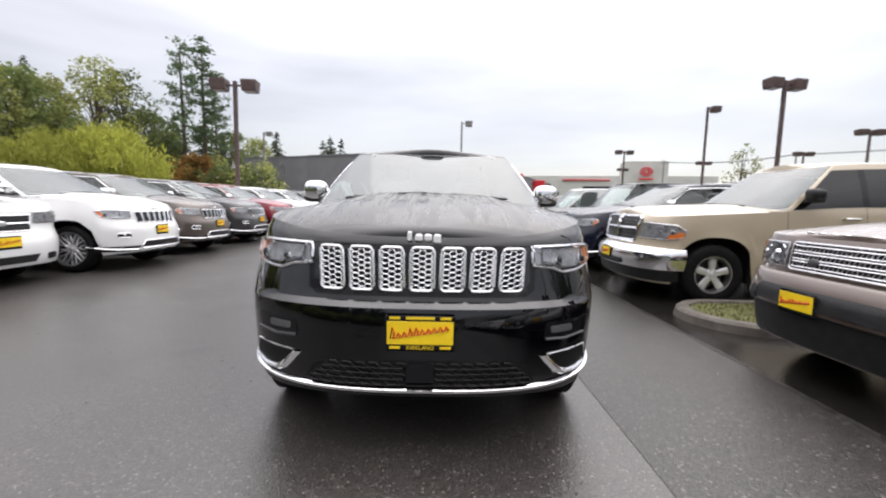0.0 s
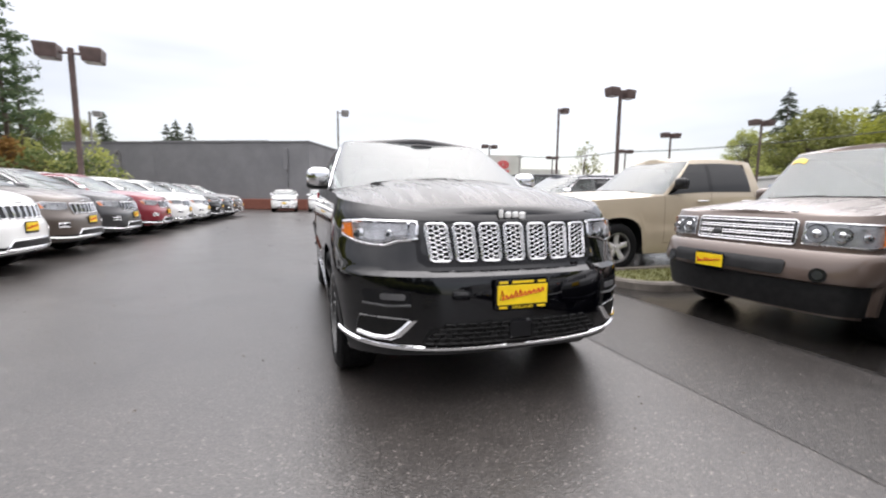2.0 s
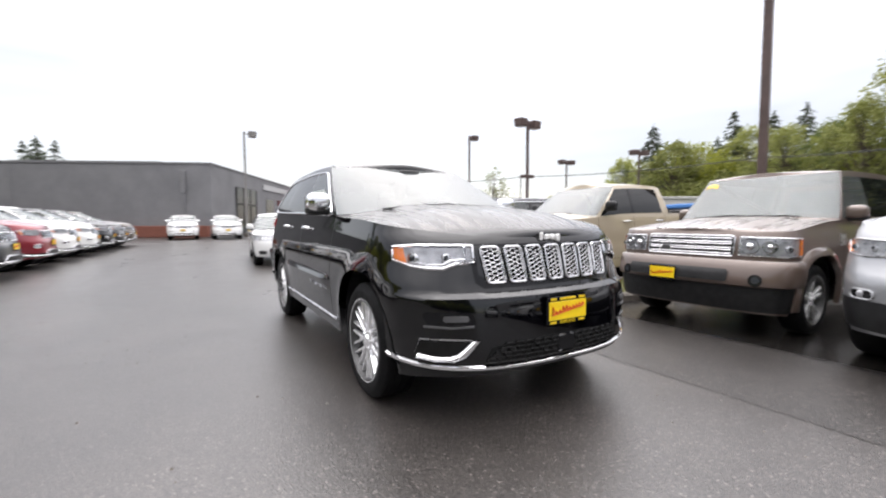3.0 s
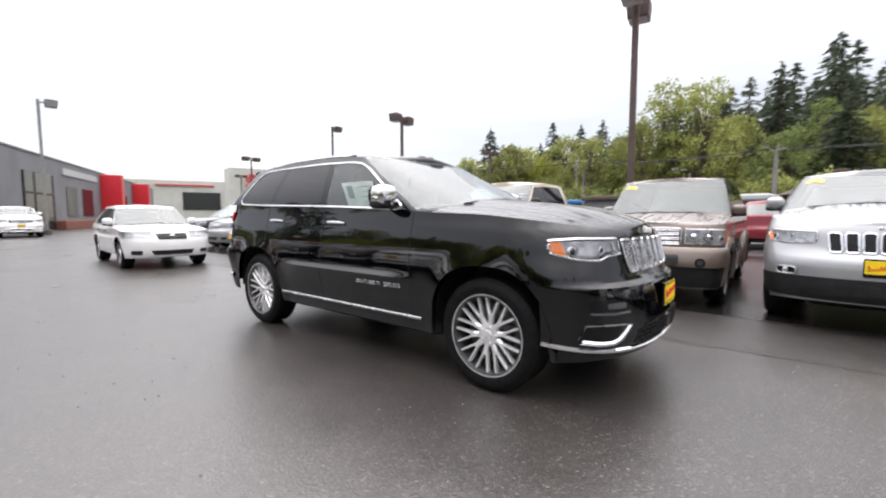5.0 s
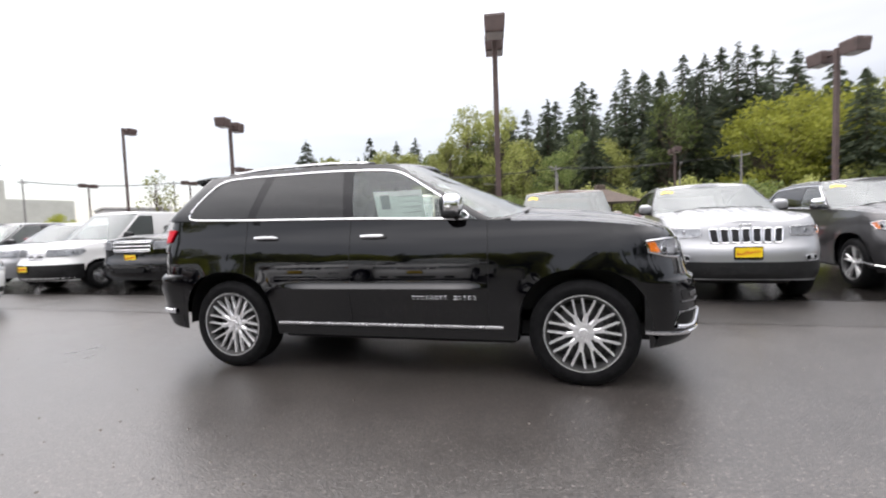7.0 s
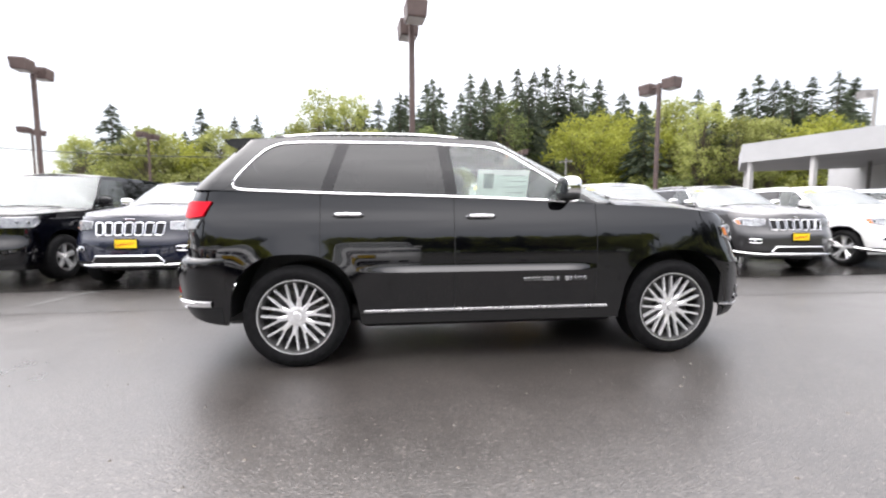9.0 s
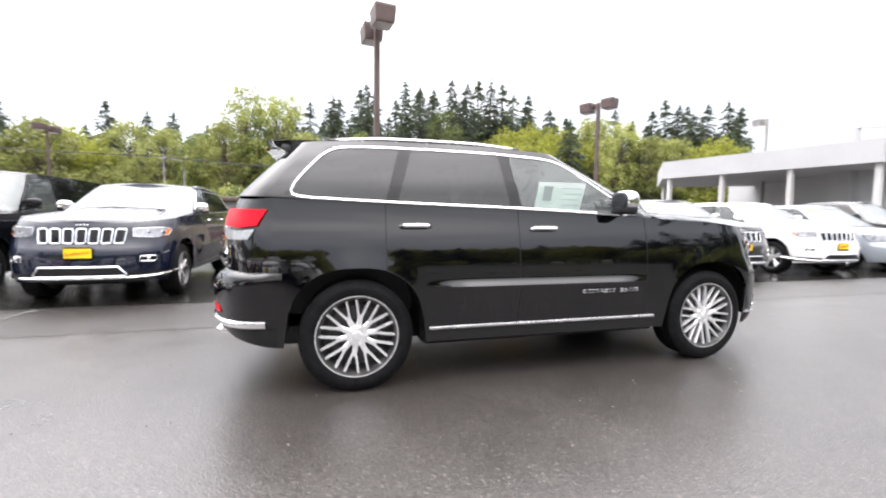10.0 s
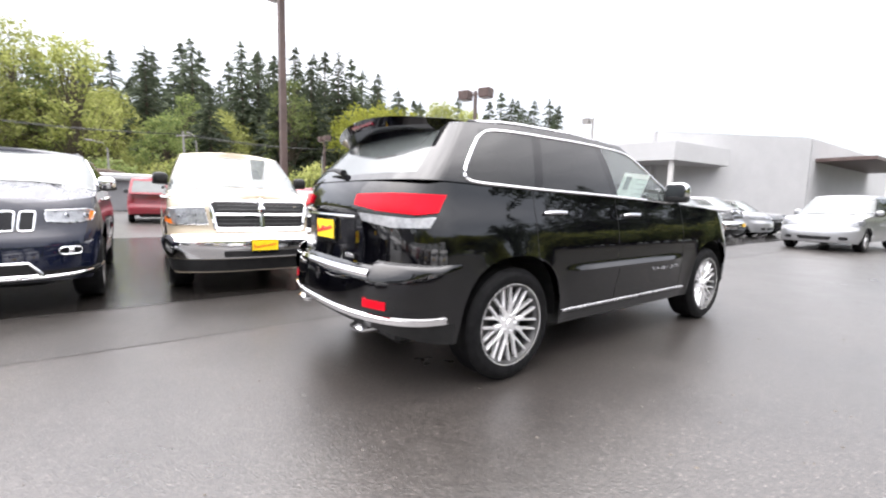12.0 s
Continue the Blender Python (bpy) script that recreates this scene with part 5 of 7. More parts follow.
def pickup_face(car, sh, s, hi):
    fn = lambda a, b, o: sh.O(sh.cx(a, b), b, o)
    poly = [(-0.565, 1.085), (-0.52, 1.115), (0.52, 1.115), (0.565, 1.085), (0.51, 0.80), (0.47, 0.78), (-0.47, 0.78), (-0.51, 0.80)]
    bm = bmesh.new()
    slab(bm, fn, poly, -0.03, 0.004)
    gr = part("grille_back", bm, M_PLASTIC, car)
    bm = bmesh.new()
    outline(bm, fn, poly, 0.012, 0.026, 0.05)
    tube(bm, [fn(-0.51 + 1.02 * k / 8, 0.955, 0.018) for k in range(9)], 0.022, 6)
    tube(bm, [fn(0, 0.80 + 0.33 * k / 6, 0.018) for k in range(7)], 0.032, 6)
    part("grille_cross", bm, M_CHROME, gr, "chrome crossed grille bars")
    bm = bmesh.new()
    for z in (0.85, 0.90, 1.02, 1.07):
        tube(bm, [fn(-0.49 + 0.98 * k / 8, z, 0.006) for k in range(9)], 0.004, 4)
    part("grille_mesh", bm, M_TRIMGREY, gr)
    bm = bmesh.new()
    blob(bm, fn(0, 1.0, 0.03), (0.05, 0.02, 0.06), 2.4, 14, 8)
    part("badge", bm, M_CHROME, gr)
    lamp_unit(car, sh, [(sh.cx(0.625, 1.0), 1.045), (sh.cx(0.585, 0.9), 0.845), (0.80, 0.835), (0.985, 0.865), (1.0, 0.955), (0.90, 1.02)], [(0.76, 0.843), (0.98, 0.868), (0.988, 0.935), (0.80, 0.908)], hi)
    bm = bmesh.new()
    cs = [k / 16 for k in range(-16, 17)]
    grid_faces(bm, [[bm.verts.new(sh.O(c, z, o)) for z, o in ((0.435, 0.0), (0.44, 0.018), (0.50, 0.040), (0.57, 0.060), (0.64, 0.062), (0.70, 0.040), (0.712, 0.02), (0.716, 0.0))] for c in cs])
    part("chrome_bumper", bm, M_CHROME, car, "polished chrome front bumper")
    bm = bmesh.new()
    slab(bm, fn, rounded(-0.44, 0.44, 0.462, 0.528, 0.02), 0.03, 0.058)
    part("bumper_slot", bm, M_PLASTIC, car)
    plate(car, front_pose(sh, 0.0, 0.575, 0.07))
    # dark strip put in for the shade of the open underside below the chrome
    nose_bits(car, sh, 0.3, 0.43, False)
    # bed rim and tailgate gap
    bm = bmesh.new()
    for sg in (1, -1):
        box(bm, sg * 0.90 - 0.06, sg * 0.90 + 0.06, 1.36, 2.98, 1.32, 1.375, 0.015)
    part("bed_rail", bm, M_PLASTIC, car)


def bar_face(bars, zlo, zhi, span, lampz, plate_z, low_top, bar_mat=None, badge=False):
    """A nose with level grille bars."""

    def make(car, sh, s, hi):
        fn = lambda a, b, o: sh.O(sh.cx(a, b), b, o)
        bm = bmesh.new()
        poly = [(-span, zhi), (span, zhi), (span * 0.9, zlo), (-span * 0.9, zlo)]
        slab(bm, fn, poly, -0.01, 0.004)
        gr = part("grille_back", bm, M_PLASTIC, car)
        bm = bmesh.new()
        outline(bm, fn, poly, 0.006, 0.009)
        part("grille_frame", bm, bar_mat or M_CHROME, gr)
        for k in range(bars):
            z = lerp(zlo, zhi, (k + 0.5) / bars)
            bm = bmesh.new()
            tube(bm, [fn(-span * 0.93 + 1.86 * span * q / 10, z, 0.008) for q in range(11)], 0.012 if bars < 5 else 0.007, 5, flat=0.8)
            part("grille_bar", bm, bar_mat or M_CHROME, gr)
        if badge:
            bm = bmesh.new()
            blob(bm, fn(0, (zlo + zhi) / 2, 0.016), (0.06, 0.015, 0.035), 2.2, 16, 8)
            part("badge", bm, M_SATIN, gr)
        lamp_unit(car, sh, [(sh.cx(span + 0.05, lampz), lampz + 0.085), (sh.cx(span + 0.03, lampz), lampz - 0.06), (0.85, lampz - 0.055), (1.0, lampz + 0.03), (0.96, lampz + 0.10)], None, hi)
        bm = bmesh.new()
        slab(bm, fn, [(-0.42, low_top), (0.42, low_top), (0.36, low_top - 0.10), (-0.36, low_top - 0.10)], -0.01, 0.006)
        part("air_intake", bm, M_PLASTIC, car)
        for sg in (1, -1):
            bm = bmesh.new()
            slab(bm, lambda a, b, o: sh.O(sg * sh.cx(a, b), b, o), rounded(0.56, 0.74, low_top - 0.09, low_top, 0.025), -0.02, 0.005)
            part("fog_pocket", bm, M_PLASTIC, car)
        if plate_z:
            plate(car, front_pose(sh, 0.0, plate_z, 0.012))

    return make


def van_face(car, sh, s, hi):
    nose_bits(car, sh, 0.3, 0.62, False)
    bar_face(2, 0.72, 0.86, 0.24, 0.86, 0.0, 0.50, badge=True)(car, sh, s, hi)
    plate(car, front_pose(sh, -0.25, 0.53, 0.012))

# ---- the black four-by-four in the middle of the lot ----
def main_face(car, sh, s, hi):
    fn = lambda a, b, o: sh.O(sh.cx(a, b), b, o)
    fnr = lambda a, b, o: sh.O(sh.cx(a, b, True), b, o)
    # nose band that carries the grille
    bm = bmesh.new()
    slab(bm, fn, [(-0.56, 1.026), (0.56, 1.026), (0.545, 0.815), (0.50, 0.785), (-0.50, 0.785), (-0.545, 0.815)], -0.01, 0.0018, 0.04)
    part("grille_panel", bm, M_GLOSSBLACK, car)
    seven_slots(car, sh, s, True, 0.812, 1.010, 0.515, True, M_SATIN)
    lamp_unit(car, sh, [(sh.cx(0.545, 0.96), 1.018), (sh.cx(0.54, 0.92), 0.930), (sh.cx(0.64, 0.9), 0.922), (sh.cx(0.70, 0.9), 0.897), (sh.cx(0.77, 0.9), 0.900), (sh.cfy(-1.99, 0.92), 0.912), (sh.cfy(-1.885, 0.94), 0.945), (sh.cfy(-1.865, 1.0), 1.012), (sh.cfy(-2.0, 1.0), 1.022)],
              [(sh.cfy(-1.965, 0.92), 0.922), (sh.cfy(-1.89, 0.94), 0.948), (sh.cfy(-1.872, 1.0), 1.006), (sh.cfy(-1.925, 1.0), 1.011)], True, True)
    for sg in (1, -1):
        # light guide inside the lamp
        bm = bmesh.new()
        tube(bm, [sh.O(sg * c, z, 0.010) for c, z in ((sh.cx(0.585, 0.95), 1.000), (sh.cx(0.585, 0.93), 0.945), (sh.cx(0.66, 0.92), 0.938), (sh.cx(0.70, 0.9), 0.915), (sh.cx(0.77, 0.9), 0.915), (sh.cfy(-1.99, 0.93), 0.93))], 0.010, 6)
        part("light_guide", bm, M_CHROME, car)
    # bonnet badge: four plain bright blocks
    bm = bmesh.new()
    for k, (w_, h_, dz) in enumerate(((0.022, 0.052, 0.006), (0.036, 0.036, 0.0), (0.036, 0.036, 0.0), (0.036, 0.046, -0.005))):
        x = -0.064 + 0.044 * k
        z = 1.060 + dz
        p = sh.P(sh.cx(x, 1.03), 1.03)
        box(bm, x - w_ / 2, x + w_ / 2, p.y - 0.012, p.y + 0.012, z - h_ / 2, z + h_ / 2, 0.007)
    part("badge", bm, M_WHITE, car, "small bright badge on the bonnet edge")
    # chrome strip and dark lower lip of the bumper
    cs = [k / 20 * 0.88 for k in range(-20, 21)]
    bm = bmesh.new()
    rows = [[bm.verts.new(sh.O(c, z + 0.055 * abs(c) ** 3, o)) for z, o in ((0.352, 0.002), (0.354, 0.014), (0.370, 0.016), (0.374, 0.002))] for c in cs]
    grid_faces(bm, rows)
    part("bumper_strip", bm, M_CHROME, car, "chrome strip along the lower front bumper")
    bm = bmesh.new()
    grid_faces(bm, [[bm.verts.new(sh.O(c, lerp(sh.low(abs(c)) + 0.006, 0.344 + 0.055 * abs(c) ** 3, q / 3), 0.003)) for q in range(4)] for c in cs])
    part("lower_lip", bm, M_PLASTIC, car)
    # lower intake with its mesh
    bm = bmesh.new()
    poly = [(-0.50, 0.475), (-0.16, 0.505), (0.16, 0.505), (0.50, 0.475), (0.54, 0.395), (-0.54, 0.395)]
    slab(bm, fn, poly, -0.012, 0.003, 0.05)
    intake = part("air_intake", bm, M_MESH, car)
    for sgn in (1, -1):
      bm = bmesh.new()
      for row in range(4):
        for k in range(0, 9):
            x = sgn * 0.062 * (k + (0.5 if row % 2 else 0))
            z = 0.405 + 0.025 * row
            if abs(x) < 0.50 - 0.02 * row and abs(x) > 0.085:
                tube(bm, [fn(x + 0.030 * math.cos(radians(60 * q)), z + 0.014 * math.sin(radians(60 * q)), 0.006) for q in range(6)], 0.004, 4, closed=True)
      part("intake_mesh", bm, M_MESH, intake)
    bm = bmesh.new()
    box(bm, -0.075, 0.075, sh.yf(0.43) - 0.012, sh.yf(0.43) + 0.03, 0.39, 0.505, 0.015)
    part("sensor_box", bm, M_GLOSSBLACK, intake)
    # bumper crease above the plate
    for sg in (1, -1):
        f2 = lambda a, b, o: sh.O(sg * sh.cx(a, b), b, o)
        pocket = [(0.60, 0.515), (0.835, 0.520), (0.85, 0.44), (0.825, 0.425), (0.675, 0.420)]
        bm = bmesh.new()
        slab(bm, f2, pocket, -0.03, 0.002, 0.03)
        pk = part("corner_intake", bm, M_MESH, car)
        # a broad bright blade: slanting inner arm and level foot
        inner, outer = [(0.605, 0.514), (0.640, 0.478), (0.678, 0.442), (0.715, 0.428), (0.770, 0.428), (0.838, 0.440)], [(0.562, 0.514), (0.602, 0.468), (0.640, 0.424), (0.690, 0.402), (0.770, 0.402), (0.846, 0.414)]
        bm = bmesh.new()
        grid_faces(bm, [[bm.verts.new(f2(lerp(q[0], r[0], u), lerp(q[1], r[1], u), o)) for u, o in ((0.0, -0.012), (0.04, 0.008), (0.35, 0.016), (0.75, 0.013), (0.98, 0.006), (1.0, 0.0))] for q, r in zip(inner, outer)])
        part("corner_blade", bm, M_CHROME, pk, "broad chrome blade round the corner intake")
        bm = bmesh.new()
        tube(bm, [f2(0.605, 0.517, 0.003), f2(0.72, 0.522, 0.003), f2(0.835, 0.522, 0.003), f2(0.852, 0.44, 0.003)], 0.004, 5)
        part("corner_rim", bm, M_SATIN, pk)
        # fog lamp in its slim pocket
        slim = rounded(0.60, 0.83, 0.600, 0.668, 0.02, -0.02)
        bm = bmesh.new()
        slab(bm, f2, slim, -0.02, 0.003, 0.04)
        fog = part("fog_lamp", bm, M_GLOSSBLACK, car)
        bm = bmesh.new()
        tube(bm, [f2(0.595, 0.592, 0.006), f2(0.70, 0.585, 0.006), f2(0.82, 0.592, 0.006)], 0.007, 5)
        slab(bm, f2, rounded(0.62, 0.74, 0.618, 0.650, 0.012), 0.0, 0.008, 0.03)
        part("fog_bar", bm, M_TRIMGREY, fog)
    plate(car, Matrix.Translation((0.0, sh.yf(0.64) - 0.022, 0.640)), True)
    # side: sill strip, door badge bars
    for sg in (1, -1):
        bm = bmesh.new()
        grid_faces(bm, [[bm.verts.new(sh.O(sg * sh.cy(y), z, o)) for z, o in ((0.401, 0.001), (0.403, 0.010), (0.415, 0.010), (0.419, 0.001))] for y in [lerp(-0.90, 0.97, k / 24) for k in range(25)]])
        part("sill_strip", bm, M_SATIN, car, "chrome strip along the sill")
        for k in range(14):
            if k != 5:
                yc = -0.70 + 0.036 * k
                bm = bmesh.new()
                tube(bm, [sh.O(sg * sh.cy(yc + dy), 0.635 + dz, 0.004) for dy, dz in ((0.011, 0.010), (-0.011, 0.010), (-0.011, -0.010), (0.011, -0.010))], 0.0022, 4)
                part("name_bar", bm, M_SATIN, car)
    rails(car, sh, M_SATIN)
    # roof spoiler with its stop lamp
    bm = bmesh.new()
    rows = []
    for k in range(-10, 11):
        u = k / 10
        x = 0.66 * u
        yb, ye = 1.74 - 0.10 * u * u, 2.105 - 0.11 * u * u
        z0 = 1.735 - 0.055 * u * u
        rows.append([bm.verts.new(p) for p in ((x, yb, z0 + 0.012), (x, (yb + ye) / 2, z0 + 0.014), (x, ye, z0 - 0.002), (x, ye - 0.022, z0 - 0.070 + 0.03 * u * u), (x * 0.98, yb + 0.20, z0 - 0.105))])
    for k in range(len(rows) - 1):
        for i in range(5):
            bm.faces.new((rows[k][i], rows[k][(i + 1) % 5], rows[k + 1][(i + 1) % 5], rows[k + 1][i]))
    bm.faces.new(rows[0][::-1])
    bm.faces.new(rows[-1])
    sp = part("roof_spoiler", bm, M_BLACK, car, sharp=25)
    bm = bmesh.new()
    box(bm, -0.16, 0.16, 2.070, 2.102, 1.682, 1.708, 0.006)
    part("stop_lamp", bm, M_REDDARK, sp, "dark red stop lamp")
    # tail lamps, wrapped round the corners
    for sg in (1, -1):
        f3 = lambda a, b, o: sh.O(sg * a, b, o)
        ci = sh.cx(0.40, 1.12, True)
        bm = bmesh.new()
        slab(bm, f3, [(2.05, 1.208), (2.5, 1.212), (ci, 1.204), (ci, 1.140), (2.6, 1.110), (2.30, 1.092), (2.12, 1.106)], -0.01, 0.016, 0.025, FINE)
        tail = part("tail_lamp", bm, M_REDLENS, car, "red wrap-round tail lamp")
        bm = bmesh.new()
        slab(bm, f3, [(2.14, 1.084), (2.35, 1.074), (ci - 0.04, 1.095), (ci - 0.06, 1.05), (2.5, 1.018), (2.2, 1.022)], -0.01, 0.012, 0.025, FINE)
        part("reverse_lamp", bm, M_LAMPBOWL, tail, "clear lower tail lamp")
        bm = bmesh.new()
        slab(bm, f3, [(sh.cx(0.76, 0.58, True), 0.600), (sh.cx(0.60, 0.58, True), 0.600), (sh.cx(0.60, 0.58, True), 0.548), (sh.cx(0.76, 0.58, True), 0.548)], -0.005, 0.008, 0.05)
        part("reflector", bm, M_REDLENS, car, "red bumper reflector")
        bm = bmesh.new()
        x = sg * 0.50
        box(bm, x - 0.085, x + 0.085, 2.15, 2.385, 0.366, 0.422, 0.022)
        tip = part("exhaust_tip", bm, M_CHROME, car, "flat chrome exhaust tip")
        bm = bmesh.new()
        box(bm, x - 0.068, x + 0.068, 2.34, 2.388, 0.378, 0.410, 0.014)
        part("exhaust_mouth", bm, M_MESH, tip)
        # ledge of the bumper round the corner
        bm = bmesh.new()
        cl = [1.992 + 0.62 * k / 20 for k in range(21)]
        grid_faces(bm, [[bm.verts.new(sh.O(sg * c, z - 0.02 * max(0.0, 2.35 - c), 0.0012 + o * min(1.0, (c - 1.992) * 9))) for z, o in ((0.822, 0.001), (0.812, 0.020), (0.800, 0.032), (0.770, 0.036), (0.700, 0.024), (0.620, 0.010), (0.56, 0.001))] for c in cl])
        part("bumper_ledge", bm, M_BLACK, car, sharp=50)
    bm = bmesh.new()
    cr = [2.05 + 0.95 * k / 14 for k in range(15)]
    for sg in (1, -1):
        grid_faces(bm, [[bm.verts.new(sh.O(sg * c, z, o)) for z, o in ((0.468, 0.002), (0.474, 0.016), (0.505, 0.018), (0.512, 0.002))] for c in cr])
    part("rear_bumper_strip", bm, M_CHROME, car, "chrome strip along the rear bumper")
    bm = bmesh.new()
    for sg in (1, -1):
        cl = [2.0 + 1.0 * k / 16 for k in range(17)]
        grid_faces(bm, [[bm.verts.new(sh.O(sg * c, lerp(min(0.458, sh.low(c) + 0.004), 0.462, q / 3), 0.003)) for q in range(4)] for c in cl])
    part("rear_lower_bumper", bm, M_PLASTIC, car)
    bm = bmesh.new()
    grid_faces(bm, [[bm.verts.new(fnr(x, z, o)) for z, o in ((0.722, 0.001), (0.735, 0.020), (0.752, 0.022), (0.768, 0.003))] for x in [-0.62 + 1.24 * k / 12 for k in range(13)]])
    part("load_sill", bm, M_CHROME, car, "chrome load sill")
    bm = bmesh.new()
    slab(bm, fnr, rounded(-0.40, 0.40, 0.86, 1.06, 0.03), -0.01, 0.003, 0.06)
    part("tailgate_recess", bm, M_GLOSSBLACK, car)
    bm = bmesh.new()
    tube(bm, [fnr(-0.42 + 0.84 * k / 8, 1.068, 0.012) for k in range(9)], 0.010, 6)
    part("tailgate_bar", bm, M_CHROME, car)
    rp = Matrix.Translation(sh.O(3.0, 0.965, 0.020)) @ Matrix.Rotation(math.pi, 4, "Z")
    plate(car, rp, False)
    for sg in (1, -1):
        bm = bmesh.new()
        for k in range(5):
            box(bm, sg * 0.36 - 0.05 + 0.025 * k - 0.009, sg * 0.36 - 0.05 + 0.025 * k + 0.009, sh.yr(0.82) + 0.001, sh.yr(0.82) + 0.008, 0.81, 0.835, 0.002)
        part("tailgate_badge", bm, M_SATIN, car)
    bm = bmesh.new()
    p0 = sh.G(3.0, 0.16)
    tube(bm, [p0 + Vector((-0.02, 0.03, 0)), p0 + Vector((0.16, 0.02, 0.03)), p0 + Vector((0.36, 0.0, 0.035))], [0.026, 0.014, 0.008], 6)
    part("rear_wiper", bm, M_PLASTIC, car)
    # cabin: seats, dash, wheel, price sheet in the front window
    for x in (-0.38, 0.38):
        bm = bmesh.new()
        blob(bm, (x, 0.28, 1.22), (0.24, 0.09, 0.26), 3.0, 18, 10, 0.25)
        blob(bm, (x, 0.34, 1.53), (0.13, 0.05, 0.09), 3.0, 16, 8, 0.2)
        part("front_seat", bm, M_CABIN, car)
        bm = bmesh.new()
        blob(bm, (x, 1.18, 1.24), (0.27, 0.09, 0.22), 3.0, 18, 10, 0.25)
        blob(bm, (x, 1.24, 1.48), (0.12, 0.05, 0.07), 3.0, 14, 8, 0.2)
        part("rear_seat", bm, M_CABIN, car)
    bm = bmesh.new()
    blob(bm, (0, -0.72, 1.19), (0.74, 0.24, 0.085), 3.2, 26, 10)
    part("dashboard", bm, M_CABIN, car)
    bm = bmesh.new()
    tube(bm, [(0.38 + 0.18 * math.cos(a), -0.36 + 0.07 * math.sin(a), 1.24 + 0.165 * math.sin(a)) for a in [2 * math.pi * k / 22 for k in range(22)]], 0.016, 6, closed=True)
    part("steering_wheel", bm, M_CABIN, car)
    bm = bmesh.new()
    blob(bm, (0, -0.26, 1.64), (0.11, 0.04, 0.03), 3.0, 16, 8)
    part("interior_mirror", bm, M_PLASTIC, car)
    sheet = new("price_sheet")
    sheet.parent = car
    sheet.matrix_local = Matrix.Translation((-0.815, -0.09, 1.345)) @ Matrix.Rotation(radians(-21), 4, "Y")
    bm = bmesh.new()
    box(bm, -0.001, 0.001, -0.20, 0.20, -0.115, 0.115)
    part("sheet_paper", bm, M_PAPER, sheet, "pale paper price sheet behind the glass", smooth=False)
    bm = bmesh.new()
    box(bm, -0.003, -0.0012, 0.075, 0.15, -0.03, 0.085)
    for k in range(4):
        box(bm, -0.003, -0.0012, -0.17, 0.0 - 0.03 * (k % 2), 0.07 - 0.045 * k, 0.074 - 0.045 * k)
    part("sheet_print", bm, M_INK, sheet, smooth=False)


build_car("suv", Matrix.Identity(4), "glossy black four-by-four with chrome trim standing on wet asphalt", "car", FOURBY, M_BLACK, "", True, main_face)

# ---- the rows of parked cars ----
def facing_west(x, y, turn=0.0):
    return pose(x, y, 0, 0, 0, -90 + turn)


def facing_east(x, y, turn=0.0):
    return pose(x, y, 0, 0, 0, 90 + turn)


FOURBY_ROW = dict(FOURBY, style="pair", rim=0.262, dome=0.015)
FOURBY_TOP = dict(FOURBY, dome=0.015)
old_face = lambda car, sh, s, hi: fourby_face(car, sh, s, hi, "old")
G_E, G_W = "cars in the east row", "cars in the west row"
sp = " parked nose-out on wet asphalt"
build_car("suv", facing_west(4.55, -3.86, -4), "silver four-by-four with a yellow plate" + sp, "car", dict(FOURBY_ROW, mirror_mat=None, trim_mat=M_PLASTIC, handle_mat=M_SILVER, sticker=True), M_SILVER, G_E, False, old_face)
build_car("suv", facing_west(4.835, -1.5, 0) @ Matrix.Scale(0.95, 4), "boxy bronze-brown off-roader with mesh grille" + sp, "car", dict(BOXSUV, sticker=True), M_BRONZE, G_E, False, boxsuv_face)
build_car("pickup_truck", facing_west(5.44, 2.04, -2), "tan crew-cab pickup with chrome bumper" + sp, "pickup truck", PICKUP_SPEC, M_TAN, G_E, False, pickup_face)
build_car("suv", facing_west(4.97, 4.68), "dark navy four-by-four with chrome lower grille" + sp, "car", FOURBY_ROW, M_NAVY, G_E, False, fourby_face)
bigsuv_face = bar_face(3, 0.86, 1.08, 0.52, 0.97, 0.72, 0.52)
build_car("suv", facing_west(5.3, 7.3), "large black sport utility, chrome grille," + sp, "car", BIGSUV, M_BLACK, G_E, False, bigsuv_face)
build_car("van", facing_west(5.0, 9.8), "white compact cargo van " + sp, "van", VAN, M_WHITE, G_E, False, van_face)
build_car("crossover", facing_west(5.3, 12.5), "silver small crossover" + sp, "car", dict(CROSS, mirror_mat=M_RED), M_SILVER, G_E, False, bar_face(3, 0.70, 0.86, 0.34, 0.84, 0.0, 0.45))
build_car("minivan", facing_west(5.6, 15.2), "charcoal minivan" + sp, "car", MINIVAN, M_CHAR, G_E, False, bar_face(3, 0.70, 0.88, 0.36, 0.84, 0.0, 0.45))
build_car("suv", facing_west(5.15, -6.7, -4), "charcoal four-by-four with bright roof rails" + sp, "car", dict(FOURBY_ROW, sticker=True), M_CHAR, G_E, False, fourby_face)
build_car("suv", facing_west(5.25, -9.6, -3), "white four-by-four with black lower bumper" + sp, "car", dict(FOURBY_ROW, mirror_mat=None, sticker=True), M_WHITE, G_E, False, fourby_face)
build_car("minivan", facing_west(5.5, -12.3, -2), "steel-blue minivan" + sp, "car", dict(MINIVAN, sticker=True), M_STEEL, G_E, False, bar_face(4, 0.68, 0.86, 0.36, 0.84, 0.55, 0.45))
build_car("pickup_truck", facing_west(6.1, -15.1, 2), "charcoal crew-cab pickup" + sp, "pickup truck", PICKUP_SPEC, M_CHAR, G_E, False, pickup_face)
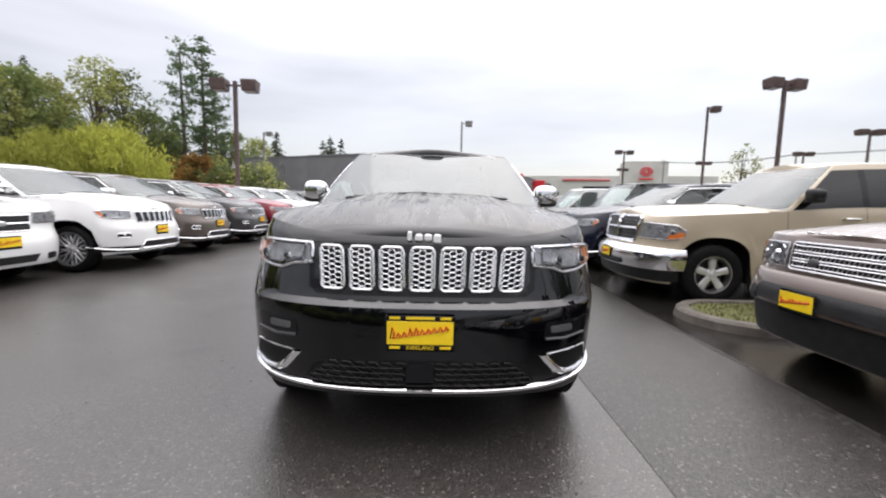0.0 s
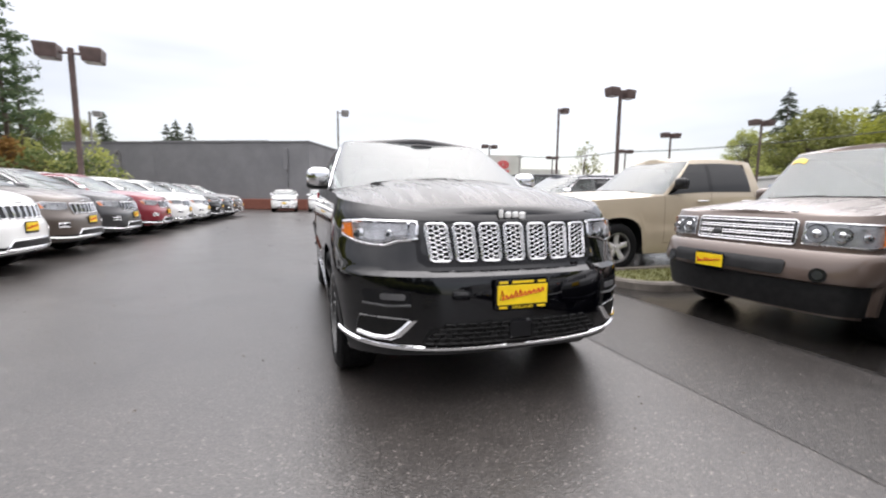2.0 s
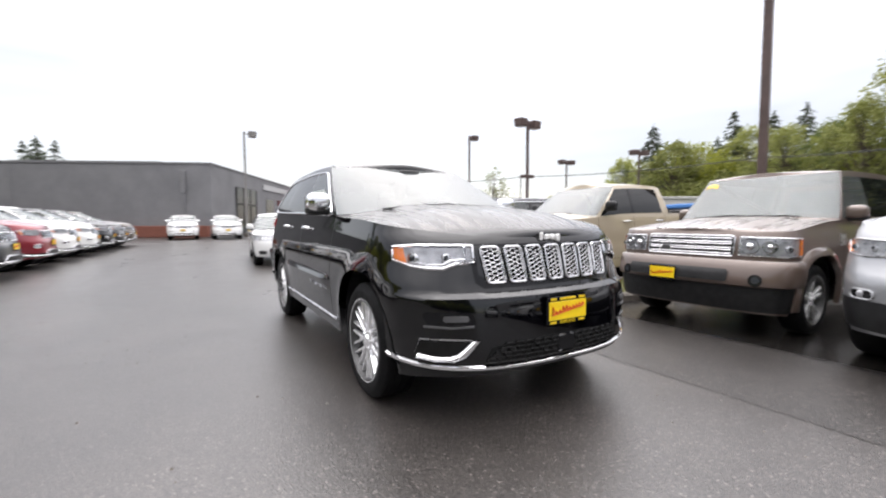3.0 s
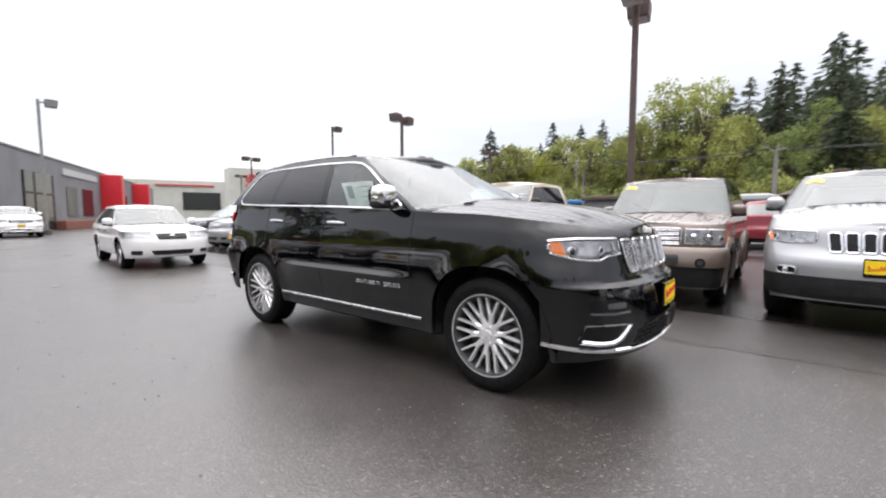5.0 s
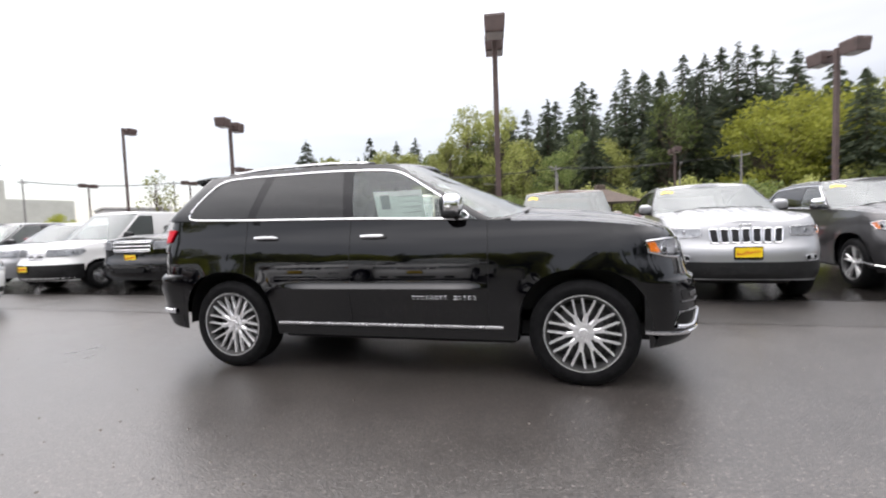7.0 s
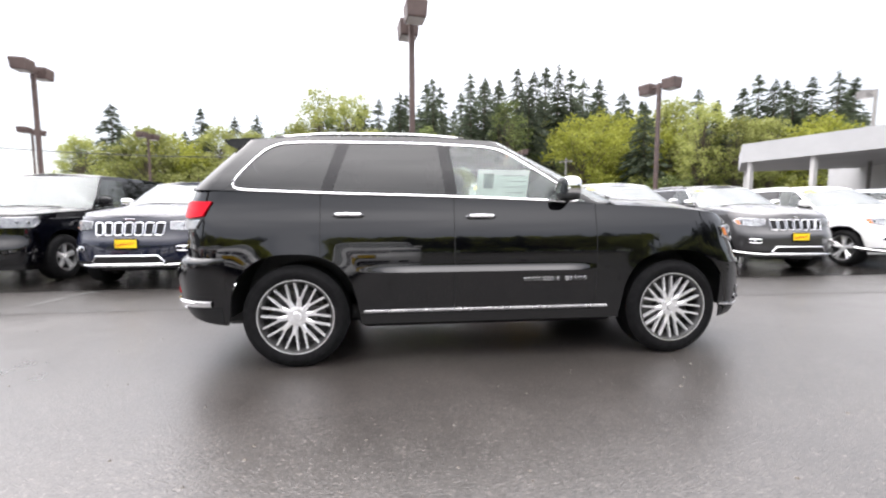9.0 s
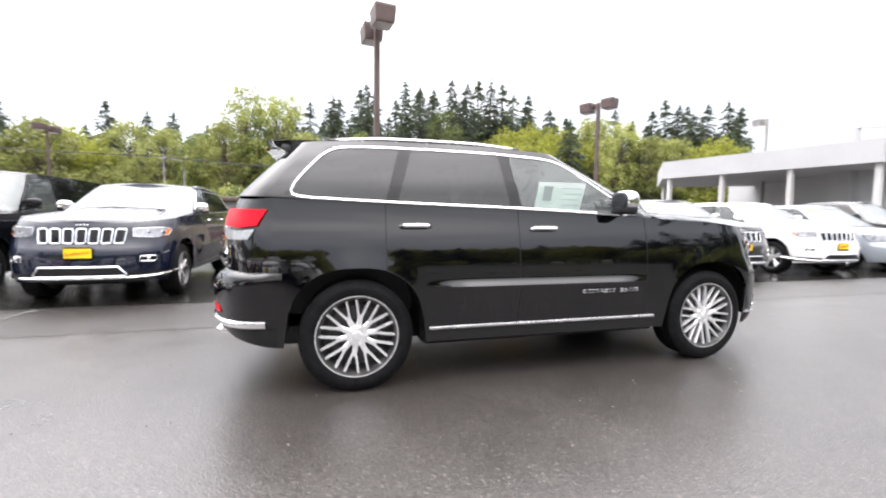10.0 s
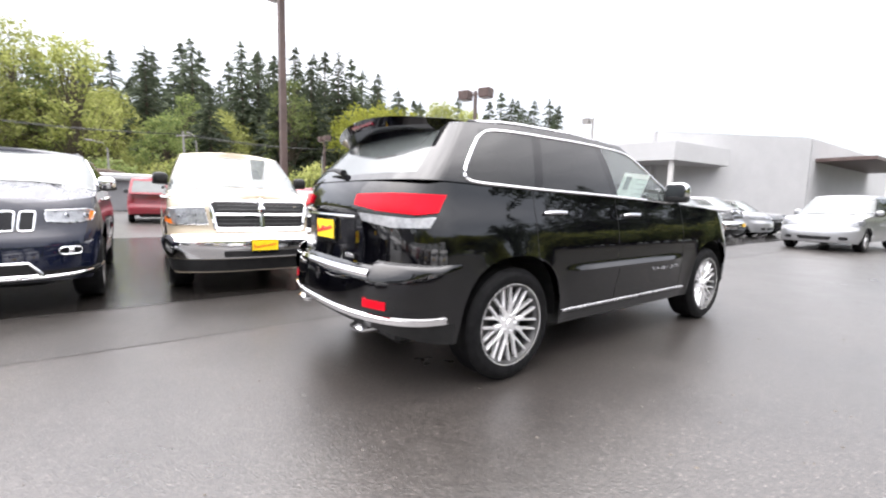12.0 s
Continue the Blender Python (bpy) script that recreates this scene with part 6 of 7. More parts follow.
build_car("minivan", facing_west(5.8, -18.2, 2), "silver minivan" + sp, "car", MINIVAN, M_SILVER, G_E, False, bar_face(4, 0.68, 0.86, 0.36, 0.84, 0.0, 0.45))
build_car("crossover", facing_west(5.6, -21.0, 2), "black crossover" + sp, "car", CROSS, M_BLACK, G_E, False, bar_face(3, 0.70, 0.86, 0.34, 0.84, 0.0, 0.45))
build_car("minivan", pose(0.6, -15.6, 0, 0, 0, 176), "silver minivan standing alone on the wet lot", "car", MINIVAN, M_SILVER, "", False, bar_face(5, 0.68, 0.84, 0.38, 0.82, 0.0, 0.45, badge=True))
build_car("hatchback", pose(0.47, 9.82, 0, 0, 0, -4), "white hatchback standing in the lane on wet asphalt", "car", HATCH, M_WHITE, "", False, bar_face(3, 0.66, 0.77, 0.30, 0.74, 0.0, 0.42, M_PLASTIC, badge=True))
# west row
dur_face = bar_face(1, 0.74, 0.95, 0.40, 0.90, 0.60, 0.42, badge=True)
build_car("suv", facing_east(-7.9, 1.25), "white sport utility with crossed black grille parked nose-out", "car", dict(BIGSUV, mirror_mat=None), M_WHITE, G_W, False, dur_face)
build_car("suv", facing_east(-7.25, 3.45), "white four-by-four, multi-spoke wheels," + sp, "car", FOURBY_TOP, M_WHITE, G_W, False, fourby_face)
build_car("suv", facing_east(-7.42, 5.8), "brown metallic four-by-four" + sp, "car", FOURBY_ROW, M_BROWN, G_W, False, fourby_face)
build_car("suv", facing_east(-7.5, 8.35), "charcoal four-by-four with black trim" + sp, "car", dict(FOURBY_ROW, mirror_mat=None), M_CHAR, G_W, False, fourby_face)
build_car("suv", facing_east(-7.42, 10.85), "dark red four-by-four" + sp, "car", FOURBY_ROW, M_RED, G_W, False, fourby_face)
for k, (mt, lb) in enumerate(((M_WHITE, "white"), (M_WHITE, "white"), (M_BLACK, "black"), (M_CHAR, "charcoal"), (M_BROWN, "brown"))):
    build_car("suv", facing_east(-7.35 + 0.14 * k, 13.25 + 2.45 * k), lb + " four-by-four" + sp, "car", FOURBY_ROW, mt, G_W, False, fourby_face)
# in front of the showroom, and further rows behind
build_car("suv", pose(-2.5, 32.4, 0, 0, 0, 0), "white four-by-four parked before the grey building", "car", FOURBY_ROW, M_WHITE, "", False, fourby_face)
build_car("suv", pose(0.25, 31.6, 0, 0, 0, 0), "white four-by-four parked before the grey building", "car", FOURBY_ROW, M_WHITE, "", False, fourby_face)
for k, (x, y, sp_, mt, lb, cat) in enumerate(((16.2, -2.6, CROSS, M_RED, "red crossover", "car"), (21.5, 2.6, BIGSUV, M_RED, "dark red sport utility", "car"), (15.2, 8.2, FOURBY_ROW, M_CHAR, "charcoal four-by-four", "car"), (15.2, 0.6, CROSS, M_BROWN, "brown crossover", "car"), (15.6, -8.4, MINIVAN, M_CHAR, "charcoal minivan", "car"), (15.4, 12.0, CROSS, M_WHITE, "white crossover", "car"), (15.4, 21.0, MINIVAN, M_CHAR, "charcoal minivan", "car"), (15.4, 24.0, CROSS, M_WHITE, "white crossover", "car"), (15.4, 27.0, CROSS, M_SILVER, "silver crossover", "car"))):
    build_car("parked_car", pose(x, y, 0, 0, 0, 90), lb + " in the far row of the lot", cat, sp_, mt, "cars in the far row", False, bar_face(3, 0.72, 0.88, 0.36, 0.84, 0.0, 0.45))

# ---- ground ----
def sheet(name, poly, z, mat, label, category, kind="structure"):
    ob = raw_part(name, [(x, y, z) for x, y in poly], [list(range(len(poly)))], mat)
    return tagged(ob, label, category, kind=kind)


def grid_sheet(name, x0, x1, y0, y1, z, step, mat, label, category):
    nx_, ny_ = max(1, int((x1 - x0) / step)), max(1, int((y1 - y0) / step))
    vs = [(x0 + (x1 - x0) * i / nx_, y0 + (y1 - y0) * j / ny_, z) for j in range(ny_ + 1) for i in range(nx_ + 1)]
    fs = [(j * (nx_ + 1) + i, j * (nx_ + 1) + i + 1, (j + 1) * (nx_ + 1) + i + 1, (j + 1) * (nx_ + 1) + i) for j in range(ny_) for i in range(nx_)]
    return tagged(raw_part(name, vs, fs, mat), label, category, kind="structure")


sheet("ground", [(-900, -900), (900, -900), (900, 900), (-900, 900)], -0.02, M_FIELD, "far grassy ground round the car lot", "ground")
grid_sheet("pavement", -60, 62, -70, 90, 0.0, 10, M_ASPHALT, "rain-wet dark grey asphalt of the car lot", "pavement")


grid_sheet("stall_pavement", 2.56, 11.5, -24, 20, 0.004, 4, M_STALL, "darker fresh asphalt of the parking stalls, rain-wet", "pavement")
grid_sheet("lane_strip", 1.11, 2.56, -24, 20, 0.003, 4, M_COARSE, "coarse worn asphalt strip beside the stalls, rain-wet", "pavement")


def ribbon(bm, pts, w, z):
    pts = [Vector((*p, z)) for p in pts]
    left, right = [], []
    for i, p in enumerate(pts):
        t = (pts[min(i + 1, len(pts) - 1)] - pts[max(i - 1, 0)]).normalized()
        n = Vector((-t.y, t.x, 0)) * w[i] / 2
        left.append(bm.verts.new(p + n))
        right.append(bm.verts.new(p - n))
    grid_faces(bm, [left, right])


def wavy(a, b, n, amp, w, seed):
    rnd = random.Random(seed)
    pts, ws_ = [], []
    for k in range(n + 1):
        t = k / n
        q = (lerp(a[0], b[0], t), lerp(a[1], b[1], t))
        ln = math.hypot(b[0] - a[0], b[1] - a[1])
        off = amp * rnd.uniform(-1, 1)
        pts.append((q[0] - off * (b[1] - a[1]) / ln, q[1] + off * (b[0] - a[0]) / ln))
        ws_.append(w * rnd.uniform(0.45, 1.3))
    return pts, ws_


for k, (a, b, n, amp, w) in enumerate((((2.56, -12), (2.53, -1.6), 60, 0.012, 0.03), ((2.53, -1.6), (2.57, 16), 90, 0.012, 0.03), ((-9, 17.5), (2, 16.2), 50, 0.05, 0.06), ((-3.2, 22.0), (0.6, 21.2), 20, 0.06, 0.09))):
    bm = bmesh.new()
    pts, ws_ = wavy(a, b, n, amp, w, 40 + k)
    ribbon(bm, pts, ws_, 0.0075)
    tagged(part("crack_seal", bm, M_SEAL, smooth=False), "thin dark sealed crack in the asphalt", "crack", kind="structure")
for k, (a, b) in enumerate((((1.55, 5.2), (2.5, 5.05)), ((1.3, 7.6), (2.5, 7.5)), ((-4.9, 2.9), (-9, 2.9)), ((-4.9, 8.0), (-9, 8.0)))):
    bm = bmesh.new()
    pts, ws_ = wavy(a, b, 14, 0.004, 0.10, 70 + k)
    ribbon(bm, pts, ws_, 0.0075)
    tagged(part("line_paint", bm, M_LINE, smooth=False), "worn pale parking line on the asphalt", "line", kind="structure")

# pebbles and leaf litter scattered on the wet asphalt
rnd = random.Random(5)
vs, fs = [], []
for _ in range(420):
    x, y = rnd.uniform(-4.5, 2.6), rnd.uniform(-4.2, 5.5)
    if abs(x) < 0.9 and abs(y) < 2.3:
        continue
    r = rnd.uniform(0.003, 0.009)
    b = len(vs)
    vs += [(x - r, y - r, 0.0), (x + r * 1.2, y - r * 0.7, 0.0), (x + r, y + r, 0.0), (x - r * 0.8, y + r * 0.9, 0.0), (x, y, r * 0.9)]
    fs += [(b, b + 1, b + 4), (b + 1, b + 2, b + 4), (b + 2, b + 3, b + 4), (b + 3, b, b + 4)]
tagged(raw_part("pebbles", vs, fs, M_CONC), "tiny pale pebbles on the asphalt", "pebbles", kind="stuff")

# ---- kerbed island with its grass ----
def island_ring(inset, n=14):
    x0, x1, y0, y1 = 2.80 + inset, 9.6 - inset, -0.30 + inset, 1.03 - inset
    r = (y1 - y0) / 2
    cy_ = (y0 + y1) / 2
    pts = [(x0 + r - r * math.cos(-math.pi / 2 + math.pi * k / n), cy_ + r * math.sin(-math.pi / 2 + math.pi * k / n)) for k in range(n + 1)]
    return pts + [(x1, y1), (x1, y0)]


bm = bmesh.new()
loops = [[bm.verts.new((x, y, z)) for x, y in island_ring(i)] for i, z in ((0.0, 0.0), (0.02, 0.085), (0.05, 0.11), (0.16, 0.11), (0.18, 0.07))]
for a, b in zip(loops, loops[1:]):
    for i in range(len(a)):
        bm.faces.new((a[i], a[(i + 1) % len(a)], b[(i + 1) % len(b)], b[i]))
kerb = tagged(part("kerb", bm, M_CONC), "weathered concrete kerb round a planted island", "kerb", kind="structure")
soil = raw_part("island_soil", [(x, y, 0.085) for x, y in island_ring(0.16)], [list(range(17))], M_GRASS)
tagged(soil, "mossy soil inside the kerbed island", "soil", kind="structure")
rnd = random.Random(8)
vs, fs = [], []
for _ in range(5200):
    x, y = rnd.uniform(3.0, 9.4), rnd.uniform(-0.14, 0.87)
    if x < 3.46 and (x - 3.46) ** 2 + (y - 0.365) ** 2 > 0.25:
        continue
    a, h = rnd.uniform(0, math.pi), rnd.uniform(0.012, 0.045)
    dx, dy = 0.007 * math.cos(a), 0.007 * math.sin(a)
    b = len(vs)
    vs += [(x - dx, y - dy, 0.082), (x + dx, y + dy, 0.082), (x + rnd.uniform(-0.03, 0.03), y + rnd.uniform(-0.03, 0.03), 0.085 + h)]
    fs.append((b, b + 1, b + 2))
tagged(raw_part("grass", vs, fs, M_LAWN), "short thin yellow-green grass on the island", "grass", kind="stuff")


# ---- lot lamps ----
def lot_lamp(x, y, h, turn, heads, grey=False, big=0.62):
    base = thing("lot_lamp", pose(x, y, 0, 0, 0, turn), "tall brown steel lot lamp with two box heads" if heads == 2 else "tall steel lot lamp with one flat head", "street lamp", "lot lamps")
    pm = M_POLEGREY if grey else M_POLE
    bm = bmesh.new()
    box(bm, -0.075, 0.075, -0.075, 0.075, 0.0, h - 0.05, 0.012)
    part("pole", bm, pm, base)
    bm = bmesh.new()
    tube(bm, [(0, 0, 0), (0, 0, 0.30), (0, 0, 0.32)], [0.26, 0.26, 0.22], 16)
    part("footing", bm, M_CONC, base)
    for k in range(heads):
        sg = (1, -1)[k] if heads == 2 else 1
        bm = bmesh.new()
        tube(bm, [(0, 0, h - 0.22), (sg * 0.34, 0, h - 0.22)], 0.045, 8)
        part("arm", bm, pm, base)
        bm = bmesh.new()
        x0 = sg * 0.30
        rings = []
        for z, q in ((h - 0.46, 0.86), (h - 0.42, 0.90), (h - 0.06, 1.0), (h, 0.96)):
            rings.append([bm.verts.new((x0 + sg * (big * (0.5 + 0.5 * ax * q)), ay * big * 0.46 * q, z)) for ax, ay in ((-1, -1), (1, -1), (1, 1), (-1, 1))])
        for a, b in zip(rings, rings[1:]):
            for i in range(4):
                bm.faces.new((a[i], a[(i + 1) % 4], b[(i + 1) % 4], b[i]))
        bm.faces.new(rings[0][::-1])
        bm.faces.new(rings[-1])
        head = part("lamp_head", bm, pm, base, smooth=False)
        bm = bmesh.new()
        box(bm, x0 + sg * big * 0.5 - big * 0.38, x0 + sg * big * 0.5 + big * 0.38, -big * 0.36, big * 0.36, h - 0.475, h - 0.463, 0.003)
        part("diffuser", bm, M_LAMPGLASS, head)
    return base


lot_lamp(8.53, 0.23, 6.78, 8, 2)
lot_lamp(-8.48, 13.93, 6.15, 5, 2)
lot_lamp(15.7, 15.55, 7.25, 8, 2)
lot_lamp(14.6, -11.3, 7.05, 20, 2)
lot_lamp(20.57, 29.0, 9.2, 0, 1)
lot_lamp(1.91, 33.8, 8.55, 0, 1, True)
lot_lamp(19.55, -28.7, 8.7, 0, 1, True)
lot_lamp(-19.3, 43.2, 8.7, 0, 1, True)
lot_lamp(34.6, 30.2, 8.0, -4, 2, big=0.72)
lot_lamp(21.6, 45.9, 8.0, 0, 2, big=0.72)
lot_lamp(40.8, 43.6, 8.0, -6, 2, big=0.72)
lot_lamp(35.8, 22.0, 8.0, -10, 2, big=0.72)
lot_lamp(36.8, 55.2, 8.0, 0, 2, big=0.72)
lot_lamp(38, -12, 7.3, 4, 2)
lot_lamp(31, 68, 8.0, 4, 2)


# ---- utility poles and wires ----
def utility_pole(x, y, h):
    base = thing("utility_pole", pose(x, y, 0, 0, 0, 35), "weathered wooden utility pole with a crossarm", "utility pole", "utility poles")
    bm = bmesh.new()
    tube(bm, [(0, 0, 0), (0, 0, h)], [0.15, 0.10], 10)
    part("pole", bm, M_POLEGREY, base)
    bm = bmesh.new()
    box(bm, -1.1, 1.1, -0.06, 0.06, h - 0.6, h - 0.48, 0.01)
    for q in (-1.0, -0.5, 0.5, 1.0):
        tube(bm, [(q, 0, h - 0.48), (q, 0, h - 0.33)], 0.035, 6)
    part("crossarm", bm, M_POLEGREY, base)
    return base


UP = [(40, 72, 10.0), (52, 58, 10.0), (60, 22, 9.4), (58, -2, 9.0), (56, -24, 9.0)]
for x, y, h in UP:
    utility_pole(x, y, h)
for (x0, y0, h0), (x1, y1, h1) in zip(UP, UP[1:]):
    for q in (-0.8, 0.0, 0.8):
        bm = bmesh.new()
        tube(bm, [(lerp(x0, x1, t) + q * 0.6, lerp(y0, y1, t) + q * 0.6, lerp(h0, h1, t) - 0.35 - 2.2 * t * (1 - t)) for t in [k / 10 for k in range(11)]], 0.022, 4)
        tagged(part("wire", bm, M_PLASTIC), "thin dark overhead wire between poles", "wire", "overhead wires")


def street_light(x, y, h, turn):
    base = thing("street_light", pose(x, y, 0, 0, 0, turn), "slim grey street light with a curved arm", "street light", "street lights")
    bm = bmesh.new()
    tube(bm, [(0, 0, 0), (0, 0, h * 0.9), (0.3, 0, h * 0.98), (1.2, 0, h)], [0.10, 0.07, 0.05, 0.045], 8)
    part("pole", bm, M_POLEGREY, base)
    bm = bmesh.new()
    blob(bm, (1.5, 0, h), (0.34, 0.14, 0.07), 2.6, 14, 8)
    part("lamp_head", bm, M_POLEGREY, base)


for x, y, h, t in ((46, -2, 7.2, 150), (48, 5, 6.0, 120), (44, -14, 6.5, 170), (47, 16, 7.0, 160)):
    street_light(x, y, h, t)


# ---- buildings ----
def wall_box(name, pts, h, mat, parent, thick=0.3):
    """A wall of some thickness along a line of points."""
    bm = bmesh.new()
    for a, b in zip(pts, pts[1:]):
        d = Vector((b[0] - a[0], b[1] - a[1], 0)).normalized()
        n = Vector((-d.y, d.x, 0)) * thick
        A, B = Vector((*a, 0)), Vector((*b, 0))
        q = [bm.verts.new(p) for p in (A, B, B + n, A + n)]
        t = [bm.verts.new(p + Vector((0, 0, h))) for p in (A, B, B + n, A + n)]
        bm.faces.new(q[::-1])
        bm.faces.new(t)
        for i in range(4):
            bm.faces.new((q[i], q[(i + 1) % 4], t[(i + 1) % 4], t[i]))
    return part(name, bm, mat, parent, smooth=False)


def oriented_box(name, a, b, depth, z0, z1, mat, parent, out=0.0, bevel=0.0):
    """A box along a facade line from a to b, standing out from it to the right of the line."""
    a, b = Vector((*a, 0)), Vector((*b, 0))
    ln = (b - a).length
    d = (b - a).normalized()
    bm = bmesh.new()
    box(bm, 0, ln, -out - depth, -out, z0, z1, bevel)
    ob = part(name, bm, mat, parent, smooth=False)
    ob.matrix_local = Matrix.Translation(a) @ Matrix.Rotation(math.atan2(d.y, d.x), 4, "Z")
    return ob


showroom = thing("showroom", Matrix.Identity(4), "long low grey stucco dealer building with red entrance pylons", "building")
H_W = 6.05
A, B, C, D = (-22.8, 46.0), (-0.5, 36.0), (23.8, 86.5), (1.5, 96.5)
wall_box("wall", [A, B], H_W, M_WALLGREY, showroom, 0.4)
wall_box("wall", [B, C], H_W, M_WALLGREY, showroom, 0.4)
wall_box("wall", [C, D, A], H_W, M_WALLGREY, showroom, 0.4)
bm = bmesh.new()
bm.faces.new([bm.verts.new((x, y, H_W - 0.25)) for x, y in (A, B, C, D)])
part("roof", bm, M_ROOF, showroom, smooth=False)


def along(p, q, t):
    """A point t metres along the line from p to q."""
    ln = math.hypot(q[0] - p[0], q[1] - p[1])
    return (p[0] + (q[0] - p[0]) * t / ln, p[1] + (q[1] - p[1]) * t / ln)


def on_side(t):
    return along(A, B, t)


def on_front(t):
    return along(B, C, t)


oriented_box("coping", A, B, 0.08, H_W - 0.02, H_W + 0.10, M_WALLGREY, showroom, -0.02)
oriented_box("coping", B, C, 0.08, H_W - 0.02, H_W + 0.10, M_WALLGREY, showroom, -0.02)
oriented_box("roof_step", on_side(9.4), on_side(20.6), 0.06, H_W, H_W + 0.16, M_WALLGREY, showroom, -0.1)
oriented_box("wall_joint", on_side(9.4), on_side(9.55), 0.03, 0.8, H_W - 0.02, M_WALLGREY, showroom, 0.003)
oriented_box("downpipe", on_side(22.2), on_side(22.42), 0.14, 0.3, 3.6, M_WALLGREY, showroom, 0.004, 0.03)
oriented_box("rain_head", on_side(22.1), on_side(22.52), 0.22, 3.6, 5.5, M_WALLGREY, showroom, 0.004, 0.05)
oriented_box("downpipe", on_side(5.95), on_side(6.1), 0.14, 0.3, 5.1, M_POLEGREY, showroom, 0.004, 0.03)
oriented_box("wall_light", on_side(5.65), on_side(5.95), 0.2, 5.1, 5.35, M_POLEGREY, showroom, 0.004, 0.03)
oriented_box("brick_base", A, on_side(24.3), 0.5, 0.0, 0.95, M_BRICKRED, showroom, 0.01, 0.04)
# a tall dark entrance, shop windows, a pale name board and red pylons along the front
oriented_box("entrance_recess", on_front(5.0), on_front(10.4), 0.06, 0.0, 4.6, M_DARKGLASS, showroom, 0.01)
for t in (5.0, 6.8, 8.6, 10.3):
    oriented_box("mullion", on_front(t), on_front(t + 0.12), 0.10, 0.0, 4.6, M_PLASTIC, showroom, 0.012)
oriented_box("transom", on_front(5.0), on_front(10.4), 0.11, 2.9, 3.05, M_PLASTIC, showroom, 0.012)
for t0, t1 in ((13.6, 16.2), (17.8, 21.0), (31.0, 36.0), (44.0, 52.0)):
    oriented_box("shop_window", on_front(t0), on_front(t1), 0.06, 1.2, 3.9, M_DARKGLASS, showroom, 0.01)
for t0 in (24.0, 39.5):
    oriented_box("red_pylon", on_front(t0), on_front(t0 + 1.2), 2.0, 0.0, 5.9, M_REDPANEL, showroom, 0.01, 0.05)
oriented_box("name_board", on_front(12.8), on_front(22.6), 0.08, 4.9, 5.5, M_WALLLIGHT, showroom, 0.01)
oriented_box("brick_base", on_front(10.6), on_front(50), 0.7, 0.0, 0.8, M_BRICKRED, showroom, 0.02, 0.04)

FAR = Matrix.Translation((-2.5, 0, 0)) @ Matrix.Rotation(radians(4.2), 4, "Z") @ Matrix.Scale(2.1, 4) @ Matrix.Translation((2.5, 0, 0))
dealer = thing("far_dealer_building", FAR, "distant white flat-roofed dealer building with a sign block", "building")
wall_box("wall", [(24, 92), (43, 84), (60, 78), (64, 96), (30, 112), (24, 92)], 7.4, M_WALLWHITE, dealer, 0.4)
oriented_box("upper_band", (32, 88.6), (41, 84.9), 0.3, 6.4, 6.62, M_REDPANEL, dealer, 0.02)
oriented_box("window_band", (25, 91.6), (31.5, 88.9), 0.2, 1.6, 4.0, M_DARKGLASS, dealer, 0.02)
oriented_box("window_band", (36, 87.0), (42, 84.5), 0.2, 1.8, 5.2, M_DARKGLASS, dealer, 0.02)
oriented_box("sign_block", (39.5, 78.0), (46.5, 75.5), 5.0, 0.0, 9.2, M_WALLWHITE, dealer, 0.0)
oriented_box("entrance", (47, 82.2), (50, 81.2), 2.0, 0.0, 5.0, M_LAMPGLASS, dealer, 0.5)
ring = bmesh.new()
cx0 = Vector((41.1, 71.4, 7.3))
for rx, rz in ((1.05, 0.70), (0.40, 0.70), (0.8, 0.3)):
    tube(ring, [cx0 + Vector((rx * math.cos(a) * 0.94, -rx * math.cos(a) * 0.335, rz * math.sin(a))) for a in [2 * math.pi * k / 24 for k in range(24)]], 0.12, 5, closed=True)
tube(ring, [cx0 + Vector((-1.2 * 0.94, 1.2 * 0.335, -1.3)), cx0 + Vector((1.2 * 0.94, -1.2 * 0.335, -1.3))], 0.2, 6)
part("sign_mark", ring, M_REDPANEL, dealer, "plain red ring mark on the sign block")
for k, (x, y, w_, h_) in enumerate(((62, 60, 16, 5.0), (70, 40, 14, 4.6), (58, 74, 10, 6.0))):
    sh_ = thing("far_shop", pose(x, y, 0, 0, 0, 60), "distant pale low commercial building", "building", "far shops")
    bm = bmesh.new()
    box(bm, -w_ / 2, w_ / 2, -5, 5, 0, h_, 0.1)
    part("wall", bm, M_WALLWHITE, sh_, smooth=False)
    bm = bmesh.new()
    box(bm, -w_ / 2 - 0.2, w_ / 2 + 0.2, -5.2, 5.2, h_, h_ + 0.4, 0.05)
    part("roof", bm, M_ROOF, sh_, smooth=False)

# service building with a deep canopy round its corner
service = thing("service_building", Matrix.Identity(4), "light grey block service building with a deep flat canopy", "building")
wall_box("wall", [(27.1, -34.8), (13.3, -27.5), (7.1, -37.8), (6.2, -62), (36, -62), (27.1, -34.8)], 6.6, M_WALLLIGHT, service, -0.3)
bm = bmesh.new()
bm.faces.new([bm.verts.new((x, y, 6.55)) for x, y in ((27.1, -34.8), (13.3, -27.5), (7.1, -37.8), (6.2, -62), (36, -62))])
part("roof", bm, M_ROOF, service, smooth=False)
for a, b in (((13.3, -27.5), (27.1, -34.8)), ((7.1, -37.8), (13.3, -27.5)), ((6.2, -62), (7.1, -37.8))):
    oriented_box("coping", a, b, 0.12, 6.5, 6.68, M_WALLGREY, service, -0.04)
bm = bmesh.new()
can = [(10.45, -24.4), (21.0, -21.2), (26.7, -26.0), (23, -32.5), (13.35, -27.55), (10.85, -31.7), (9.75, -31.0)]
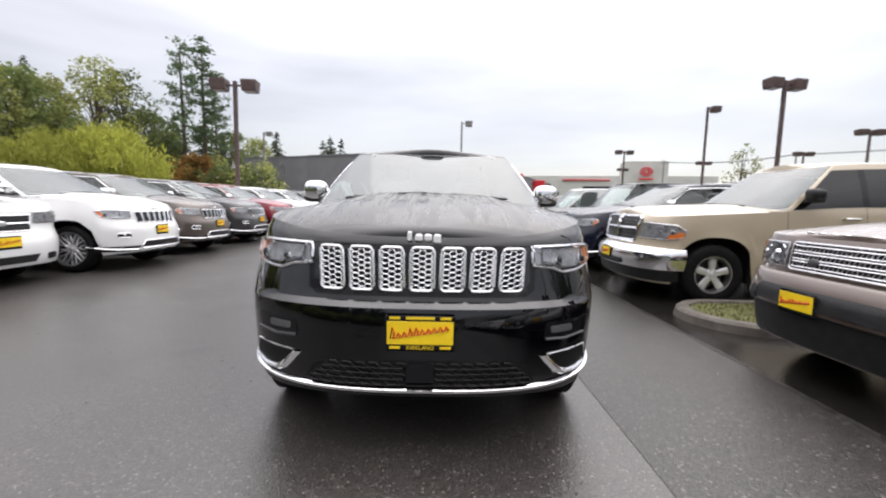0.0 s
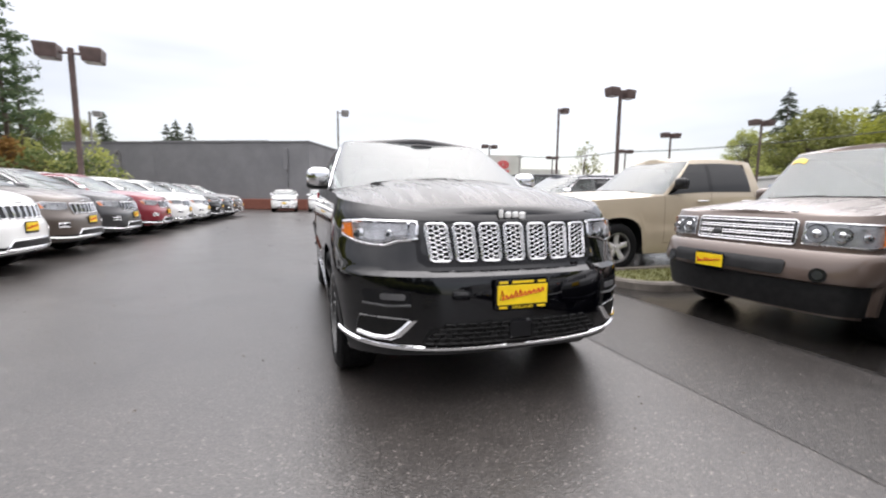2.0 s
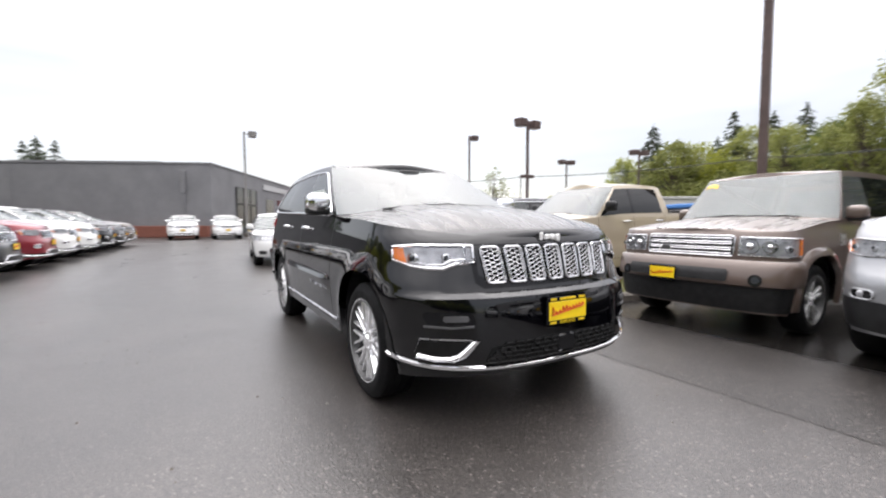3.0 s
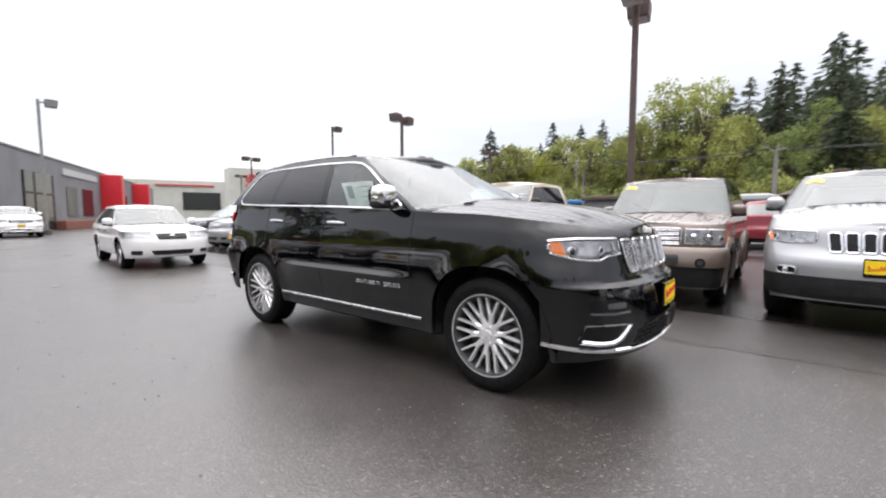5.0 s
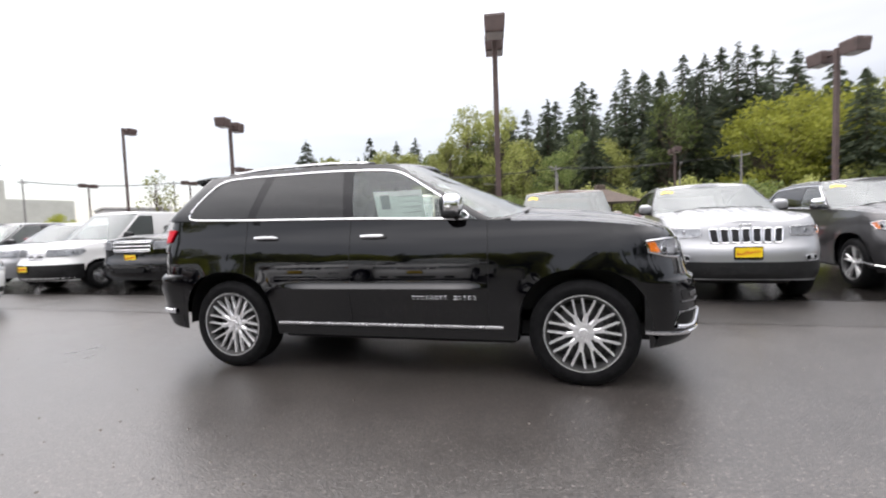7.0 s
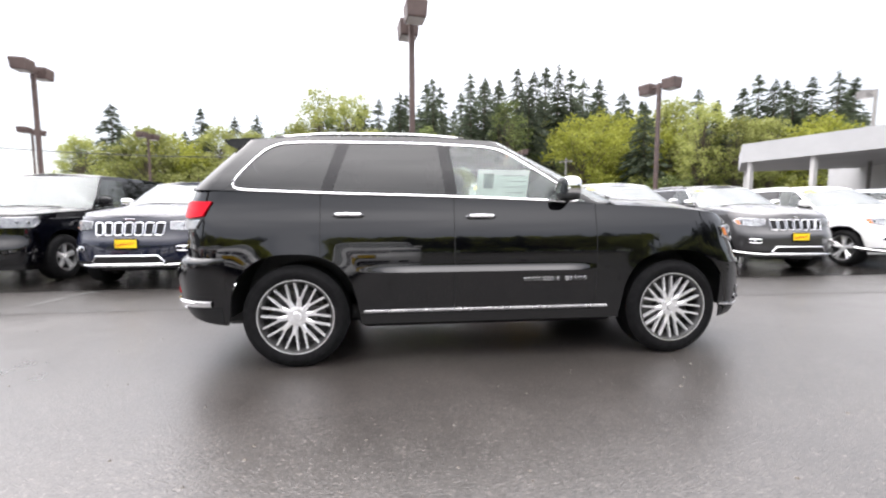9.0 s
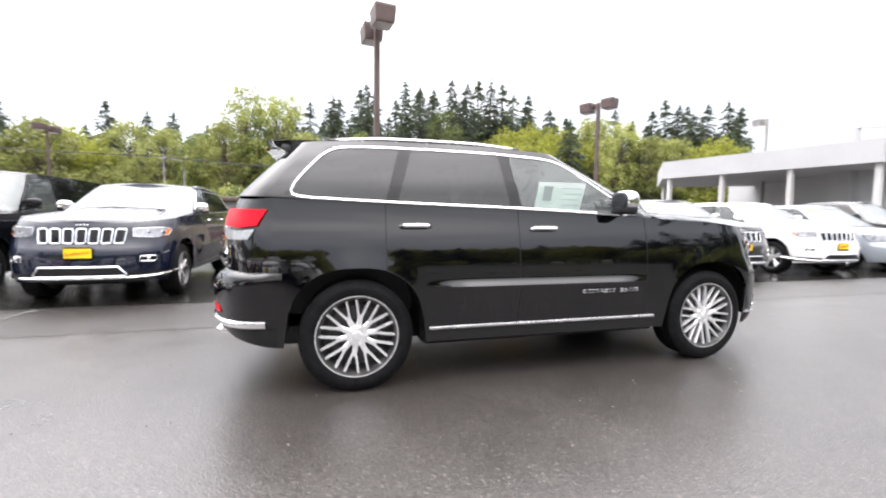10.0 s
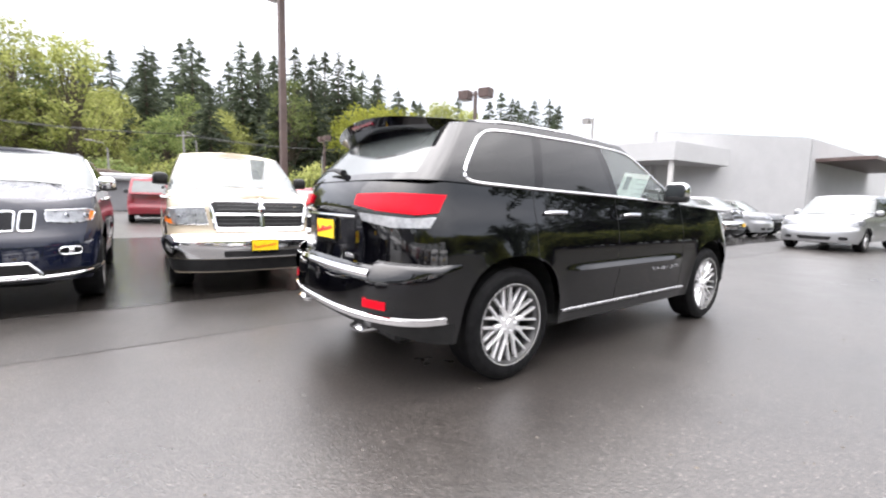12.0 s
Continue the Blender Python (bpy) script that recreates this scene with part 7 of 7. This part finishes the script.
lo = [bm.verts.new((x, y, 4.25)) for x, y in can]
hi_ = [bm.verts.new((x, y, 5.4)) for x, y in can]
bm.faces.new(lo[::-1])
bm.faces.new(hi_)
for i in range(len(can)):
    bm.faces.new((lo[i], lo[(i + 1) % len(can)], hi_[(i + 1) % len(can)], hi_[i]))
part("canopy", bm, M_WALLLIGHT, service, smooth=False)
for x, y in ((10.75, -24.7), (14.1, -23.6), (17.5, -22.6), (20.7, -21.6), (25.9, -26.0)):
    bm = bmesh.new()
    box(bm, x - 0.13, x + 0.13, y - 0.13, y + 0.13, 0, 4.25, 0.02)
    part("post", bm, M_WALLWHITE, service)
oriented_box("side_awning", (6.65, -54), (7.0, -38.7), 3.4, 4.95, 5.2, M_POLE, service, -3.6)
oriented_box("doorway", (7.25, -37.45), (7.75, -36.6), 0.1, 0.0, 3.0, M_DARKGLASS, service, -0.05)

# garden pavilion and low roofs in front of the trees
pav = thing("pavilion", pose(46, -6.5, 0, 0, 0, 20), "small open pavilion with a brown hipped roof", "pavilion")
bm = bmesh.new()
bs = [bm.verts.new((x, y, 3.0)) for x, y in ((-3.4, -3.4), (3.4, -3.4), (3.4, 3.4), (-3.4, 3.4))]
ts = [bm.verts.new((x, y, 4.5)) for x, y in ((-0.5, -0.5), (0.5, -0.5), (0.5, 0.5), (-0.5, 0.5))]
bm.faces.new(bs[::-1])
bm.faces.new(ts)
for i in range(4):
    bm.faces.new((bs[i], bs[(i + 1) % 4], ts[(i + 1) % 4], ts[i]))
part("roof", bm, M_SHINGLE, pav, smooth=False)
bm = bmesh.new()
box(bm, -0.45, 0.45, -0.45, 0.45, 4.5, 5.0, 0.05)
part("roof_lantern", bm, M_SHINGLE, pav, smooth=False)
for x, y in ((-2.8, -2.8), (2.8, -2.8), (2.8, 2.8), (-2.8, 2.8)):
    bm = bmesh.new()
    box(bm, x - 0.12, x + 0.12, y - 0.12, y + 0.12, 0, 3.0, 0.02)
    part("post", bm, M_BARK, pav)
for x, y, w_, h_, m_, tt in ((44, 9, 9, 3.2, M_SHINGLE, 80), (47, 22, 10, 3.0, M_BLUE, 70), (38, 1.5, 7, 2.7, M_WALLLIGHT, 85)):
    sd = thing("far_shed", pose(x, y, 0, 0, 0, tt), "low distant shed with a shallow roof", "shed", "far sheds")
    bm = bmesh.new()
    box(bm, -w_ / 2, w_ / 2, -2.5, 2.5, 0, h_ - 0.5, 0.05)
    part("wall", bm, M_WALLGREY, sd, smooth=False)
    bm = bmesh.new()
    box(bm, -w_ / 2 - 0.4, w_ / 2 + 0.4, -2.9, 2.9, h_ - 0.5, h_, 0.12)
    part("roof", bm, m_, sd, smooth=False)

# ---- trees ----
def quads(centers, us, ws_):
    """Small leaf quads as plain vertices and faces."""
    n = len(centers)
    v = np.empty((n, 4, 3))
    v[:, 0], v[:, 1], v[:, 2], v[:, 3] = centers - us, centers + ws_, centers + us, centers - ws_
    return v.reshape(-1, 3)


def quad_mesh(name, v, mat):
    n = len(v) // 4
    me = bpy.data.meshes.new(name)
    me.vertices.add(4 * n)
    me.vertices.foreach_set("co", v.astype(np.float32).ravel())
    me.loops.add(4 * n)
    me.loops.foreach_set("vertex_index", np.arange(4 * n, dtype=np.int32))
    me.polygons.add(n)
    me.polygons.foreach_set("loop_start", np.arange(0, 4 * n, 4, dtype=np.int32))
    me.update(calc_edges=True)
    me.materials.append(mat)
    return me


def limb(bm, a, b, r0, r1, bend, rs):
    a, b = Vector(a), Vector(b)
    k = Vector(rs.uniform(-1, 1, 3)) * bend
    tube(bm, [a, a.lerp(b, 0.35) + k, a.lerp(b, 0.7) + k * 0.6, b], [r0, lerp(r0, r1, 0.4), lerp(r0, r1, 0.75), r1], 6)


def conifer(seed, h, spread, bare, mat, label, sparse=1.0):
    rs = np.random.RandomState(seed)
    tree = thing("fir_tree" if mat is M_NEEDLE else "pine_tree", Matrix.Identity(4), label, "tree", "tall evergreens")
    bm = bmesh.new()
    tube(bm, [(0, 0, 0), (0.05, 0, h * 0.5), (0.02, 0.03, h * 0.97)], [0.018 * h, 0.011 * h, 0.02], 8)
    cs, uu, wv = [], [], []
    n_br = int(320 * (1 - bare) * sparse + 25)
    for i in range(n_br):
        t = rs.rand() ** 1.15
        z = h * (bare + (1 - bare) * t * 0.985)
        Lk = (spread * (1 - t) ** 0.85 + 0.22) * rs.uniform(0.55, 1.15)
        az_ = rs.uniform(0, 2 * np.pi)
        out = np.array([np.cos(az_), np.sin(az_), 0])
        side = np.array([-out[1], out[0], 0])
        if Lk > 1.2 and rs.rand() < 0.12:
            limb(bm, (0, 0, z), tuple(out * Lk * 0.8 + np.array([0, 0, z - 0.12 * Lk])), 0.05, 0.015, 0.05, rs)
        m = max(6, int(Lk * 4.2))
        f = ((np.arange(m) + rs.rand(m)) / m) ** 0.72
        c = out * (Lk * f)[:, None] + np.array([0, 0, z])
        c[:, 2] += -0.34 * Lk * f * f + 0.08 * Lk
        c += rs.normal(0, 0.07, (m, 3)) + side * (rs.uniform(-1, 1, m) * 0.24 * Lk * (1 - 0.55 * f))[:, None]
        s = rs.uniform(0.25, 0.52, m)[:, None] * (1.1 - 0.25 * f)[:, None] * min(1.0, 0.42 + 0.75 * Lk / spread)
        cs.append(c)
        uu.append(out * s * 1.5 + np.array([0, 0, -0.4]) * s + rs.normal(0, 0.04, (m, 3)))
        wv.append(side * s * rs.uniform(-0.6, 0.6, (m, 1)) + np.array([0, 0, 1.0]) * s * rs.uniform(-0.7, 0.7, (m, 1)))
    cs, uu, wv = np.concatenate(cs), np.concatenate(uu), np.concatenate(wv)
    part("trunk", bm, M_BARK, tree)
    ob = new("crown", quad_mesh("crown", quads(cs, uu, wv), mat))
    ob.parent = tree
    return tree


def broadleaf(seed, h, width, mat, label, name="leafy_tree", dens=1.0, droop=0.0, leaf=0.125):
    rs = np.random.RandomState(seed)
    tree = thing(name, Matrix.Identity(4), label, "tree", "leafy trees")
    bm = bmesh.new()
    tube(bm, [(0, 0, 0), (0.1, 0.05, h * 0.3), (0.0, 0.1, h * 0.62), (0, 0, h * 0.9)], [0.016 * h, 0.012 * h, 0.007 * h, 0.02], 8)
    cs = []
    for i in range(int(88 * dens)):
        a = rs.uniform(0, 2 * np.pi)
        t = rs.uniform(0.16, 1.0)
        rad = width * (0.55 + 0.45 * np.sin(np.pi * min(1, t * 0.95))) * np.sqrt(rs.uniform(0.1, 1)) * (1.0 if t < 0.75 else (1.25 - t) * 2)
        c = np.array([np.cos(a) * rad, np.sin(a) * rad, h * (0.12 + 0.83 * t)])
        limb(bm, (0, 0, max(0.15 * h, c[2] - 0.36 * h)), tuple(c), 0.0042 * h, 0.012, 0.25, rs)
        r = rs.uniform(0.07, 0.15) * width + 0.22
        m = int(92 * dens * (r / 0.9) ** 1.6)
        p = rs.normal(0, 1, (m, 3))
        p /= np.linalg.norm(p, axis=1)[:, None]
        p *= (r * rs.uniform(0.2, 1.3, (m, 1)) ** 0.6) * np.array([1.15, 1.15, 1.05])
        if droop:
            p[:, 2] -= droop * rs.uniform(0, 1, m) * r
        cs.append(c + p)
    cs = np.concatenate(cs)
    cs = cs[cs[:, 2] > 0.5]
    n = len(cs)
    u = rs.normal(0, 1, (n, 3))
    if droop:
        u[:, 2] -= 2.0
    u /= np.linalg.norm(u, axis=1)[:, None]
    w_ = np.cross(u, rs.normal(0, 1, (n, 3)))
    w_ /= np.linalg.norm(w_, axis=1)[:, None]
    s = rs.uniform(0.6, 1.4, (n, 1)) * leaf
    part("trunk", bm, M_BARK, tree)
    ob = new("crown", quad_mesh("crown", quads(cs, u * s * (2.0 if droop else 1.25), w_ * s * (0.35 if droop else 0.8)), mat))
    ob.parent = tree
    return tree


def scots(seed, h, label):
    """A lanky pine: bare trunk, few rising limbs, needles in loose tufts."""
    rs = np.random.RandomState(seed)
    tree = thing("pine_tree", Matrix.Identity(4), label, "tree", "tall evergreens")
    bm = bmesh.new()
    tube(bm, [(0, 0, 0), (0.08, 0, h * 0.4), (-0.04, 0.05, h * 0.75), (0, 0, h)], [0.013 * h, 0.010 * h, 0.006 * h, 0.02], 8)
    cs = []
    for i in range(40):
        t = 0.40 + 0.58 * (i + rs.rand()) / 40
        ln = (0.45 + 2.5 * (1 - t) ** 0.7) * rs.uniform(0.35, 1.2)
        a = rs.uniform(0, 2 * np.pi)
        out = np.array([np.cos(a), np.sin(a), rs.uniform(0.0, 0.45)])
        base = np.array([0, 0, h * t])
        if ln > 0.7:
            limb(bm, tuple(base), tuple(base + out * ln), 0.045, 0.012, 0.06, rs)
        for f in np.linspace(0.4, 1.0, 2 + int(ln * 1.6)):
            m = int(rs.uniform(8, 18))
            cs.append(base + out * ln * f + rs.normal(0, 1, (m, 3)) * np.array([0.24, 0.24, 0.13]))
    cs = np.concatenate(cs)
    n = len(cs)
    u = rs.normal(0, 1, (n, 3))
    u /= np.linalg.norm(u, axis=1)[:, None]
    w_ = np.cross(u, rs.normal(0, 1, (n, 3)))
    w_ /= np.linalg.norm(w_, axis=1)[:, None]
    s = rs.uniform(0.07, 0.16, (n, 1))
    part("trunk", bm, M_BARK, tree)
    ob = new("crown", quad_mesh("crown", quads(cs, u * s * 1.6, w_ * s * 0.6), M_PINE))
    ob.parent = tree
    return tree


LAB_F = "tall dark green fir with drooping boughs"
LAB_L = "leafy tree in fresh spring green"
firs = [conifer(11, 24, 7.2, 0.10, M_NEEDLE, LAB_F), conifer(12, 21, 6.4, 0.12, M_NEEDLE, LAB_F), conifer(13, 26, 6.8, 0.2, M_NEEDLE, LAB_F, 0.85), conifer(14, 18, 5.6, 0.06, M_NEEDLE, LAB_F), conifer(15, 23, 5.0, 0.3, M_NEEDLE, LAB_F, 0.8)]
leafy = [broadleaf(21, 15, 4.4, M_LEAF, LAB_L), broadleaf(22, 12, 4.2, M_LEAFDARK, "leafy tree in deep green"), broadleaf(23, 17, 3.8, M_LEAF, LAB_L), broadleaf(24, 11, 4.6, M_WILLOW, "spreading tree in yellow-green spring leaf", dens=1.1), broadleaf(25, 9, 3.6, M_LEAF, LAB_L), broadleaf(26, 16, 3.4, M_LEAFDARK, "leafy tree in deep green", dens=0.8)]
shrub = [broadleaf(31, 4.2, 3.0, M_LEAFDARK, "dense green shrub below the trees", "shrub", 0.6), broadleaf(32, 5.0, 2.8, M_LEAF, "fresh green shrub below the trees", "shrub", 0.6)]
pines = [scots(41, 15.5, "tall thin pine with a bare lower trunk"), scots(42, 15.0, "tall thin pine with loose needle tufts")]
willow = broadleaf(51, 7.5, 4.4, M_WILLOW, "low willow with hanging yellow-green twigs", "willow", 1.5, 1.6, 0.12)
rusty = broadleaf(52, 5.0, 2.4, M_RUST, "small tree with rusty orange leaves", "small_tree", 0.9)
slim = [broadleaf(53, 6.3, 1.7, M_LEAF, "slim young tree with thin spring leaves", "young_tree", 0.45, 0.0, 0.09)]
EYE0 = (-2.5, 0.0)


def plant(tree, az_, dist, scale, spin, first=[]):
    if 50 < az_ < 145:
        # the hillside wood lies well behind the road
        k_ = 1.9 if dist > 52 else 1.35
        dist, scale = dist * k_, scale * k_ * 0.905
    x, y = EYE0[0] + dist * math.sin(radians(az_)), EYE0[1] + dist * math.cos(radians(az_))
    m = Matrix.Translation((x, y, 0)) @ Matrix.Rotation(spin, 4, "Z")
    if tree.name not in first:
        first.append(tree.name)
        tree.matrix_world = m @ Matrix.Scale(scale, 4)
        return tree
    tree_c = copy_thing(tree, m)
    tree_c.scale = (scale, scale, scale)
    return tree_c


def tall(el_, dist, tree_h):
    """Scale for a tree of that height to reach an elevation."""
    return 1.10 * ((1.15 + dist * math.tan(radians(el_))) / tree_h)


FIR_H, LEAF_H = (24, 21, 26, 18, 23), (15, 12, 17, 11, 9, 16)
rnd = random.Random(77)
skyline = Curve1([(52, 7.5), (57, 10.5), (60, 10.4), (66, 11), (72, 11), (77, 13), (81, 15.2), (88, 15), (95, 16.6), (101, 17.2), (106, 17.6), (111, 17.8), (116, 15.6), (120, 13.5), (127, 12.8), (133, 13.5), (140, 13.0), (143, 10)])
# named evergreens against the sky
for az_, el_, k in ((58.3, 11.4, 1), (66.5, 11.6, 3), (70.0, 11.2, 1), (72.5, 11.6, 1), (90.3, 15.4, 1), (94.8, 17.0, 0), (99.8, 17.6, 0), (101.6, 17.3, 2), (103.6, 16.8, 2), (105.9, 17.9, 0), (108.0, 17.8, 2), (109.6, 18.0, 4), (111.2, 18.2, 2), (112.8, 17.4, 4), (114.2, 16.6, 2), (116.2, 16.0, 4), (119.0, 14.5, 1), (127.0, 13.6, 4), (132.6, 14.2, 4), (134.0, 13.6, 2), (135.6, 12.6, 1), (137.0, 13.2, 4), (139.0, 13.5, 2), (140.2, 12.5, 4), (87.6, 14.4, 4), (85.0, 13.5, 2)):
    dist = rnd.uniform(66, 80)
    plant(firs[k], az_, dist, tall(el_, dist, FIR_H[k]), rnd.uniform(0, 6.28))
for az_, el_, k in ((103.5, 13.8, 3), (107.5, 15.6, 0), (96.0, 12.5, 3), (121.5, 13.0, 1), (129.0, 12.0, 3)):
    plant(firs[k], az_, 56, tall(el_, 56, FIR_H[k]), rnd.uniform(0, 6.28))
for az_, el_, k in ((79.8, 15.6, 2), (84.0, 15.2, 2), (77.5, 11.0, 0), (68.5, 9.8, 0), (63.5, 8.5, 3), (55.5, 7.4, 0), (61.0, 8.8, 4), (104.8, 14.5, 5), (114.5, 11.5, 3), (117.5, 11.8, 3), (124.5, 12.8, 0), (127.8, 12.4, 2), (121.5, 11.5, 3), (131.0, 10.0, 0), (134.0, 9.5, 0), (138, 9.2, 3), (97.5, 9.0, 0), (91.5, 8.5, 1), (87.0, 10.5, 0), (81.5, 12.0, 5), (75.0, 9.5, 1), (71.5, 9.4, 0)):
    dist = rnd.uniform(54, 64)
    plant(leafy[k], az_, dist, tall(el_, dist, LEAF_H[k]), rnd.uniform(0, 6.28))
# firs standing between and behind them
for i in range(50):
    az_ = 84 + 57 * (i + rnd.random()) / 50
    dist, k = rnd.uniform(72, 86), rnd.randrange(5)
    plant(firs[k], az_, dist, tall(skyline(az_) * rnd.uniform(0.74, 1.0), dist, FIR_H[k]), rnd.uniform(0, 6.28))
for i in range(14):
    az_ = 55 + 29 * (i + rnd.random()) / 14
    dist, k = rnd.uniform(72, 86), rnd.randrange(5)
    plant(firs[k], az_, dist, tall(skyline(az_) * rnd.uniform(0.60, 0.86), dist, FIR_H[k]), rnd.uniform(0, 6.28))
# the wood's depth and its low edge
for i in range(34):
    az_ = 54 + 88 * (i + rnd.random()) / 34
    dist = rnd.uniform(60, 74)
    k = rnd.randrange(6)
    plant(leafy[k], az_, dist, tall(skyline(az_) * rnd.uniform(0.42, 0.72), dist, LEAF_H[k]), rnd.uniform(0, 6.28))
for i in range(36):
    az_ = 52 + 92 * (i + rnd.random()) / 36
    plant(shrub[i % 2], az_, rnd.uniform(49, 58), rnd.uniform(0.8, 1.25), rnd.uniform(0, 6.28))
for az_, dist, s_ in ((89.5, 48, 0.75), (93.0, 48, 0.7), (98, 47, 0.8), (110, 46, 0.7)):
    plant(slim[0], az_, dist, s_, rnd.uniform(0, 6.28))
plant(slim[0], 41.3, 44, tall(6.9, 44, 6.3), 0.4)
plant(leafy[4], 47.5, 75, 0.62, 1.0)
plant(leafy[3], 33.0, 95, 0.5, 2.0)
# behind the row along the western edge
for az_, el_, k, dist in ((-39.0, 14.6, 2, 40), (-36.6, 13.8, 5, 42), (-46, 12.5, 1, 38), (-43.5, 11.5, 0, 44), (-34.0, 9.5, 1, 46), (-49, 12.5, 0, 36), (-25.5, 8.0, 1, 60), (-22.5, 7.4, 0, 66), (-52, 12, 2, 36)):
    plant(leafy[k], az_, dist, tall(el_, dist, LEAF_H[k]), rnd.uniform(0, 6.28))
plant(firs[3], -42.3, 46, tall(11.4, 46, 18), 1.0)
plant(firs[1], -31.5, 48, tall(9.5, 48, 21), 2.0)
plant(firs[3], -20.0, 72, tall(8.2, 72, 18), 3.0)
plant(firs[4], -14.2, 76, tall(7.6, 76, 23), 0.5)
plant(firs[1], -13.2, 74, tall(8.2, 74, 21), 0.9)
plant(firs[4], -11.8, 76, tall(7.9, 76, 23), 1.9)
plant(firs[3], -5.0, 95, tall(5.6, 95, 18), 1.2)
for az_, el_, k, dist in ((-33.5, 9.5, 4, 52), (-31.2, 8.0, 1, 50), (-28.6, 8.2, 3, 54), (-26.2, 7.0, 2, 52), (-44.5, 13.0, 2, 50), (-48.0, 14.0, 4, 46)):
    plant(firs[k], az_, dist, tall(el_, dist, FIR_H[k]), rnd.uniform(0, 6.28))
for az_, el_, k, dist in ((-33.0, 8.0, 5, 44), (-30.6, 5.0, 1, 50)):
    plant(leafy[k], az_, dist, tall(el_, dist, LEAF_H[k]), rnd.uniform(0, 6.28))
plant(pines[0], -30.6, 40, tall(17.4, 40, 15.5), 0.3)
plant(pines[1], -28.2, 38, tall(18.0, 38, 15.0), 1.3)
plant(pines[0], -26.9, 42, tall(13.0, 42, 15.5), 2.3)
plant(willow, -38.2, 31, tall(7.9, 31, 7.5), 0.0)
plant(willow, -43.5, 30, tall(6.8, 30, 7.5), 2.0)
plant(rusty, -29.4, 36, 0.95, 0.0)
plant(rusty, -26.4, 37, 0.7, 1.0)
for i in range(16):
    plant(shrub[i % 2], -56 + 34 * (i + rnd.random()) / 16, rnd.uniform(33, 40), rnd.uniform(0.7, 1.1), rnd.uniform(0, 6.28))
# out of view: firs and shrubs added to darken what the car's flank mirrors
for i in range(22):
    az_ = 187 + 40 * (i + rnd.random()) / 22
    dist = rnd.uniform(32, 44)
    k = rnd.randrange(5)
    plant(firs[k], az_, dist, tall(rnd.uniform(13, 21), dist, FIR_H[k]), rnd.uniform(0, 6.28))
for i in range(16):
    plant(shrub[i % 2], 187 + 40 * (i + rnd.random()) / 16, rnd.uniform(28, 31), rnd.uniform(0.8, 1.2), rnd.uniform(0, 6.28))
# the wood goes on behind the walk; the car's flank mirrors it
for i in range(56):
    az_ = 225 + 82 * (i + rnd.random()) / 56
    dist = rnd.uniform(34, 46)
    if i % 3:
        k = rnd.randrange(6)
        plant(leafy[k], az_, dist, tall(rnd.uniform(9, 12), dist, LEAF_H[k]), rnd.uniform(0, 6.28))
    else:
        k = rnd.randrange(5)
        plant(firs[k], az_, dist, tall(rnd.uniform(10, 13.5), dist, FIR_H[k]), rnd.uniform(0, 6.28))
for i in range(22):
    plant(shrub[i % 2], 222 + 88 * (i + rnd.random()) / 22, rnd.uniform(29, 33), rnd.uniform(0.3, 0.55), rnd.uniform(0, 6.28))
